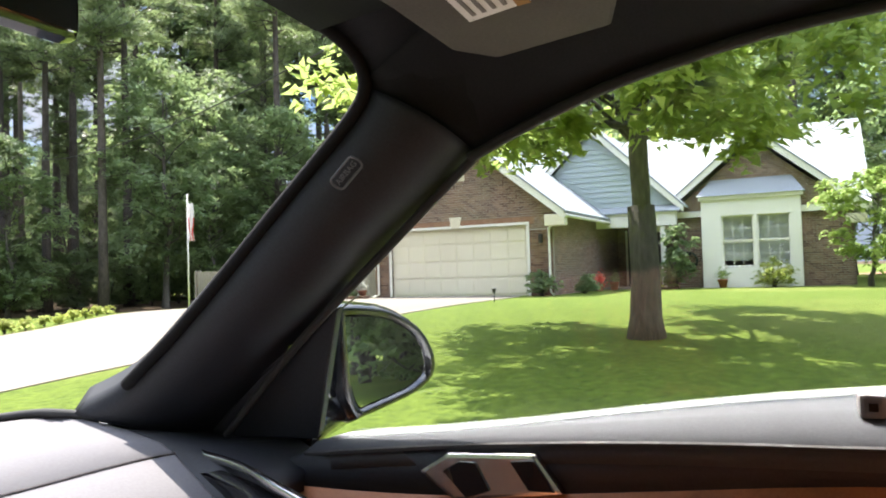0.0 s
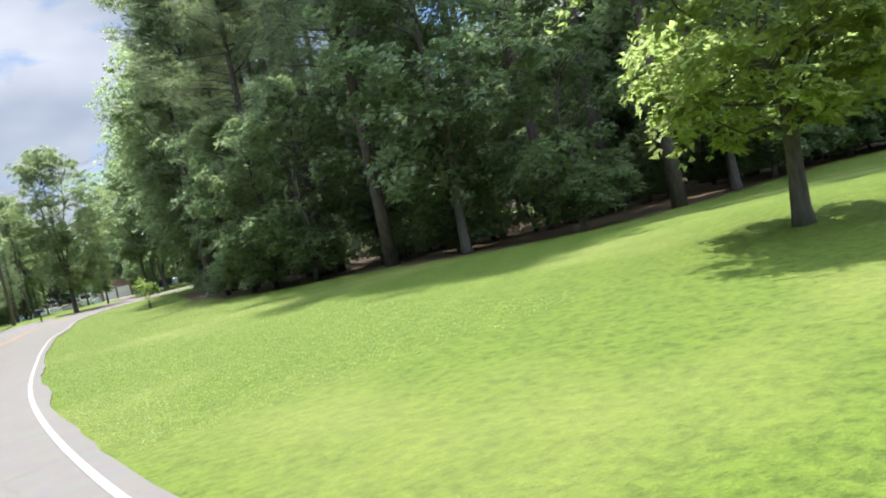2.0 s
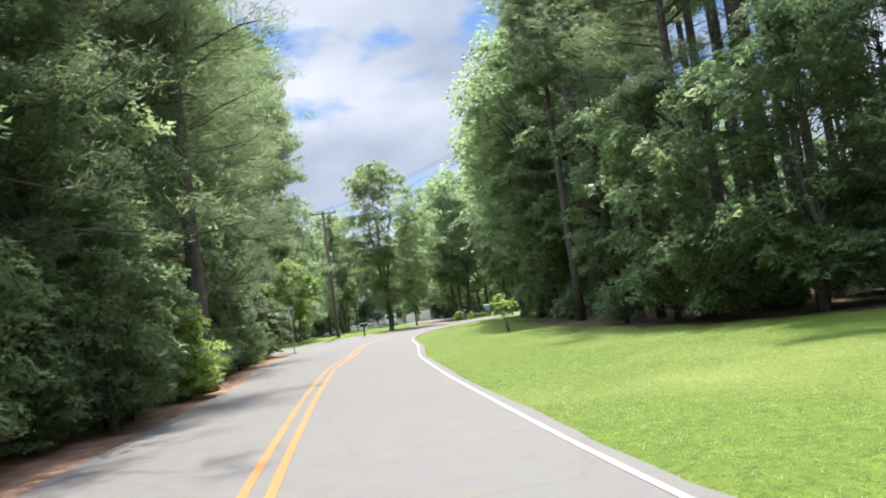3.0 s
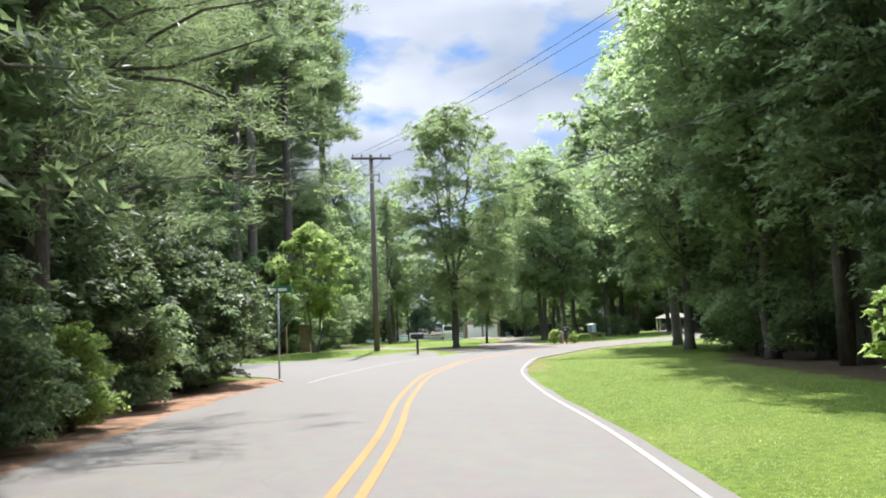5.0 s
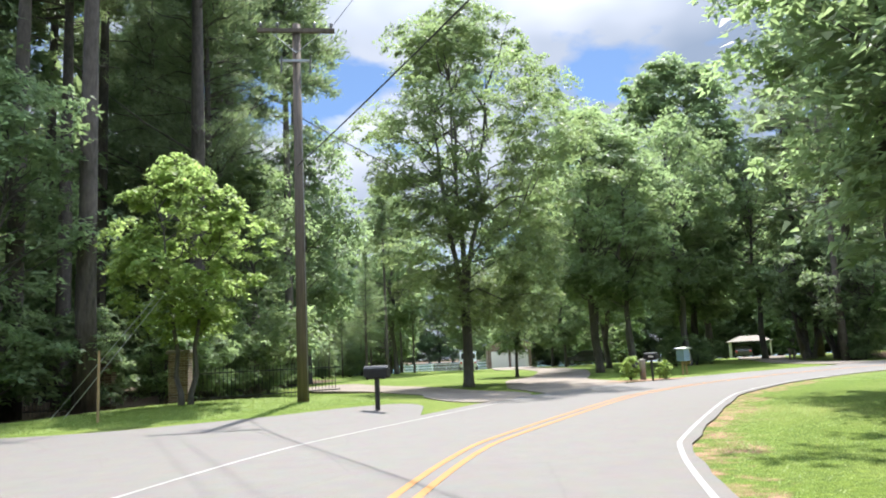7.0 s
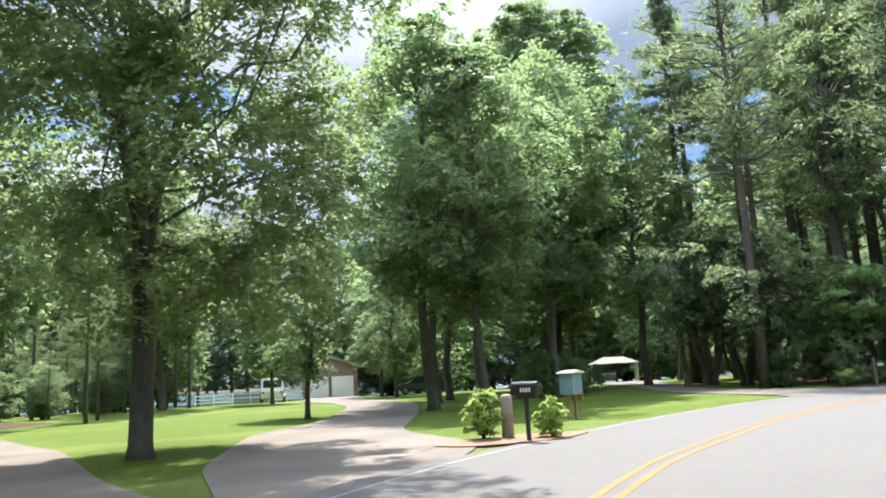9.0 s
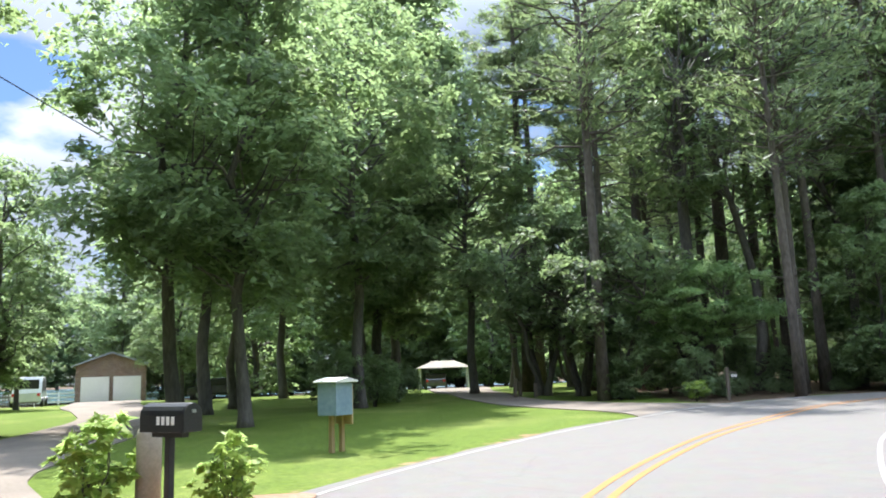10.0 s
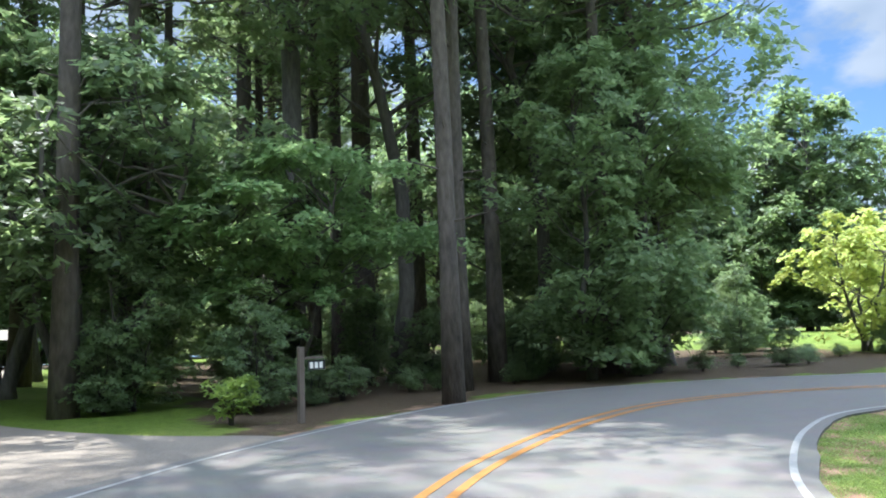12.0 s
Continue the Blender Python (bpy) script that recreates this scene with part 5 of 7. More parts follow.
for i in range(8):
    part("post", Shape().box(i * 1.8 - 0.06, i * 1.8 + 0.06, -0.07, 0.03, -0.2, 1.2), WHITE_TRIM, white_fence)
for x, y, h in ((21.5, 76.8, 0.85), (22.1, 77.6, 0.7), (22.35, 76.4, 0.6)):
    peg = thing("drive_post", "short dark wooden post beside the gravel drive", "post", pose(x, y, float(ground_z(x, y)[0])), "drive posts")
    part("shaft", Shape().box(-0.07, 0.07, -0.07, 0.07, -0.15, h), POLE_WOOD, peg, bevel=0.012)
    part("cap", Shape().box(-0.085, 0.085, -0.085, 0.085, h, h + 0.04), POLE_WOOD, peg, bevel=0.008)
plant("garden_shrub", broadleaf(97, 0.8, 0.5, 0.1, 0.02, 700, 0.09, LEAF_BRIGHT, 12, 3, 0.5, 0.25), "small bright green shrub before the dark understory", "shrub", stand(24.7, 67.6))

# ---- the brick house ----
HOUSE = pose(30.46, -32.30, 0.585, 0, 0, -59.8)   # x along the front, y away from the road
house = thing("house", "one-storey brown brick house with white trim and grey roofs", "house", HOUSE)
wall = Shape()
wall.box(-0.65, 0, 0, 0.2, -0.3, 2.2).box(4.88, 5.75, 0, 0.2, -0.3, 2.2)
wall.prism([(-0.65, 0, 2.2), (5.75, 0, 2.2), (5.75, 0, 2.6), (2.55, 0, 5.15), (-0.65, 0, 2.6)], (0, 0.2, 0))
part("garage_front", wall, BRICK, house)
part("garage_side", Shape().box(-0.65, -0.45, 0.2, 8, -0.3, 2.6), BRICK, house)
part("garage_side", Shape().box(5.55, 5.75, 0.2, 8, -0.3, 2.6), BRICK, house)
part("soldier_course", Shape().box(-0.25, 5.13, -0.012, 0.0, 2.22, 2.44), surface("soldier_brick", (0.20, 0.10, 0.06), (0.33, 0.19, 0.12), 30, 4, 0.9, 0.4, 0.01, stretch=(3, 1, 0.3)), house, "lighter upright brick course over the door")
part("keystone", Shape().prism([(2.3, -0.03, 2.2), (2.58, -0.03, 2.2), (2.66, -0.03, 2.56), (2.22, -0.03, 2.56)], (0, 0.03, 0)), CREAM, house)
part("gable_vent", Shape().box(2.3, 2.8, -0.03, 0.0, 3.72, 4.36), CREAM, house, "cream louvred gable vent", bevel=0.01)
for k in range(7):
    part("louvre", Shape().box(2.35, 2.75, -0.042, -0.031, 3.78 + k * 0.08, 3.82 + k * 0.08), CREAM, house)
gdoor = part("garage_door", Shape().box(0, 4.88, 0.10, 0.15, 0, 2.2), CREAM, house, "wide cream sectional garage door")
for r in range(4):
    for c in range(8):
        part("door_panel", Shape().box(0.06 + c * 0.6, 0.6 + c * 0.6, 0.085, 0.101, 0.06 + r * 0.55, 0.52 + r * 0.55), CREAM, gdoor, bevel=0.012)
for x0, x1, z0, z1 in ((-0.08, 0.0, 0, 2.28), (4.88, 4.96, 0, 2.28), (0.0, 4.88, 2.2, 2.28)):
    part("door_trim", Shape().box(x0, x1, -0.02, 0.08, z0, z1), WHITE_TRIM, house)
for s in (-1, 1):   # rakes, roof slopes, eave returns
    xe, ze = 2.55 + s * 3.65, 2.42
    part("rake_board", Shape().prism([(2.55, -0.36, 5.42), (xe, -0.36, ze + 0.1), (xe, -0.36, ze - 0.14), (2.55, -0.36, 5.16)], (0, 0.05, 0)), WHITE_TRIM, house)
    part("soffit", Shape().prism([(2.55, -0.31, 5.2), (xe, -0.31, ze - 0.1), (xe, -0.31, ze - 0.14), (2.55, -0.31, 5.15)], (0, 0.31, 0)), WHITE_TRIM, house)
    part("roof", Shape().prism([(2.55, -0.38, 5.50), (xe + s * 0.06, -0.38, ze + 0.12), (xe + s * 0.06, -0.38, ze + 0.06), (2.55, -0.38, 5.42)], (0, 9.6, 0)), SHINGLE, house)
    part("eave_return", Shape().box(min(xe, xe - s * 0.62), max(xe, xe - s * 0.62), -0.36, 0.0, 2.1, 2.44), CREAM, house, bevel=0.02)
    part("gutter", Shape().tube([(xe + s * 0.02, -0.36, ze - 0.02), (xe + s * 0.02, 6, ze - 0.02)], 0.06, 8), WHITE_TRIM, house)
    spout = -0.5 if s < 0 else 5.62
    part("downspout", Shape().tube([(xe, -0.2, ze - 0.06), (spout, -0.07, 2.05), (spout, -0.07, 0.1), (spout + s * 0.15, -0.25, 0.02)], 0.04, 6), WHITE_TRIM, house)
# body of the house
part("wall_back", Shape().box(-0.65, 14.0, 15.8, 16.0, -0.3, 2.6), BRICK, house)
part("wall_end", Shape().box(13.8, 14.0, 6.1, 15.8, -0.3, 2.6), BRICK, house)
part("wall_end", Shape().box(-0.65, -0.45, 8, 15.8, -0.3, 2.6), BRICK, house)
part("entry_wall", Shape().box(5.75, 8.6, 8.0, 8.2, -0.3, 2.75), BRICK, house)
main_roof = Shape()
main_roof.prism([(-1.1, 5.6, 2.62), (-1.1, 11.2, 6.3), (-1.1, 16.6, 2.62), (-1.1, 16.6, 2.52), (-1.1, 11.2, 6.18), (-1.1, 5.6, 2.52)], (15.6, 0, 0))
part("main_roof", main_roof, SHINGLE, house, "long grey shingle roof slope")
part("gable_end", Shape().prism([(-0.65, 6, 2.6), (-0.65, 16.2, 2.6), (-0.65, 11.2, 6.0)], (0.2, 0, 0)), SIDING, house)
part("fascia", Shape().box(7.0, 14.5, 5.53, 5.6, 2.46, 2.66), WHITE_TRIM, house)
# porch with a sided gable
part("porch_gable", Shape().prism([(2.6, 5.2, 2.85), (8.5, 5.2, 2.85), (5.55, 5.2, 5.75)], (0, 0.15, 0)), SIDING, house, "blue-grey sided gable over the porch")
for k in range(14):
    z = 2.95 + k * 0.2
    half = 2.95 * (5.75 - z) / 2.9
    part("siding_board", Shape().prism([(5.55 - half, 5.2, z), (5.55 + half, 5.2, z), (5.55 + half, 5.165, z), (5.55 - half, 5.165, z)], (0, 0.0, 0.012)), SIDING, house)
for s in (-1, 1):
    xe = 5.55 + s * 3.25
    part("rake_board", Shape().prism([(5.55, 4.95, 6.02), (xe, 4.95, 2.86), (xe, 4.95, 2.62), (5.55, 4.95, 5.76)], (0, 0.05, 0)), WHITE_TRIM, house)
    part("roof", Shape().prism([(5.55, 4.93, 6.10), (xe + s * 0.06, 4.93, 2.88), (xe + s * 0.06, 4.93, 2.8), (5.55, 4.93, 6.02)], (0, 5.8, 0)), SHINGLE, house)
part("skirt_roof", Shape().prism([(5.6, 5.2, 2.95), (5.6, 4.75, 2.72), (5.6, 4.75, 2.68), (5.6, 5.2, 2.7)], (3.1, 0, 0)), SHINGLE, house)
part("porch_beam", Shape().box(5.75, 8.55, 4.85, 5.1, 2.2, 2.68), WHITE_TRIM, house, "white porch beam", bevel=0.01)
part("porch_post", Shape().box(8.0, 8.16, 4.9, 5.06, 0.05, 2.2), WHITE_TRIM, house, bevel=0.01)
part("porch_floor", Shape().box(5.75, 8.6, 4.7, 8.0, -0.2, 0.05), CONCRETE, house)
part("porch_ceiling", Shape().box(5.75, 8.6, 5.1, 8.0, 2.6, 2.68), WHITE_TRIM, house)
fd = part("front_door", Shape().box(6.15, 7.1, 7.93, 7.99, 0.06, 2.15), DOOR_GREEN, house, "dark green front door with an oval pane")
oval = Shape().prism([(6.625 + 0.2 * math.cos(a), 7.90, 1.2 + 0.58 * math.sin(a)) for a in np.linspace(0, 6.28, 28, endpoint=False)], (0, 0.02, 0))
part("oval_pane", oval, GLASS, fd, "oval decorative glass pane")
ring = [(6.625 + 0.23 * math.cos(a), 7.915, 1.2 + 0.62 * math.sin(a)) for a in np.linspace(0, 2 * math.pi, 33)]
part("oval_frame", Shape().tube(ring, 0.022, 6, False), GREY_METAL, fd)
part("side_light", Shape().box(7.18, 7.5, 7.94, 7.98, 0.1, 2.15), GLASS, house)
for x in (6.08, 7.1, 7.5):
    part("door_frame", Shape().box(x, x + 0.07, 7.88, 8.0, 0.05, 2.22), WHITE_TRIM, house)
# right wing with a bay
wing = Shape().box(8.2, 9.33, 5.7, 5.9, -0.3, 2.6).box(12.45, 13.9, 5.7, 5.9, -0.3, 2.6)
wing.prism([(8.2, 5.7, 2.6), (13.9, 5.7, 2.6), (11.05, 5.7, 5.0)], (0, 0.2, 0))
part("wing_front", wing, BRICK, house)
part("wing_side", Shape().box(8.2, 8.4, 5.9, 8.0, -0.3, 2.6), BRICK, house)
for s in (-1, 1):
    xe = 11.05 + s * 3.3
    part("rake_board", Shape().prism([(11.05, 5.34, 5.35), (xe, 5.34, 2.6), (xe, 5.34, 2.36), (11.05, 5.34, 5.11)], (0, 0.05, 0)), WHITE_TRIM, house)
    part("roof", Shape().prism([(11.05, 5.32, 5.43), (xe + s * 0.06, 5.32, 2.62), (xe + s * 0.06, 5.32, 2.55), (11.05, 5.32, 5.35)], (0, 5.4, 0)), SHINGLE, house)
    part("eave_return", Shape().box(min(xe, xe - s * 0.6), max(xe, xe - s * 0.6), 5.36, 5.7, 2.0, 2.3), CREAM, house, bevel=0.02)
bay = part("bay_window", Shape().box(9.33, 12.45, 5.25, 5.75, -0.05, 0.66).box(9.33, 9.98, 5.25, 5.75, 0.66, 3.1).box(12.12, 12.45, 5.25, 5.75, 0.66, 3.1).box(9.98, 12.12, 5.25, 5.75, 2.44, 3.1).box(11.0, 11.1, 5.25, 5.4, 0.66, 2.44).box(9.25, 12.53, 5.17, 5.75, 3.0, 3.12), WHITE_TRIM, house, "white boxed bay window")
for x0 in (9.98, 11.1):
    for z0, y0 in ((0.68, 5.36), (1.56, 5.33)):
        win = part("sash", Shape().box(x0, x0 + 1.02, y0, y0 + 0.03, z0, z0 + 0.05).box(x0, x0 + 1.02, y0, y0 + 0.03, z0 + 0.83, z0 + 0.88).box(x0, x0 + 0.05, y0, y0 + 0.03, z0 + 0.05, z0 + 0.83).box(x0 + 0.97, x0 + 1.02, y0, y0 + 0.03, z0 + 0.05, z0 + 0.83), WHITE_TRIM, bay)
        part("pane", Shape().box(x0 + 0.05, x0 + 0.97, y0 + 0.012, y0 + 0.018, z0 + 0.05, z0 + 0.83), GLASS, bay)
        for k in (1, 2):
            part("muntin", Shape().box(x0 + 0.05 + k * 0.307 - 0.01, x0 + 0.05 + k * 0.307 + 0.01, y0, y0 + 0.012, z0 + 0.05, z0 + 0.83), WHITE_TRIM, bay)
        part("muntin", Shape().box(x0 + 0.05, x0 + 0.97, y0, y0 + 0.012, z0 + 0.43, z0 + 0.45), WHITE_TRIM, bay)
for x0 in (9.98, 11.1):
    part("blind", Shape().box(x0 + 0.02, x0 + 1.0, 5.5, 5.52, 0.7 if x0 > 10 else 0.9, 2.42), CLOTH_WHITE, bay, "white drawn blind")
part("room_back", Shape().box(8.9, 13.7, 9.0, 9.1, 0, 2.6), CREAM, house)
part("room_floor", Shape().box(8.8, 13.8, 5.9, 9.0, -0.1, 0.0), RAW_WOOD, house)
part("bay_roof", Shape().add([(9.2, 5.1, 3.12), (12.6, 5.1, 3.12), (12.6, 5.7, 3.12), (9.2, 5.7, 3.12), (9.6, 5.7, 3.72), (12.2, 5.7, 3.72)], [(0, 1, 5, 4), (1, 2, 5), (3, 0, 4), (2, 3, 4, 5), (0, 3, 2, 1)]), SHINGLE, house, "small grey shingled roof over the bay")
for x in (-0.3, 5.35):
    lamp = part("wall_lamp", Shape().box(x - 0.06, x + 0.06, -0.14, 0.0, 1.6, 1.88), BLACK_METAL, house, "black wall lantern", bevel=0.02)

# beds and pots by the house
def at_house(a, d, z=0.0):
    p = HOUSE @ Vector((a, d, z))
    return p.x, p.y


def small_bush(a, d, seed, h, r, mt, label, leaf=0.12, n=900):
    x, y = at_house(a, d)
    return plant("garden_bush", broadleaf(seed, h, r, 0.1, 0.03, n, leaf, mt, 16, 3, 0.45, r * 0.5, spread=0.5), label, "bush", stand(x, y, seed), "garden bushes")


small_bush(8.6, 4.4, 201, 2.0, 0.75, LEAF_MID, "tall leafy bush beside the porch post", 0.15, 1800)
small_bush(7.9, 3.4, 202, 0.7, 0.45, LEAF_YELLOW, "low yellow-green bush before the porch")
small_bush(5.5, -0.5, 203, 0.7, 0.5, LEAF_MID, "round green hosta beside the garage")
small_bush(6.3, 1.2, 204, 0.5, 0.45, LEAF_DARK, "low dark bush along the garage wall")
small_bush(-1.3, -0.6, 205, 0.9, 0.4, LEAF_MID, "green bush in the island bed")
small_bush(-3.0, -0.9, 206, 0.75, 0.55, LEAF_BRIGHT, "bright green bush in the island bed")
small_bush(-2.2, -0.9, 207, 0.6, 0.4, PETAL_WHITE, "pale flowering plants in the island bed")
small_bush(11.6, 4.6, 208, 0.8, 0.7, LEAF_YELLOW, "flat yellow-green bush under the bay window")
x, y = at_house(14.3, 4.0)
plant("weeping_tree", broadleaf(209, 3.4, 1.5, 0.9, 0.07, 2600, 0.16, LEAF_BRIGHT, 26, 1, 0.65, 0.5), "small weeping tree at the house corner", "tree", stand(x, y))
for k, (a, d, z) in enumerate(((6.2, 3.4, 0.0), (6.5, 4.2, 0.0), (-0.9, -0.5, 0.0), (10.0, 4.9, 0.0))):
    x, y = at_house(a, d)
    pot = thing("flower_pot", "terracotta flower pot with small flowers", "flower pot", stand(x, y), "flower pots")
    part("pot", Shape().turned([(0.1, 0), (0.15, 0.24), (0.17, 0.25), (0.17, 0.29), (0.14, 0.29), (0.13, 0.25)], 14), TERRACOTTA, pot, smooth=True)
    rr = np.random.default_rng(300 + k)
    part("flowers", leaf_mesh("flowers", rr.normal(size=(160, 3)) * 0.11 + np.array([0, 0, 0.42]), 0.08, 0.06, 310 + k, (PETAL_RED, LEAF_MID, PETAL_WHITE, LEAF_BRIGHT)[k]), None, pot)["kind"] = "stuff"
hose = thing("hose_reel", "dark coiled garden hose on the wall", "garden hose", HOUSE @ pose(8.78, 5.66, 0.95))
coil = [(0.3 * (1 + 0.02 * (k // 24)) * math.cos(k * 0.2618), -0.04 - 0.012 * (k % 3), 0.3 * math.sin(k * 0.2618)) for k in range(0, 97)]
part("coil", Shape().tube(coil, 0.022, 6), GREEN_PLASTIC, hose)
part("hanger", Shape().box(-0.12, 0.12, -0.06, 0.03, 0.18, 0.3), BLACK_METAL, hose)

bed = Shape()
bed.prism([(*at_house(-2.3 + 1.9 * math.cos(a), -0.9 + 0.75 * math.sin(a)), 0.60) for a in np.linspace(0, 6.28, 22, endpoint=False)], (0, 0, 0.07))
setting("flower_bed", bed, MULCH, "small round mulch bed with pale stone edge", "flower bed")

# ---- fence, bin, flag, line of plants ----
def board_fence(a, b, base, height, seed):
    ob = thing("board_fence", "weathered grey wooden privacy fence", "fence", pose(a[0], a[1], base, 0, 0, math.degrees(math.atan2(b[1] - a[1], b[0] - a[0]))), "board fences")
    L = math.hypot(b[0] - a[0], b[1] - a[1])
    r = random.Random(seed)
    board = [Shape().prism([(0, 0, 0), (0.135, 0, 0), (0.135, 0, height - 0.03), (0.1, 0, height), (0.035, 0, height), (0, 0, height - 0.03)], (0, 0.02, 0)).mesh("board", FENCE_WOOD) for k in range(3)]
    for i in range(int(L / 0.145)):
        p = part("board", board[i % 3], None, ob)
        p.location = (i * 0.145, r.uniform(-0.006, 0.006), r.uniform(-0.03, 0.03))
        p.rotation_euler = (0, r.uniform(-0.008, 0.008), 0)
    for h in (0.35, height - 0.35):
        part("rail", Shape().box(0, L, 0.025, 0.065, h, h + 0.09), FENCE_WOOD, ob)
    for i in range(int(L / 2.4) + 1):
        part("post", Shape().box(i * 2.4 - 0.05, i * 2.4 + 0.05, 0.07, 0.17, -0.2, height + 0.06), FENCE_WOOD, ob)
    return ob


fence_a = board_fence((26.6, -22.5), (29.2, -26.6), 0.0, 1.7, 1)
board_fence((29.2, -26.6), (31.7, -30.9), 0.22, 1.75, 2)
board_fence((26.6, -22.5), (40.0, -16.5), 0.0, 1.7, 3)
for k, (x, y) in enumerate(((30.9, -29.2), (31.3, -30.0))):
    bf = thing("butterfly_ornament", "white butterfly ornament fixed to the fence", "ornament", pose(x - 0.16, y - 0.06, 1.6, 0, 0, -62), "fence ornaments")
    for s in (-1, 1):
        part("wing", Shape().prism([(0, -0.03, 0), (s * 0.14, -0.05, 0.14), (s * 0.15, -0.05, 0.02), (s * 0.1, -0.05, -0.1)], (0, 0.008, 0)), WHITE_TRIM, bf)

wheelie = thing("wheelie_bin", "dark green wheeled rubbish bin before the fence", "bin", pose(28.4, -28.6, float(ground_z(28.4, -28.6)[0]) + 0.03, 0, 0, -55))
part("body", Shape().prism([(-0.25, -0.3, 0.06), (0.25, -0.3, 0.06), (0.29, -0.3, 0.95), (-0.29, -0.3, 0.95)], (0, 0.62, 0)), GREEN_PLASTIC, wheelie, bevel=0.03)
part("lid", Shape().prism([(-0.31, -0.36, 0.95), (0.31, -0.36, 0.95), (0.28, -0.36, 1.02), (-0.28, -0.36, 1.02)], (0, 0.74, 0)), GREEN_PLASTIC, wheelie, bevel=0.02)
for s in (-0.27, 0.27):
    part("wheel", Shape().tube([(s - 0.03, 0.28, 0.1), (s + 0.03, 0.28, 0.1)], 0.1, 14), BLACK_METAL, wheelie)

flag_pole = thing("flagpole", "white flagpole with a faded striped flag", "flagpole", pose(25.5, -25.3, float(ground_z(25.5, -25.3)[0])))
part("pole", Shape().tube([(0, 0, -0.2), (0, 0, 4.45)], [0.035, 0.022], 10), WHITE_TRIM, flag_pole, smooth=True)
fl = Shape()
n = 9
fl.add([(0.02 + 0.035 * j + 0.03 * math.sin(i * 0.9 + j), 0.05 * math.sin(j * 1.2 + i * 0.5), 4.1 - i * 0.18) for i in range(n) for j in range(7)], [(i * 7 + j, i * 7 + j + 1, i * 7 + j + 8, i * 7 + j + 7) for i in range(n - 1) for j in range(6)])
part("flag", fl, CLOTH_WHITE, flag_pole, "limp white and red flag")
for k in range(3):
    part("stripe", Shape().add([(0.05 + 0.07 * k + 0.03 * math.sin(i * 0.9 + 1 + 2 * k) + w * 0.03, 0.05 * math.sin((1 + 2 * k + w) * 1.2 + i * 0.5) - 0.006, 4.1 - i * 0.18) for i in range(3, n) for w in (0, 1)], [(2 * i, 2 * i + 1, 2 * i + 3, 2 * i + 2) for i in range(n - 4)]), RED_PAINT, flag_pole)
for along, low in ((1.86, 0.95), (1.86, 1.5), (3.4, 1.2)):
    part("hinge" if along < 3 else "latch", Shape().box(along - 0.22, along + 0.08, -0.014, -0.007, low, low + 0.06), BLACK_METAL, fence_a, "black iron strap of the fence's gate")

edging = [broadleaf(400 + k, 0.45, 0.34, 0.05, 0.015, 420, 0.11, LEAF_YELLOW, 9, 3, 0.4, 0.2, spread=0.5) for k in range(2)]
made = []
for k, (x, y) in enumerate(spline([(19.1, -32.1), (20.1, -31.0), (21.3, -29.3), (22.6, -27.3)], 0.75)):
    m = stand(x, y, k * 1.1, 0.8)
    if k < 2:
        made.append(plant("edging_plant", edging[k], "low yellow-green edging plant along the drive", "plant", m, "edging plants"))
    else:
        copy_thing(made[k % 2], m)
pot = thing("flower_pot", "dark pot of red flowers at the drive's corner", "flower pot", stand(18.7, -32.3, 0, 0.85), "flower pots")
part("pot", Shape().turned([(0.13, 0), (0.19, 0.28), (0.21, 0.3), (0.21, 0.34), (0.17, 0.34), (0.16, 0.3)], 14), TERRACOTTA, pot, smooth=True)
part("leaves", leaf_mesh("leaves", np.random.default_rng(7).normal(size=(240, 3)) * 0.13 + np.array([0, 0, 0.45]), 0.1, 0.06, 8, LEAF_MID), None, pot)["kind"] = "stuff"
part("flowers", leaf_mesh("flowers", np.random.default_rng(9).normal(size=(26, 3)) * 0.11 + np.array([0, 0, 0.55]), 0.08, 0.07, 10, PETAL_RED), None, pot)["kind"] = "stuff"

# bricks of the garage piers, in running bond over a bed of mortar
MORTAR = surface("mortar", (0.27, 0.24, 0.20), (0.38, 0.34, 0.29), 60, 4, 0.95, 0.3, 0.002)


def brick_piece_material():
    m, n, l, p = nodes_of("brick_piece_varied")
    tc, info = n.new("ShaderNodeTexCoord"), n.new("ShaderNodeObjectInfo")
    a = noise_node(n, l, tc.outputs["Object"], 60, 4)
    tone = ramp_node(n, l, info.outputs["Random"], ((0.0, (0.10, 0.052, 0.034)), (0.5, (0.165, 0.092, 0.058)), (1.0, (0.24, 0.145, 0.095))))
    k = mix_node(n, l, 0.3, tone.outputs["Color"], a.outputs["Color"], "OVERLAY")
    l.new(k, p.inputs["Base Color"])
    p.inputs["Roughness"].default_value = 0.9
    bump_node(n, l, a.outputs["Fac"], 0.4, 0.003, p)
    return m


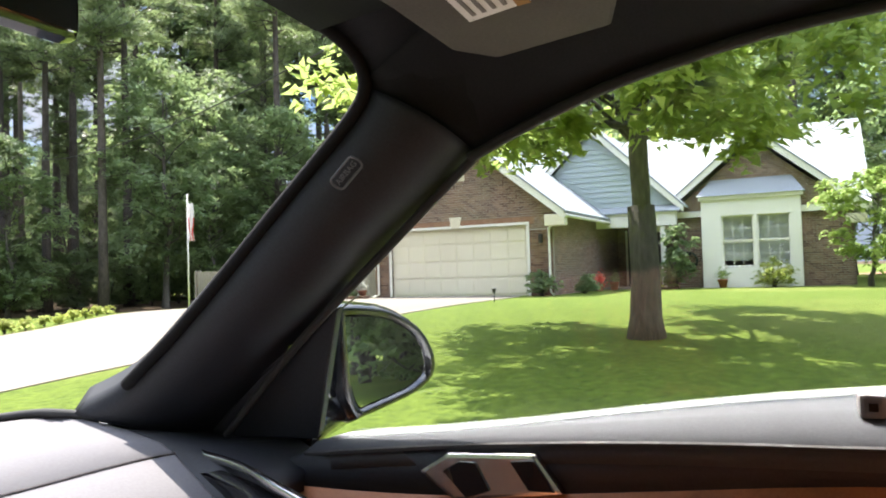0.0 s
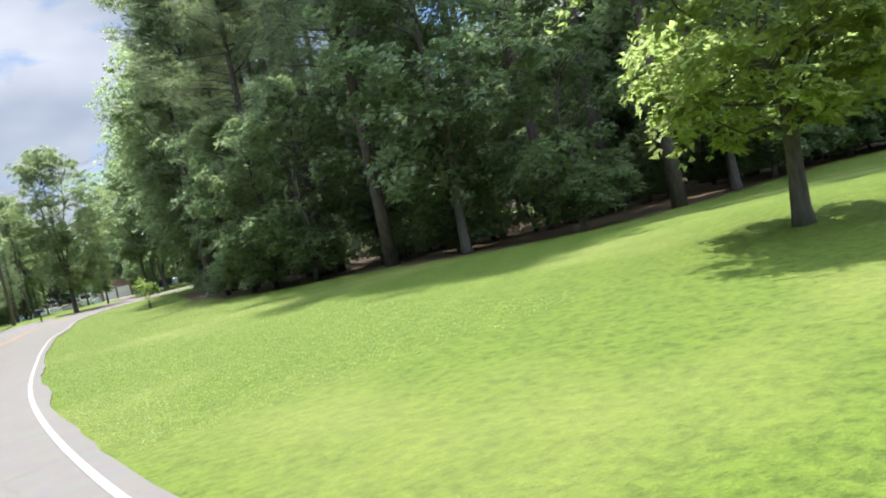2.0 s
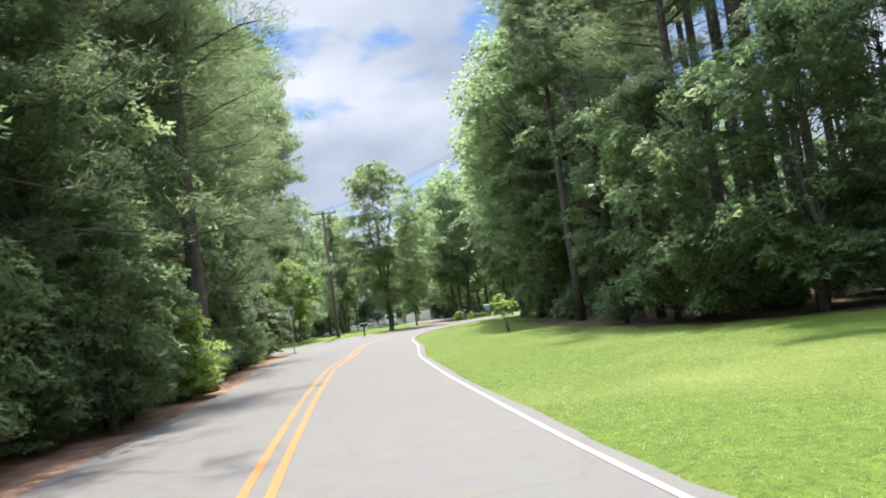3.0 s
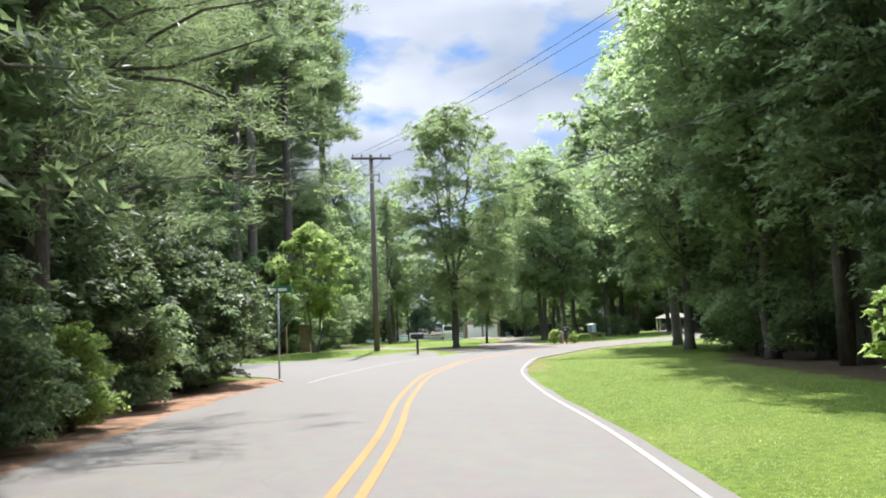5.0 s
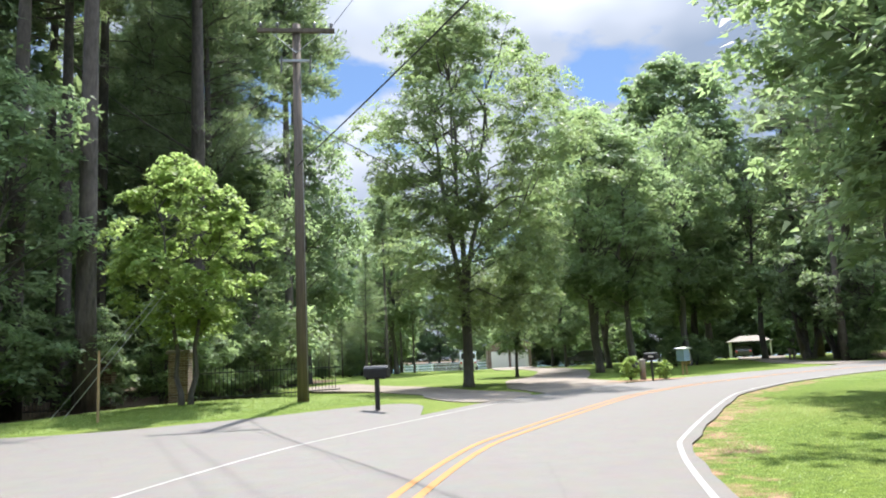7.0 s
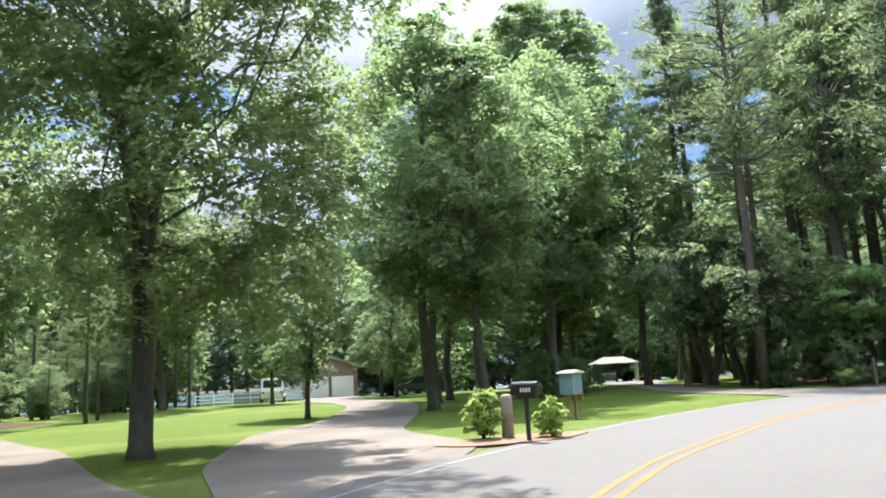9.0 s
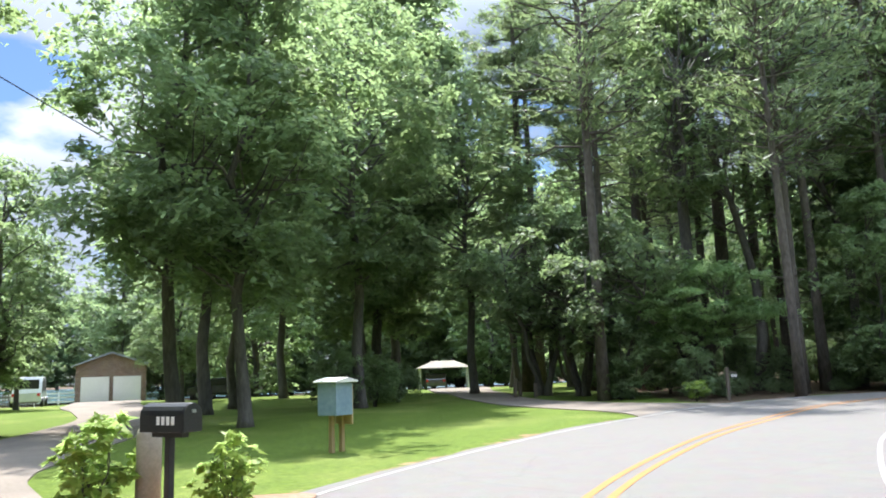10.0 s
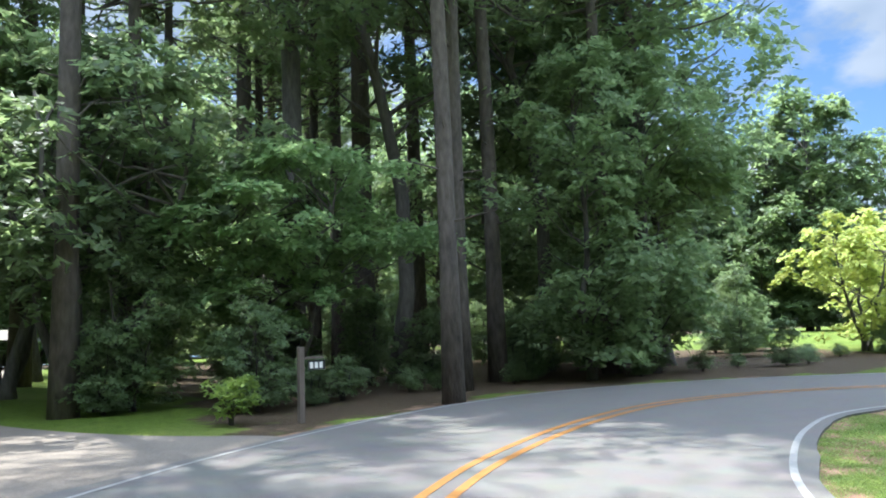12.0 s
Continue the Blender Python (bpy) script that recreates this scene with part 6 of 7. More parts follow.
BRICK_VARIED = brick_piece_material()
whole = Shape().box(0, 0.205, -0.014, -0.003, 0, 0.064).mesh("brick", BRICK_VARIED, bevel=0.003)
half = Shape().box(0, 0.097, -0.014, -0.003, 0, 0.064).mesh("brick", BRICK_VARIED, bevel=0.003)
for x0, x1 in ((-0.65, -0.085), (4.965, 5.75)):
    pier = part("pier_face", Shape().box(x0, x1, -0.005, 0.0, -0.1, 2.06), MORTAR, house, "brown brick garage pier with pale joints")
    for r in range(28):
        x = x0 + (0.0 if r % 2 else 0.108)
        if r % 2 == 0:
            part("brick", half, None, pier).location = (x0, 0, -0.08 + r * 0.075)
        while x + 0.205 <= x1 + 0.01:
            part("brick", whole, None, pier).location = (x, 0, -0.08 + r * 0.075)
            x += 0.2155
        if x + 0.097 <= x1 + 0.01:
            part("brick", half, None, pier).location = (x, 0, -0.08 + r * 0.075)

# ---- the car from which the drive sets out ----
CAR_X, CAR_Y, CAR_TURN = 18.049, -54.623, 33.5
car = thing("car", "white sport utility car with tan and grey leather inside", "car", pose(CAR_X, CAR_Y, 0.005, 0, 0, CAR_TURN))
EYE = 1.354   # heights below are given from the driver's eye
PAINT = surface("white_paint", (0.74, 0.75, 0.76), (0.82, 0.83, 0.84), 3, 0.4, 0.22, 0.0, coat=0.8)
TRIM_BLACK = surface("black_soft_trim", (0.009, 0.0105, 0.014), (0.02, 0.023, 0.031), 260, 3, 0.6, 0.25, 0.0006, spec=0.4)
HEADLINER = surface("black_headliner", (0.007, 0.007, 0.0075), (0.015, 0.0148, 0.0155), 300, 4, 0.9, 0.3, 0.0008, spec=0.2)
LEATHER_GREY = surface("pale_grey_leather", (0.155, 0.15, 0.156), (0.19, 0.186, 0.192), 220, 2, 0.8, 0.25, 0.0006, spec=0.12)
# dashboard leather again, its colour darkened to hold down the light on the sill
SILL_DIMMED = surface("dimmed_grey_sill", (0.047, 0.051, 0.057), (0.06, 0.064, 0.071), 220, 2, 0.8, 0.25, 0.0006, spec=0.12)
TAG_GREY = surface("grey_tag_plastic", (0.11, 0.11, 0.12), (0.15, 0.15, 0.16), 200, 3, 0.6, 0.1, 0.0004)
LEATHER_TAN = surface("tan_leather", (0.30, 0.10, 0.035), (0.42, 0.16, 0.06), 220, 3, 0.5, 0.25, 0.0006)
GLOSS_BLACK = surface("gloss_black", (0.006, 0.006, 0.007), (0.012, 0.012, 0.013), 20, 2, 0.08, 0.0, coat=1.0)
CHROME = surface("brushed_chrome", (0.62, 0.60, 0.58), (0.75, 0.73, 0.71), 120, 5, 0.22, 0.05, 0.0005, metal=1.0)
RUBBER = surface("black_rubber", (0.012, 0.012, 0.012), (0.03, 0.03, 0.03), 60, 4, 0.8, 0.2, 0.002)
MIRROR = surface("mirror_glass", (0.86, 0.88, 0.88), (0.9, 0.92, 0.92), 5, 1, 0.01, 0.0, metal=1.0)
STITCH = surface("dark_stitching", (0.10, 0.09, 0.09), (0.2, 0.18, 0.18), 90, 10, 0.8, 0.2, 0.001)


def e(points):
    """Eye-based car points to points over the ground."""
    return [Vector((x, y, EYE + z)) for x, y, z in points]


def loft(lines, close_depth=None):
    """A skin over lines of equal length; with a depth vector it gets a back and rims."""
    s = Shape()
    n, m = len(lines[0]), len(lines)
    pts = [p for line in lines for p in line]
    faces = [(i * n + j, i * n + j + 1, (i + 1) * n + j + 1, (i + 1) * n + j) for i in range(m - 1) for j in range(n - 1)]
    if close_depth:
        d, k = Vector(close_depth), n * m
        pts = pts + [Vector(p) + d for p in pts]
        faces += [tuple(k + q for q in f[::-1]) for f in faces]
        rim = list(range(n)) + [i * n + n - 1 for i in range(1, m)] + [(m - 1) * n + j for j in range(n - 2, -1, -1)] + [i * n for i in range(m - 2, 0, -1)]
        faces += [(rim[i], rim[i - 1], k + rim[i - 1], k + rim[i]) for i in range(len(rim))]
    s.add(pts, faces)
    return s


def flip(points):
    return [Vector((0.72 - p[0], p[1], p[2])) for p in points]


def smooth_line(points, n):
    p = [Vector(q) for q in points]
    out = []
    for i in range(n):
        t = i / (n - 1) * (len(p) - 1)
        k = min(int(t), len(p) - 2)
        a, b, c, d = p[max(k - 1, 0)], p[k], p[k + 1], p[min(k + 2, len(p) - 1)]
        u = t - k
        out.append(0.5 * (2 * b + (c - a) * u + (2 * a - 5 * b + 4 * c - d) * u * u + (3 * b - a - 3 * c + d) * u**3))
    return out


# front pillars with their trim
W = e([(0.918, 0.502, 0.256), (0.92, 0.547, 0.208), (0.92, 0.676, 0.086), (0.92, 0.841, -0.064), (0.93, 0.98, -0.172), (0.925, 1.10, -0.226)])
S = e([(1.02, 0.389, 0.172), (1.02, 0.454, 0.113), (1.03, 0.522, 0.057), (1.03, 0.60, -0.01), (1.05, 0.74, -0.12), (1.06, 0.92, -0.275)])
Mid = [(a + b) / 2 + Vector((-0.035, -0.02, 0)) for a, b in zip(W, S)]
Q1 = [(a * 0.75 + b * 0.25) + Vector((-0.026, -0.014, 0)) for a, b in zip(W, S)]
Q3 = [(a * 0.25 + b * 0.75) + Vector((-0.026, -0.014, 0)) for a, b in zip(W, S)]
rows_a = [smooth_line(k, 22) for k in (W, Q1, Mid, Q3, S)]
pil = part("front_pillar", loft(rows_a, (0.09, 0.06, 0.03)), TRIM_BLACK, car, "black padded front pillar", smooth=True)
part("front_pillar", loft([flip(r) for r in rows_a], (-0.09, 0.06, 0.03)), TRIM_BLACK, car, smooth=True)
centre = Mid[1].lerp(Mid[2], 0.44) - (S[1] - W[1]).normalized() * 0.035
along = (Mid[1] - Mid[2]).normalized()
across = (S[1] - W[1]).normalized()
out_way = along.cross(across).normalized()
if out_way.x > 0:
    out_way = -out_way
ring_pts = [centre + along * (0.026 * math.cos(a)) + across * 0.011 * (1 if math.sin(a) > 0 else -1) * min(1, abs(math.sin(a)) * 2) + out_way * 0.004 for a in np.linspace(0, 2 * math.pi, 29)]
part("airbag_tag", Shape().tube(ring_pts, 0.0018, 5, False), TAG_GREY, pil, "small raised airbag label")
font = bpy.data.curves.new("airbag_word", "FONT")
font.body = "AIRBAG"
font.size, font.extrude, font.align_x, font.align_y = 0.012, 0.0006, "CENTER", "CENTER"
font.materials.append(TAG_GREY)
word = new("airbag_word", font)
word.parent = pil
basis = Matrix((along, across * -1, along.cross(across * -1))).transposed().to_4x4()
word.matrix_local = Matrix.Translation(centre + out_way * 0.004) @ basis
sail = Shape().prism(e([(1.035, 0.60, -0.035), (1.04, 0.64, -0.06), (1.09, 0.715, -0.28), (1.06, 0.93, -0.285), (1.05, 0.84, -0.19)]), (0.05, 0.02, 0))
part("mirror_sail", sail, TRIM_BLACK, car, "black panel at the mirror's foot", bevel=0.006)
part("pillar_seal", Shape().tube(smooth_line(e([(1.015, 0.375, 0.172), (1.015, 0.454, 0.105), (1.02, 0.522, 0.048), (1.02, 0.60, -0.02), (1.035, 0.72, -0.12), (1.03, 0.86, -0.27)]), 24), 0.007, 6), RUBBER, car, smooth=True)

# roof, header and rails
S2 = e([(1.02, 0.395, 0.166), (1.02, 0.253, 0.225), (1.02, 0.101, 0.267), (1.02, -0.035, 0.290), (1.02, -0.137, 0.301), (1.02, -0.7, 0.325), (1.02, -1.4, 0.30), (1.0, -2.0, 0.2)])
H2 = e([(0.91, 0.50, 0.268), (0.84, 0.34, 0.315), (0.82, 0.16, 0.345), (0.81, 0.0, 0.36), (0.80, -0.14, 0.365), (0.80, -0.7, 0.375), (0.80, -1.4, 0.36), (0.80, -2.0, 0.3)])
H3 = [p.lerp(q, 0.5) + Vector((0.0, 0, 0.02)) for p, q in zip(S2, H2)]
rail_rows = [smooth_line(k, 26) for k in (S2, H3, H2)]
part("roof_rail_trim", loft(rail_rows, (0.05, 0.0, 0.05)), HEADLINER, car, "black roof side trim", smooth=True)
part("roof_rail_trim", loft([flip(r) for r in rail_rows], (-0.05, 0.0, 0.05)), HEADLINER, car, smooth=True)
part("rail_seal", Shape().tube(smooth_line(e([(1.012, 0.395, 0.160), (1.012, 0.253, 0.219), (1.012, 0.101, 0.261), (1.012, -0.137, 0.295), (1.012, -0.7, 0.318), (1.012, -1.4, 0.292)]), 30), 0.008, 6), RUBBER, car, smooth=True)
lining = []
for dx in np.linspace(-0.10, 0.82, 7):
    bow = 0.02 * (1 - ((dx - 0.36) / 0.46) ** 2)
    lining.append(smooth_line(e([(dx, 0.50 + 0.05 * (1 - abs(dx - 0.36)), 0.312 + bow), (dx, 0.34, 0.335 + bow), (dx, 0.0, 0.362 + bow), (dx, -0.7, 0.377 + bow), (dx, -1.5, 0.352 + bow), (dx, -2.1, 0.25 + bow)]), 16))
part("headliner", loft(lining, (0, 0, 0.03)), HEADLINER, car, "black fabric headliner", smooth=True)
half_header = [(0.36, 0.56, 0.35), (0.62, 0.545, 0.342), (0.80, 0.53, 0.33), (0.872, 0.517, 0.312), (0.906, 0.509, 0.286), (0.916, 0.511, 0.25), (0.918, 0.54, 0.212), (0.921, 0.61, 0.148), (0.921, 0.68, 0.083), (0.921, 0.84, -0.066), (0.93, 0.98, -0.174)]
header = Shape().tube(smooth_line(e([(0.72 - x, y, z) for x, y, z in half_header[:0:-1]] + half_header), 70), 0.0105, 8)
part("windscreen_header", header, HEADLINER, car, smooth=True)
skin = []
for dx in np.linspace(-0.28, 1.0, 9):
    bow = 0.03 * (1 - ((dx - 0.36) / 0.64) ** 2)
    skin.append(smooth_line(e([(dx, 0.55, 0.335 + bow), (dx, 0.2, 0.385 + bow), (dx, -0.7, 0.41 + bow), (dx, -1.7, 0.37 + bow), (dx, -2.25, 0.28 + bow)]), 16))
part("roof_panel", loft(skin, (0, 0, 0.02)), PAINT, car, "white roof", smooth=True)

corner = [e(k) for k in ([(0.80, 0.52, 0.338), (0.87, 0.513, 0.312), (0.908, 0.506, 0.283), (0.917, 0.503, 0.254)], [(0.78, 0.42, 0.345), (0.86, 0.42, 0.332), (0.915, 0.438, 0.272), (0.938, 0.436, 0.21)], [(0.78, 0.30, 0.35), (0.87, 0.30, 0.34), (0.97, 0.33, 0.255), (1.018, 0.387, 0.172)], [(0.78, 0.20, 0.352), (0.88, 0.20, 0.345), (0.98, 0.22, 0.285), (1.02, 0.25, 0.226)])]
for s in (0, 1):
    part("roof_corner_trim", loft([flip(smooth_line(k, 10)) if s else smooth_line(k, 10) for k in corner], (0, 0, 0.03)), HEADLINER, car, "black trim joining pillar and roof", smooth=True)

# sun visor with its sticker
visor = part("sun_visor", Shape().prism(e([(0.40, 0.352, 0.262), (0.67, 0.340, 0.262), (0.832, 0.342, 0.262), (0.889, 0.304, 0.262), (0.83, 0.15, 0.262), (0.75, 0.128, 0.262), (0.40, 0.14, 0.262)]), (0, 0, 0.018)), surface("visor_cloth", (0.045, 0.038, 0.032), (0.075, 0.065, 0.056), 260, 4, 0.9, 0.2, 0.0006), car, "folded dark brown sun visor", bevel=0.006)
stick = part("sticker", Shape().prism(e([(0.60, 0.276, 0.2606), (0.74, 0.283, 0.2606), (0.711, 0.207, 0.2606), (0.57, 0.199, 0.2606)]), (0, 0, 0.0012)), CLOTH_WHITE, visor, "white warning sticker with a yellow band")
part("sticker_band", Shape().prism(e([(0.715, 0.222, 0.2595), (0.711, 0.207, 0.2595), (0.675, 0.205, 0.2595), (0.679, 0.220, 0.2595)]), (0, 0, 0.001)), LINE_YELLOW, stick)
for k in range(4):
    part("print_bar", Shape().prism(e([(0.60 - k * 0.006, 0.268 - k * 0.013, 0.2595), (0.722 - k * 0.005, 0.273 - k * 0.013, 0.2595), (0.720 - k * 0.005, 0.268 - k * 0.013, 0.2595), (0.598 - k * 0.006, 0.263 - k * 0.013, 0.2595)]), (0, 0, 0.001)), STITCH, stick)

# dashboard
front = smooth_line(e([(-0.22, 1.10, -0.235), (-0.15, 1.24, -0.242), (0.36, 1.38, -0.245), (0.87, 1.24, -0.240), (0.925, 1.105, -0.232), (0.95, 1.0, -0.252)]), 30)
middle = smooth_line(e([(-0.25, 0.90, -0.25), (-0.1, 1.0, -0.245), (0.36, 1.1, -0.24), (0.75, 1.05, -0.243), (0.90, 0.97, -0.256), (0.93, 0.905, -0.264)]), 30)
seam = smooth_line(e([(-0.25, 0.80, -0.275), (-0.05, 0.84, -0.262), (0.36, 0.875, -0.256), (0.71, 0.870, -0.264), (0.86, 0.872, -0.271), (0.915, 0.865, -0.275)]), 30)
near = smooth_line(e([(-0.25, 0.70, -0.34), (-0.05, 0.71, -0.325), (0.36, 0.72, -0.32), (0.70, 0.70, -0.33), (0.80, 0.70, -0.335), (0.868, 0.74, -0.325)]), 30)
face = smooth_line(e([(-0.25, 0.68, -0.62), (0.0, 0.68, -0.62), (0.36, 0.70, -0.62), (0.70, 0.68, -0.62), (0.82, 0.66, -0.62), (0.88, 0.66, -0.62)]), 30)
dash = part("dashboard", loft([front, middle, seam], (0, 0, -0.03)), LEATHER_GREY, car, "pale grey leather dashboard top", smooth=True)
part("dash_front", loft([seam, near, face], (0, 0.04, -0.01)), LEATHER_GREY, car, "pale grey leather dashboard front", smooth=True)
end_in = smooth_line(e([(0.94, 1.06, -0.246), (0.95, 1.0, -0.253), (0.93, 0.905, -0.265), (0.915, 0.865, -0.276), (0.868, 0.74, -0.326)]), 12)
end_out = smooth_line(e([(1.12, 1.04, -0.25), (1.12, 0.98, -0.262), (1.12, 0.86, -0.285), (1.11, 0.76, -0.29), (1.04, 0.68, -0.31)]), 12)
part("dash_end_trim", loft([end_in, end_out], (0, 0, -0.03)), TRIM_BLACK, car, "black trim between dashboard and door", smooth=True)
part("seam", Shape().tube([p + Vector((0, 0, 0.0015)) for p in seam], 0.0022, 5), STITCH, dash)
part("windscreen_seal", Shape().tube([p + Vector((0, 0.012, 0.006)) for p in front[:-3]], 0.008, 6), RUBBER, car, smooth=True)
grille = part("speaker_grille", Shape().prism([(0.36 + 0.2 * math.cos(a), 1.12 + 0.075 * math.sin(a), EYE - 0.238) for a in np.linspace(0, 6.28, 26, endpoint=False)], (0, 0, 0.006)), surface("speaker_mesh", (0.18, 0.18, 0.18), (0.36, 0.35, 0.35), 900, 40, 0.7, 0.8, 0.002), dash, "grey speaker grille")
# air vent at the dashboard's end
vent = part("air_vent", Shape().prism(e([(0.955, 0.865, -0.292), (0.905, 0.70, -0.305), (0.84, 0.55, -0.33), (0.83, 0.55, -0.44), (0.90, 0.72, -0.44), (0.95, 0.86, -0.40)]), (-0.03, 0.012, 0)), GLOSS_BLACK, car, "black air vent with a chrome edge")
part("vent_edge", Shape().tube(smooth_line(e([(0.968, 0.885, -0.283), (0.925, 0.75, -0.287), (0.868, 0.645, -0.292), (0.813, 0.535, -0.306), (0.80, 0.50, -0.36), (0.82, 0.53, -0.45)]), 24), 0.0075, 8), CHROME, vent, smooth=True)
for k in range(5):
    part("vent_slat", Shape().prism(e([(0.89 - k * 0.013, 0.69 - k * 0.03, -0.32), (0.885 - k * 0.013, 0.68 - k * 0.03, -0.32), (0.875 - k * 0.013, 0.675 - k * 0.03, -0.43), (0.88 - k * 0.013, 0.685 - k * 0.03, -0.43)]), (-0.035, 0.0, 0)), TRIM_BLACK, vent)

# passenger door
B_out = e([(1.105, 0.70, -0.279), (1.10, 0.65, -0.274), (1.10, 0.573, -0.266), (1.10, 0.378, -0.241), (1.10, 0.127, -0.204), (1.10, -0.127, -0.174), (1.10, -0.6, -0.14), (1.09, -1.3, -0.12)])
B_in = e([(1.03, 0.70, -0.285), (1.012, 0.65, -0.277), (1.0, 0.60, -0.268), (0.995, 0.378, -0.244), (0.99, 0.127, -0.226), (0.985, -0.127, -0.216), (0.985, -0.6, -0.2), (0.985, -1.3, -0.18)])
B_top = [p.lerp(q, 0.5) + Vector((0, 0, 0.006)) for p, q in zip(B_out, B_in)]
def door(mirrored):
    f = flip if mirrored else (lambda p: p)
    s = -1 if mirrored else 1
    d = part("door", loft([f(smooth_line(k, 24)) for k in (B_out, B_top, B_in)], (0, 0, -0.03)), SILL_DIMMED, car, "car door with a leather sill in dimmed grey", smooth=True)
    low = [p + Vector((0.0, 0, 0)) for p in B_in]
    line = e([(1.03, 0.82, -0.34), (1.01, 0.70, -0.335), (1.0, 0.55, -0.33), (0.995, 0.378, -0.318), (0.995, 0.127, -0.29), (0.99, -0.127, -0.262), (0.99, -0.6, -0.24), (0.99, -1.3, -0.22)])
    base = [Vector((p.x + 0.03, p.y, 0.36)) for p in line]
    part("door_panel_upper", loft([f(smooth_line(k, 24)) for k in (low, line)], (s * 0.03, 0, 0)), TRIM_BLACK, d, "black upper door panel", smooth=True)
    part("door_panel_lower", loft([f(smooth_line(k, 24)) for k in (line, base)], (s * 0.03, 0, 0)), LEATHER_TAN, d, "tan leather door panel", smooth=True)
    part("piping", Shape().tube(f([p + Vector((-0.002, 0, -0.004)) for p in smooth_line(B_in, 40)]), 0.004, 5), RUBBER, d)
    outer_top = [Vector((p.x + 0.10, p.y, p.z - 0.005)) for p in B_out]
    outer_mid = [Vector((p.x + 0.20, p.y, 0.85)) for p in B_out]
    outer_low = [Vector((p.x + 0.16, p.y, 0.38)) for p in B_out]
    part("door_skin", loft([f(smooth_line(k, 24)) for k in (B_out, outer_top, outer_mid, outer_low)], (s * 0.012, 0, -0.004)), PAINT, d, "white outer door skin", smooth=True)
    return d


pdoor, ddoor = door(False), door(True)
plate_pts = e([(0.978, 0.475, -0.287), (0.978, 0.43, -0.259), (0.978, 0.30, -0.252), (0.978, 0.262, -0.303), (0.978, 0.42, -0.325)])
handle = part("door_handle", Shape().prism(plate_pts, (0.03, 0, 0)), CHROME, pdoor, "brushed metal door handle", bevel=0.006)
part("handle_recess", Shape().prism(e([(0.974, 0.435, -0.283), (0.974, 0.41, -0.268), (0.974, 0.385, -0.268), (0.974, 0.365, -0.305), (0.974, 0.40, -0.318)]), (0.004, 0, 0)), GLOSS_BLACK, handle, bevel=0.001)
part("lock_switch", Shape().prism(e([(0.974, 0.335, -0.263), (0.974, 0.30, -0.259), (0.974, 0.274, -0.300), (0.974, 0.31, -0.300)]), (0.004, 0, 0)), GLOSS_BLACK, handle, "black lock buttons", bevel=0.001)
knob = part("lock_pin", Shape().box(1.03, 1.065, -0.12, -0.09, EYE - 0.195, EYE - 0.165), LEATHER_GREY, pdoor, "grey lock pin", bevel=0.006)
part("pin_hole", Shape().box(1.026, 1.031, -0.11, -0.1, EYE - 0.185, EYE - 0.175), GLOSS_BLACK, knob)
part("armrest", Shape().tube(smooth_line(e([(0.96, 0.45, -0.46), (0.93, 0.30, -0.40), (0.93, 0.1, -0.42), (0.94, -0.2, -0.44)]), 14), 0.03, 10), LEATHER_TAN, pdoor, "tan leather grab handle", smooth=True)
pane = part("side_window", Shape().prism(e([(1.1 - 0.112 * (h + 0.28), f, h) for f, h in ((0.82, -0.29), (0.72, -0.04), (0.46, 0.19), (0.12, 0.29), (-0.137, 0.32), (-0.72, 0.33), (-0.72, -0.17))]), (0.004, 0, 0)), CAR_GLASS, car, "clear side window")
pane.visible_shadow = False

# outside mirror
mirror_c = e([(1.35, 0.71, -0.160)])[0]
mx = Vector((0.20, -0.10, 0.0)).normalized()
my = Vector((0, 0, 1)).cross(mx)
mz = (Vector((0, 0, 1)) + my * 0.058).normalized()
def mirror_outline(grow, push):
    rim = [(-0.104, 0.078), (-0.06, 0.076), (-0.003, 0.066), (0.056, 0.033), (0.084, -0.015), (0.078, -0.049), (0.045, -0.07), (0.009, -0.081), (-0.06, -0.096), (-0.084, -0.098), (-0.098, -0.06), (-0.102, -0.016), (-0.105, 0.03), (-0.104, 0.078)]
    line = smooth_line([(x, y, 0) for x, y in rim], 40)[:-1]
    return [mirror_c + mx * ((p.x + 0.012) * grow - 0.012) + mz * ((p.y + 0.012) * grow - 0.012) + my * push for p in line]
housing = part("wing_mirror", loft([p + p[:1] for p in (mirror_outline(1.0, 0.004), mirror_outline(1.05, -0.012), mirror_outline(1.2, -0.012), mirror_outline(1.32, 0.01), mirror_outline(1.34, 0.04), mirror_outline(1.2, 0.09), mirror_outline(0.7, 0.13), mirror_outline(0.02, 0.14))]), GLOSS_BLACK, car, "gloss black outside mirror", smooth=True)
part("mirror_pane", Shape().prism(mirror_outline(0.985, -0.003), my * 0.004), MIRROR, housing, "mirror glass")
part("mirror_arm", Shape().tube(e([(1.13, 0.80, -0.30), (1.2, 0.795, -0.285), (1.30, 0.79, -0.262)]), [0.035, 0.03, 0.035], 10), GLOSS_BLACK, housing, smooth=True)

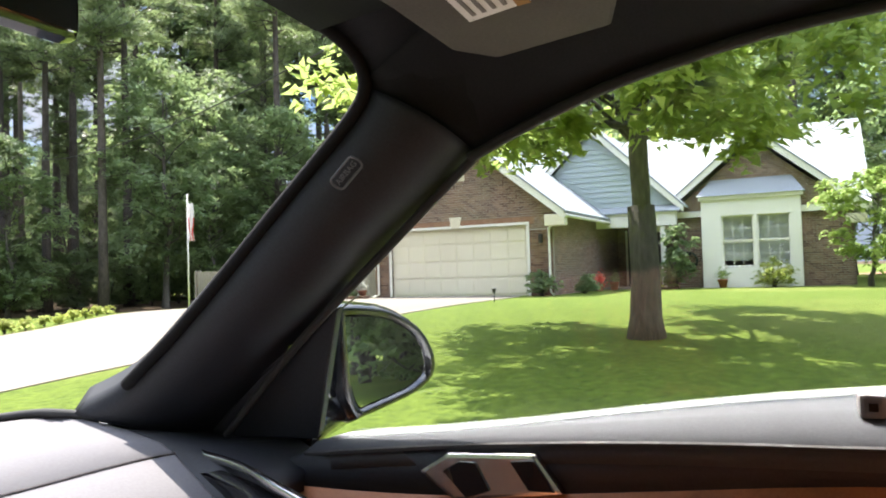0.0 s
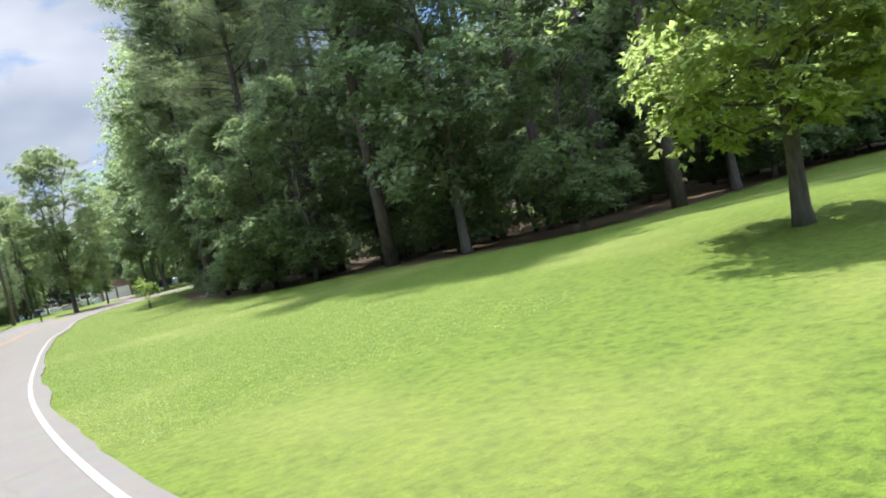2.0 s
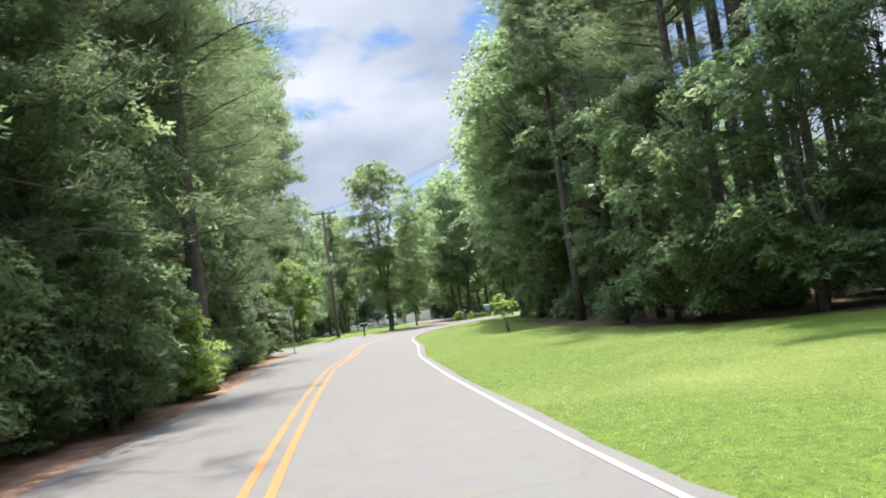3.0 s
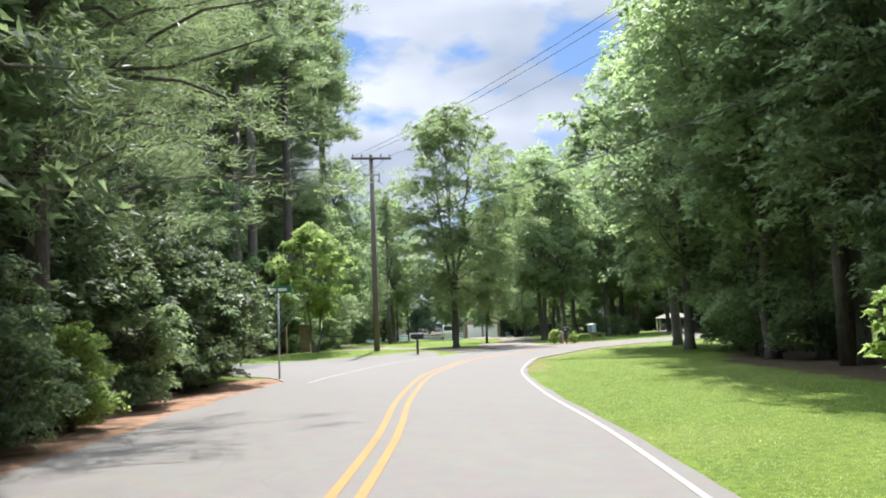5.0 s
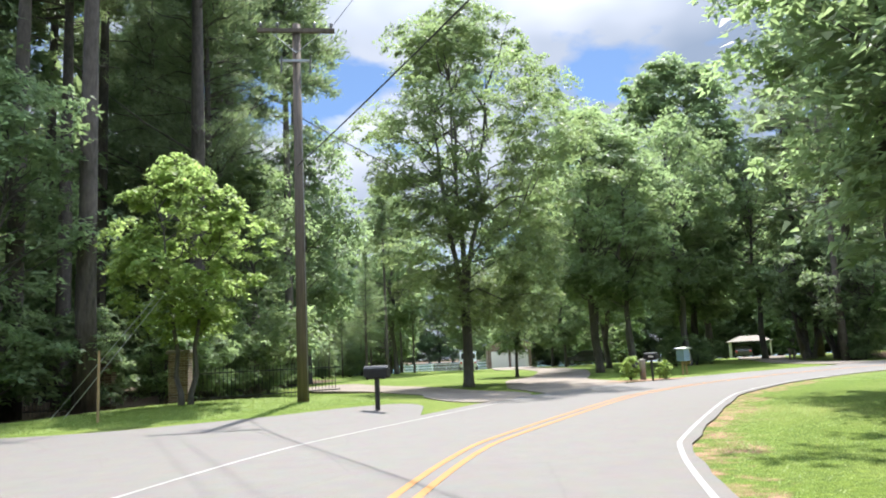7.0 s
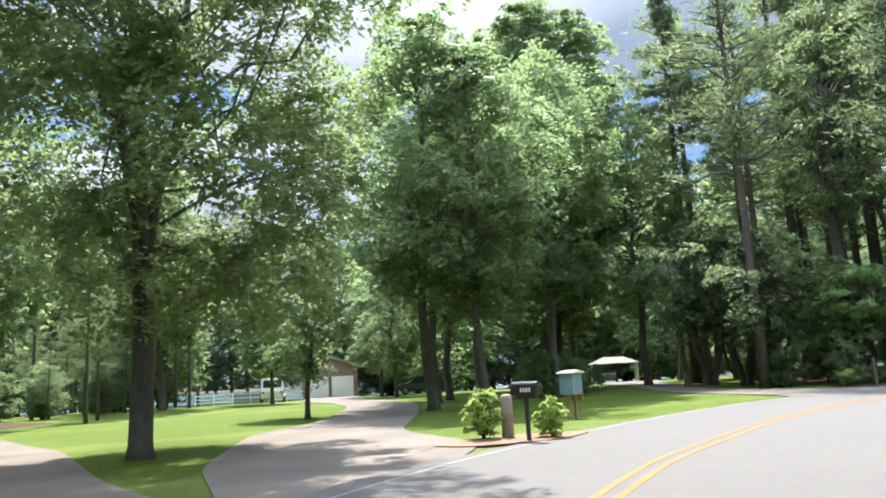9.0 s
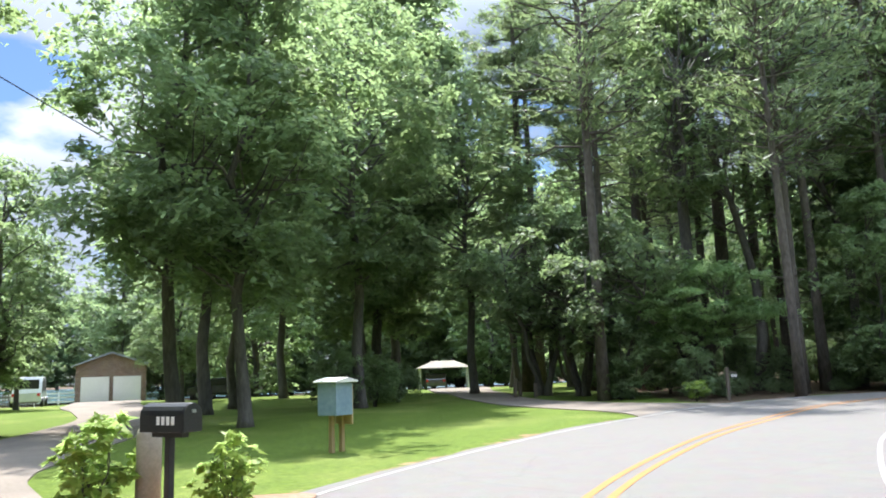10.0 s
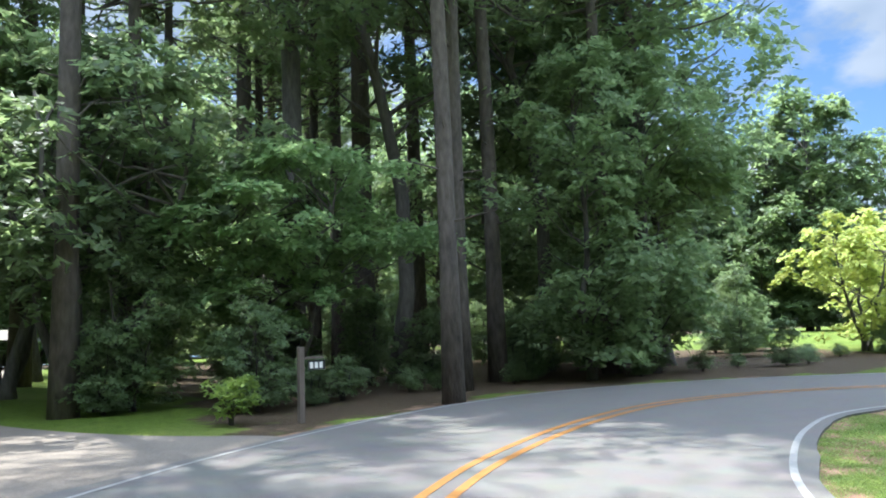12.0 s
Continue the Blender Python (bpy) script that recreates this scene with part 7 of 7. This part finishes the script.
# the rest of the body
bonnet = []
for dx in np.linspace(-0.52, 1.24, 11):
    k = 1 - ((dx - 0.36) / 0.88) ** 4
    bonnet.append(smooth_line(e([(dx, 1.22 + 0.2 * k, -0.27 - 0.03 * (1 - k)), (dx, 1.6, -0.285 - 0.05 * (1 - k)), (dx, 2.1, -0.35 - 0.08 * (1 - k)), (dx, 2.4 + 0.1 * k, -0.46 - 0.1 * (1 - k))]), 14))
part("bonnet", loft(bonnet, (0, 0, -0.02)), PAINT, car, "white bonnet", smooth=True)
for s in (0, 1):
    f = flip if s else (lambda p: p)
    fen = [smooth_line(e(k), 14) for k in ([(1.24, 0.80, -0.29), (1.25, 1.6, -0.34), (1.24, 2.1, -0.43), (1.20, 2.42, -0.56)], [(1.31, 0.80, -0.5), (1.33, 1.6, -0.5), (1.32, 2.1, -0.55), (1.22, 2.46, -0.65)], [(1.28, 0.80, -0.98), (1.31, 0.95, -0.62), (1.31, 1.35, -0.56), (1.22, 2.46, -0.95)])]
    part("front_wing", loft([f(k) for k in fen], ((-1 if not s else 1) * 0.012, 0, 0)), PAINT, car, "white front wing", smooth=True)
    rear = [smooth_line(e(k), 14) for k in ([(1.09, -1.3, -0.125), (1.12, -1.8, -0.1), (1.08, -2.3, -0.1), (0.95, -2.5, -0.12)], [(1.30, -1.3, -0.5), (1.31, -1.8, -0.45), (1.26, -2.3, -0.45), (1.1, -2.58, -0.5)], [(1.25, -1.3, -0.98), (1.29, -1.55, -0.6), (1.28, -2.1, -0.6), (1.1, -2.6, -0.98)])]
    part("rear_wing", loft([f(k) for k in rear], ((-1 if not s else 1) * 0.012, 0, 0)), PAINT, car, "white rear wing", smooth=True)
    for b in (1.42, -1.52):
        cx = 1.19 if not s else 0.72 - 1.19
        wheel = part("wheel", Shape().turned([(0.0001, -0.12), (0.2, -0.12), (0.25, -0.11), (0.34, -0.12), (0.372, -0.09), (0.375, 0.0), (0.372, 0.09), (0.34, 0.12), (0.25, 0.11), (0.2, 0.12), (0.0001, 0.12)], 28), RUBBER, car, "black tyre", smooth=True)
        wheel.matrix_local = Matrix.Translation((cx, b, 0.375)) @ Matrix.Rotation(math.pi / 2, 4, "Y")
        part("rim", Shape().turned([(0.0001, -0.126), (0.06, -0.13), (0.22, -0.122), (0.24, -0.126), (0.25, 0.126), (0.06, 0.13), (0.0001, 0.126)], 20), CHROME, wheel)
    for a, b in ((-0.62, -0.76), (-1.62, -1.85)):
        part("pillar", loft([f(smooth_line(e(k), 6)) for k in ([(1.03, a + 0.05, 0.32), (1.09, a + 0.07, -0.15)], [(1.03, b, 0.32), (1.09, b, -0.15)])], ((1 if not s else -1) * 0.05, 0, 0)), TRIM_BLACK, car)
    part("sill", Shape().box(*((1.12, 1.26) if not s else (-0.54, -0.40)), -1.2, 1.0, 0.24, 0.42), RUBBER, car, bevel=0.02)
    part("headlamp", Shape().prism([f([Vector(p)])[0] for p in e([(0.90, 2.44, -0.56), (1.2, 2.36, -0.54), (1.2, 2.36, -0.64), (0.92, 2.46, -0.68)])], (0, 0.03, 0)), GLASS, car, "clear headlamp")
    part("tail_lamp", Shape().prism([f([Vector(p)])[0] for p in e([(0.80, -2.58, -0.26), (1.1, -2.5, -0.24), (1.1, -2.52, -0.38), (0.80, -2.6, -0.40)])], (0, -0.03, 0)), RED_PAINT, car, "red tail lamp")
part("front_bumper", Shape().box(-0.48, 1.20, 2.38, 2.52, 0.30, 0.78), PAINT, car, "white front bumper", bevel=0.05)
part("radiator_grille", Shape().box(0.05, 0.67, 2.52, 2.54, 0.45, 0.80), GLOSS_BLACK, car, "black radiator grille", bevel=0.03)
part("rear_bumper", Shape().box(-0.46, 1.18, -2.66, -2.50, 0.30, 0.80), PAINT, car, "white rear bumper", bevel=0.05)
part("tailgate", loft([e([(-0.2, -2.22, 0.27), (-0.3, -2.5, -0.12), (-0.36, -2.58, -0.55)]), e([(0.36, -2.27, 0.30), (0.36, -2.56, -0.12), (0.36, -2.62, -0.55)]), e([(0.92, -2.22, 0.27), (1.02, -2.5, -0.12), (1.08, -2.58, -0.55)])], (0, 0.03, 0)), PAINT, car, "white tailgate", smooth=True)
part("cabin_floor", Shape().box(-0.40, 1.12, -2.5, 1.3, 0.30, 0.36), RUBBER, car)
part("bulkhead", Shape().box(-0.42, 1.14, 1.28, 1.34, 0.3, 0.98), RUBBER, car)


def car_seat(dx, dy):
    seat = part("seat", Shape().box(dx - 0.25, dx + 0.25, dy - 0.05, dy + 0.48, 0.52, 0.68), LEATHER_TAN, car, "tan leather car seat", bevel=0.05)
    back = [Vector((dx + w, dy + y, z)) for w in (-0.25,) for y, z in ((-0.02, 0.64), (-0.14, 0.64), (-0.34, 1.24), (-0.24, 1.28))]
    part("seat_back", Shape().prism(back, (0.5, 0, 0)), LEATHER_TAN, seat, bevel=0.04)
    part("headrest", Shape().box(dx - 0.13, dx + 0.13, dy - 0.40, dy - 0.30, 1.30, 1.48), LEATHER_TAN, seat, bevel=0.035)
    part("seat_base", Shape().box(dx - 0.22, dx + 0.22, dy, dy + 0.42, 0.36, 0.52), RUBBER, seat)


car_seat(0.72, -0.05)
car_seat(0.0, -0.12)
part("rear_bench", Shape().box(-0.25, 0.97, -1.4, -0.9, 0.48, 0.66).box(-0.25, 0.97, -1.58, -1.42, 0.66, 1.25), LEATHER_TAN, car, "tan leather rear bench", bevel=0.04)
part("centre_console", Shape().box(0.26, 0.46, -0.4, 0.68, 0.36, 0.78), TRIM_BLACK, car, bevel=0.03)
wheel_pts = [(0.0 + 0.18 * math.cos(a), 0.52 + 0.05 * math.sin(a), EYE - 0.36 + 0.17 * math.sin(a)) for a in np.linspace(0, 2 * math.pi, 33)]
sw = part("steering_wheel", Shape().tube(wheel_pts, 0.016, 8, False), TRIM_BLACK, car, "black steering wheel", smooth=True)
part("hub", Shape().box(-0.16, 0.16, 0.52, 0.56, EYE - 0.39, EYE - 0.33), TRIM_BLACK, sw, bevel=0.015)
rv = part("inside_mirror", Shape().box(0.25, 0.49, 0.56, 0.59, EYE + 0.21, EYE + 0.275), GLOSS_BLACK, car, "black inside mirror", bevel=0.015)
part("mirror_stem", Shape().tube(e([(0.37, 0.58, 0.27), (0.37, 0.60, 0.33)]), 0.014, 8), TRIM_BLACK, rv)
part("mirror_pane", Shape().box(0.262, 0.478, 0.555, 0.5595, EYE + 0.218, EYE + 0.267), MIRROR, rv)

# ---- grass and litter ----
def blades(name, sampler, count, seed, height, label):
    r = np.random.default_rng(seed)
    x, y = sampler(r, count)
    z = ground_z(x, y)
    base = np.stack([x, y, z], 1)
    a = r.uniform(0, 2 * math.pi, len(x))
    h = height * r.uniform(0.5, 1.4, len(x))
    w = np.stack([np.cos(a), np.sin(a), 0 * a], 1) * (0.003 + 0.004 * r.uniform(size=len(x)))[:, None]
    lean = np.stack([r.normal(size=len(x)) * 1.1 * h, r.normal(size=len(x)) * 1.1 * h, h], 1)
    v = np.stack([base - w, base + w, base + lean], 1).reshape(-1, 3)
    n = len(x)
    me = bpy.data.meshes.new(name)
    me.vertices.add(3 * n)
    me.vertices.foreach_set("co", v.astype(np.float32).ravel())
    me.loops.add(3 * n)
    me.loops.foreach_set("vertex_index", np.arange(3 * n, dtype=np.int32))
    me.polygons.add(n)
    me.polygons.foreach_set("loop_start", np.arange(0, 3 * n, 3, dtype=np.int32))
    me.update(calc_edges=True)
    me.materials.append(GRASS_BLADE)
    return tagged(new(name, me), label, "grass", kind="stuff")


def verge(lo, hi, near, far, side):
    def sample(r, count):
        k = r.integers(lo, hi, count)
        off = side * (near + (far - near) * r.uniform(0, 1, count) ** 1.7)
        p = CENTRE[k] + LEFT[k] * off[:, None] + r.normal(size=(count, 2)) * 0.25
        return p[:, 0], p[:, 1]
    return sample


def field(poly):
    xs, ys = [p[0] for p in poly], [p[1] for p in poly]
    def sample(r, count):
        x, y = r.uniform(min(xs), max(xs), count * 2), r.uniform(min(ys), max(ys), count * 2)
        ok = inside(poly, x, y)
        return x[ok][:count], y[ok][:count]
    return sample


blades("grass", verge(index_near(4, -30), index_near(4, 40), 3.35, 9.0, -1), 120000, 61, 0.022, "mown green grass blades along the verge")
blades("grass", verge(index_near(9, 49), index_near(31, 63.4), 3.2, 8.0, -1), 60000, 62, 0.025, "green and yellow grass blades inside the bend")
blades("grass", field([(-12, 34.6), (-7.4, 35.9), (-4.2, 38.0), (-2.6, 40.5), (-4, 43), (-10, 41), (-14, 38)]), 26000, 66, 0.05, "longer green grass at the pole")
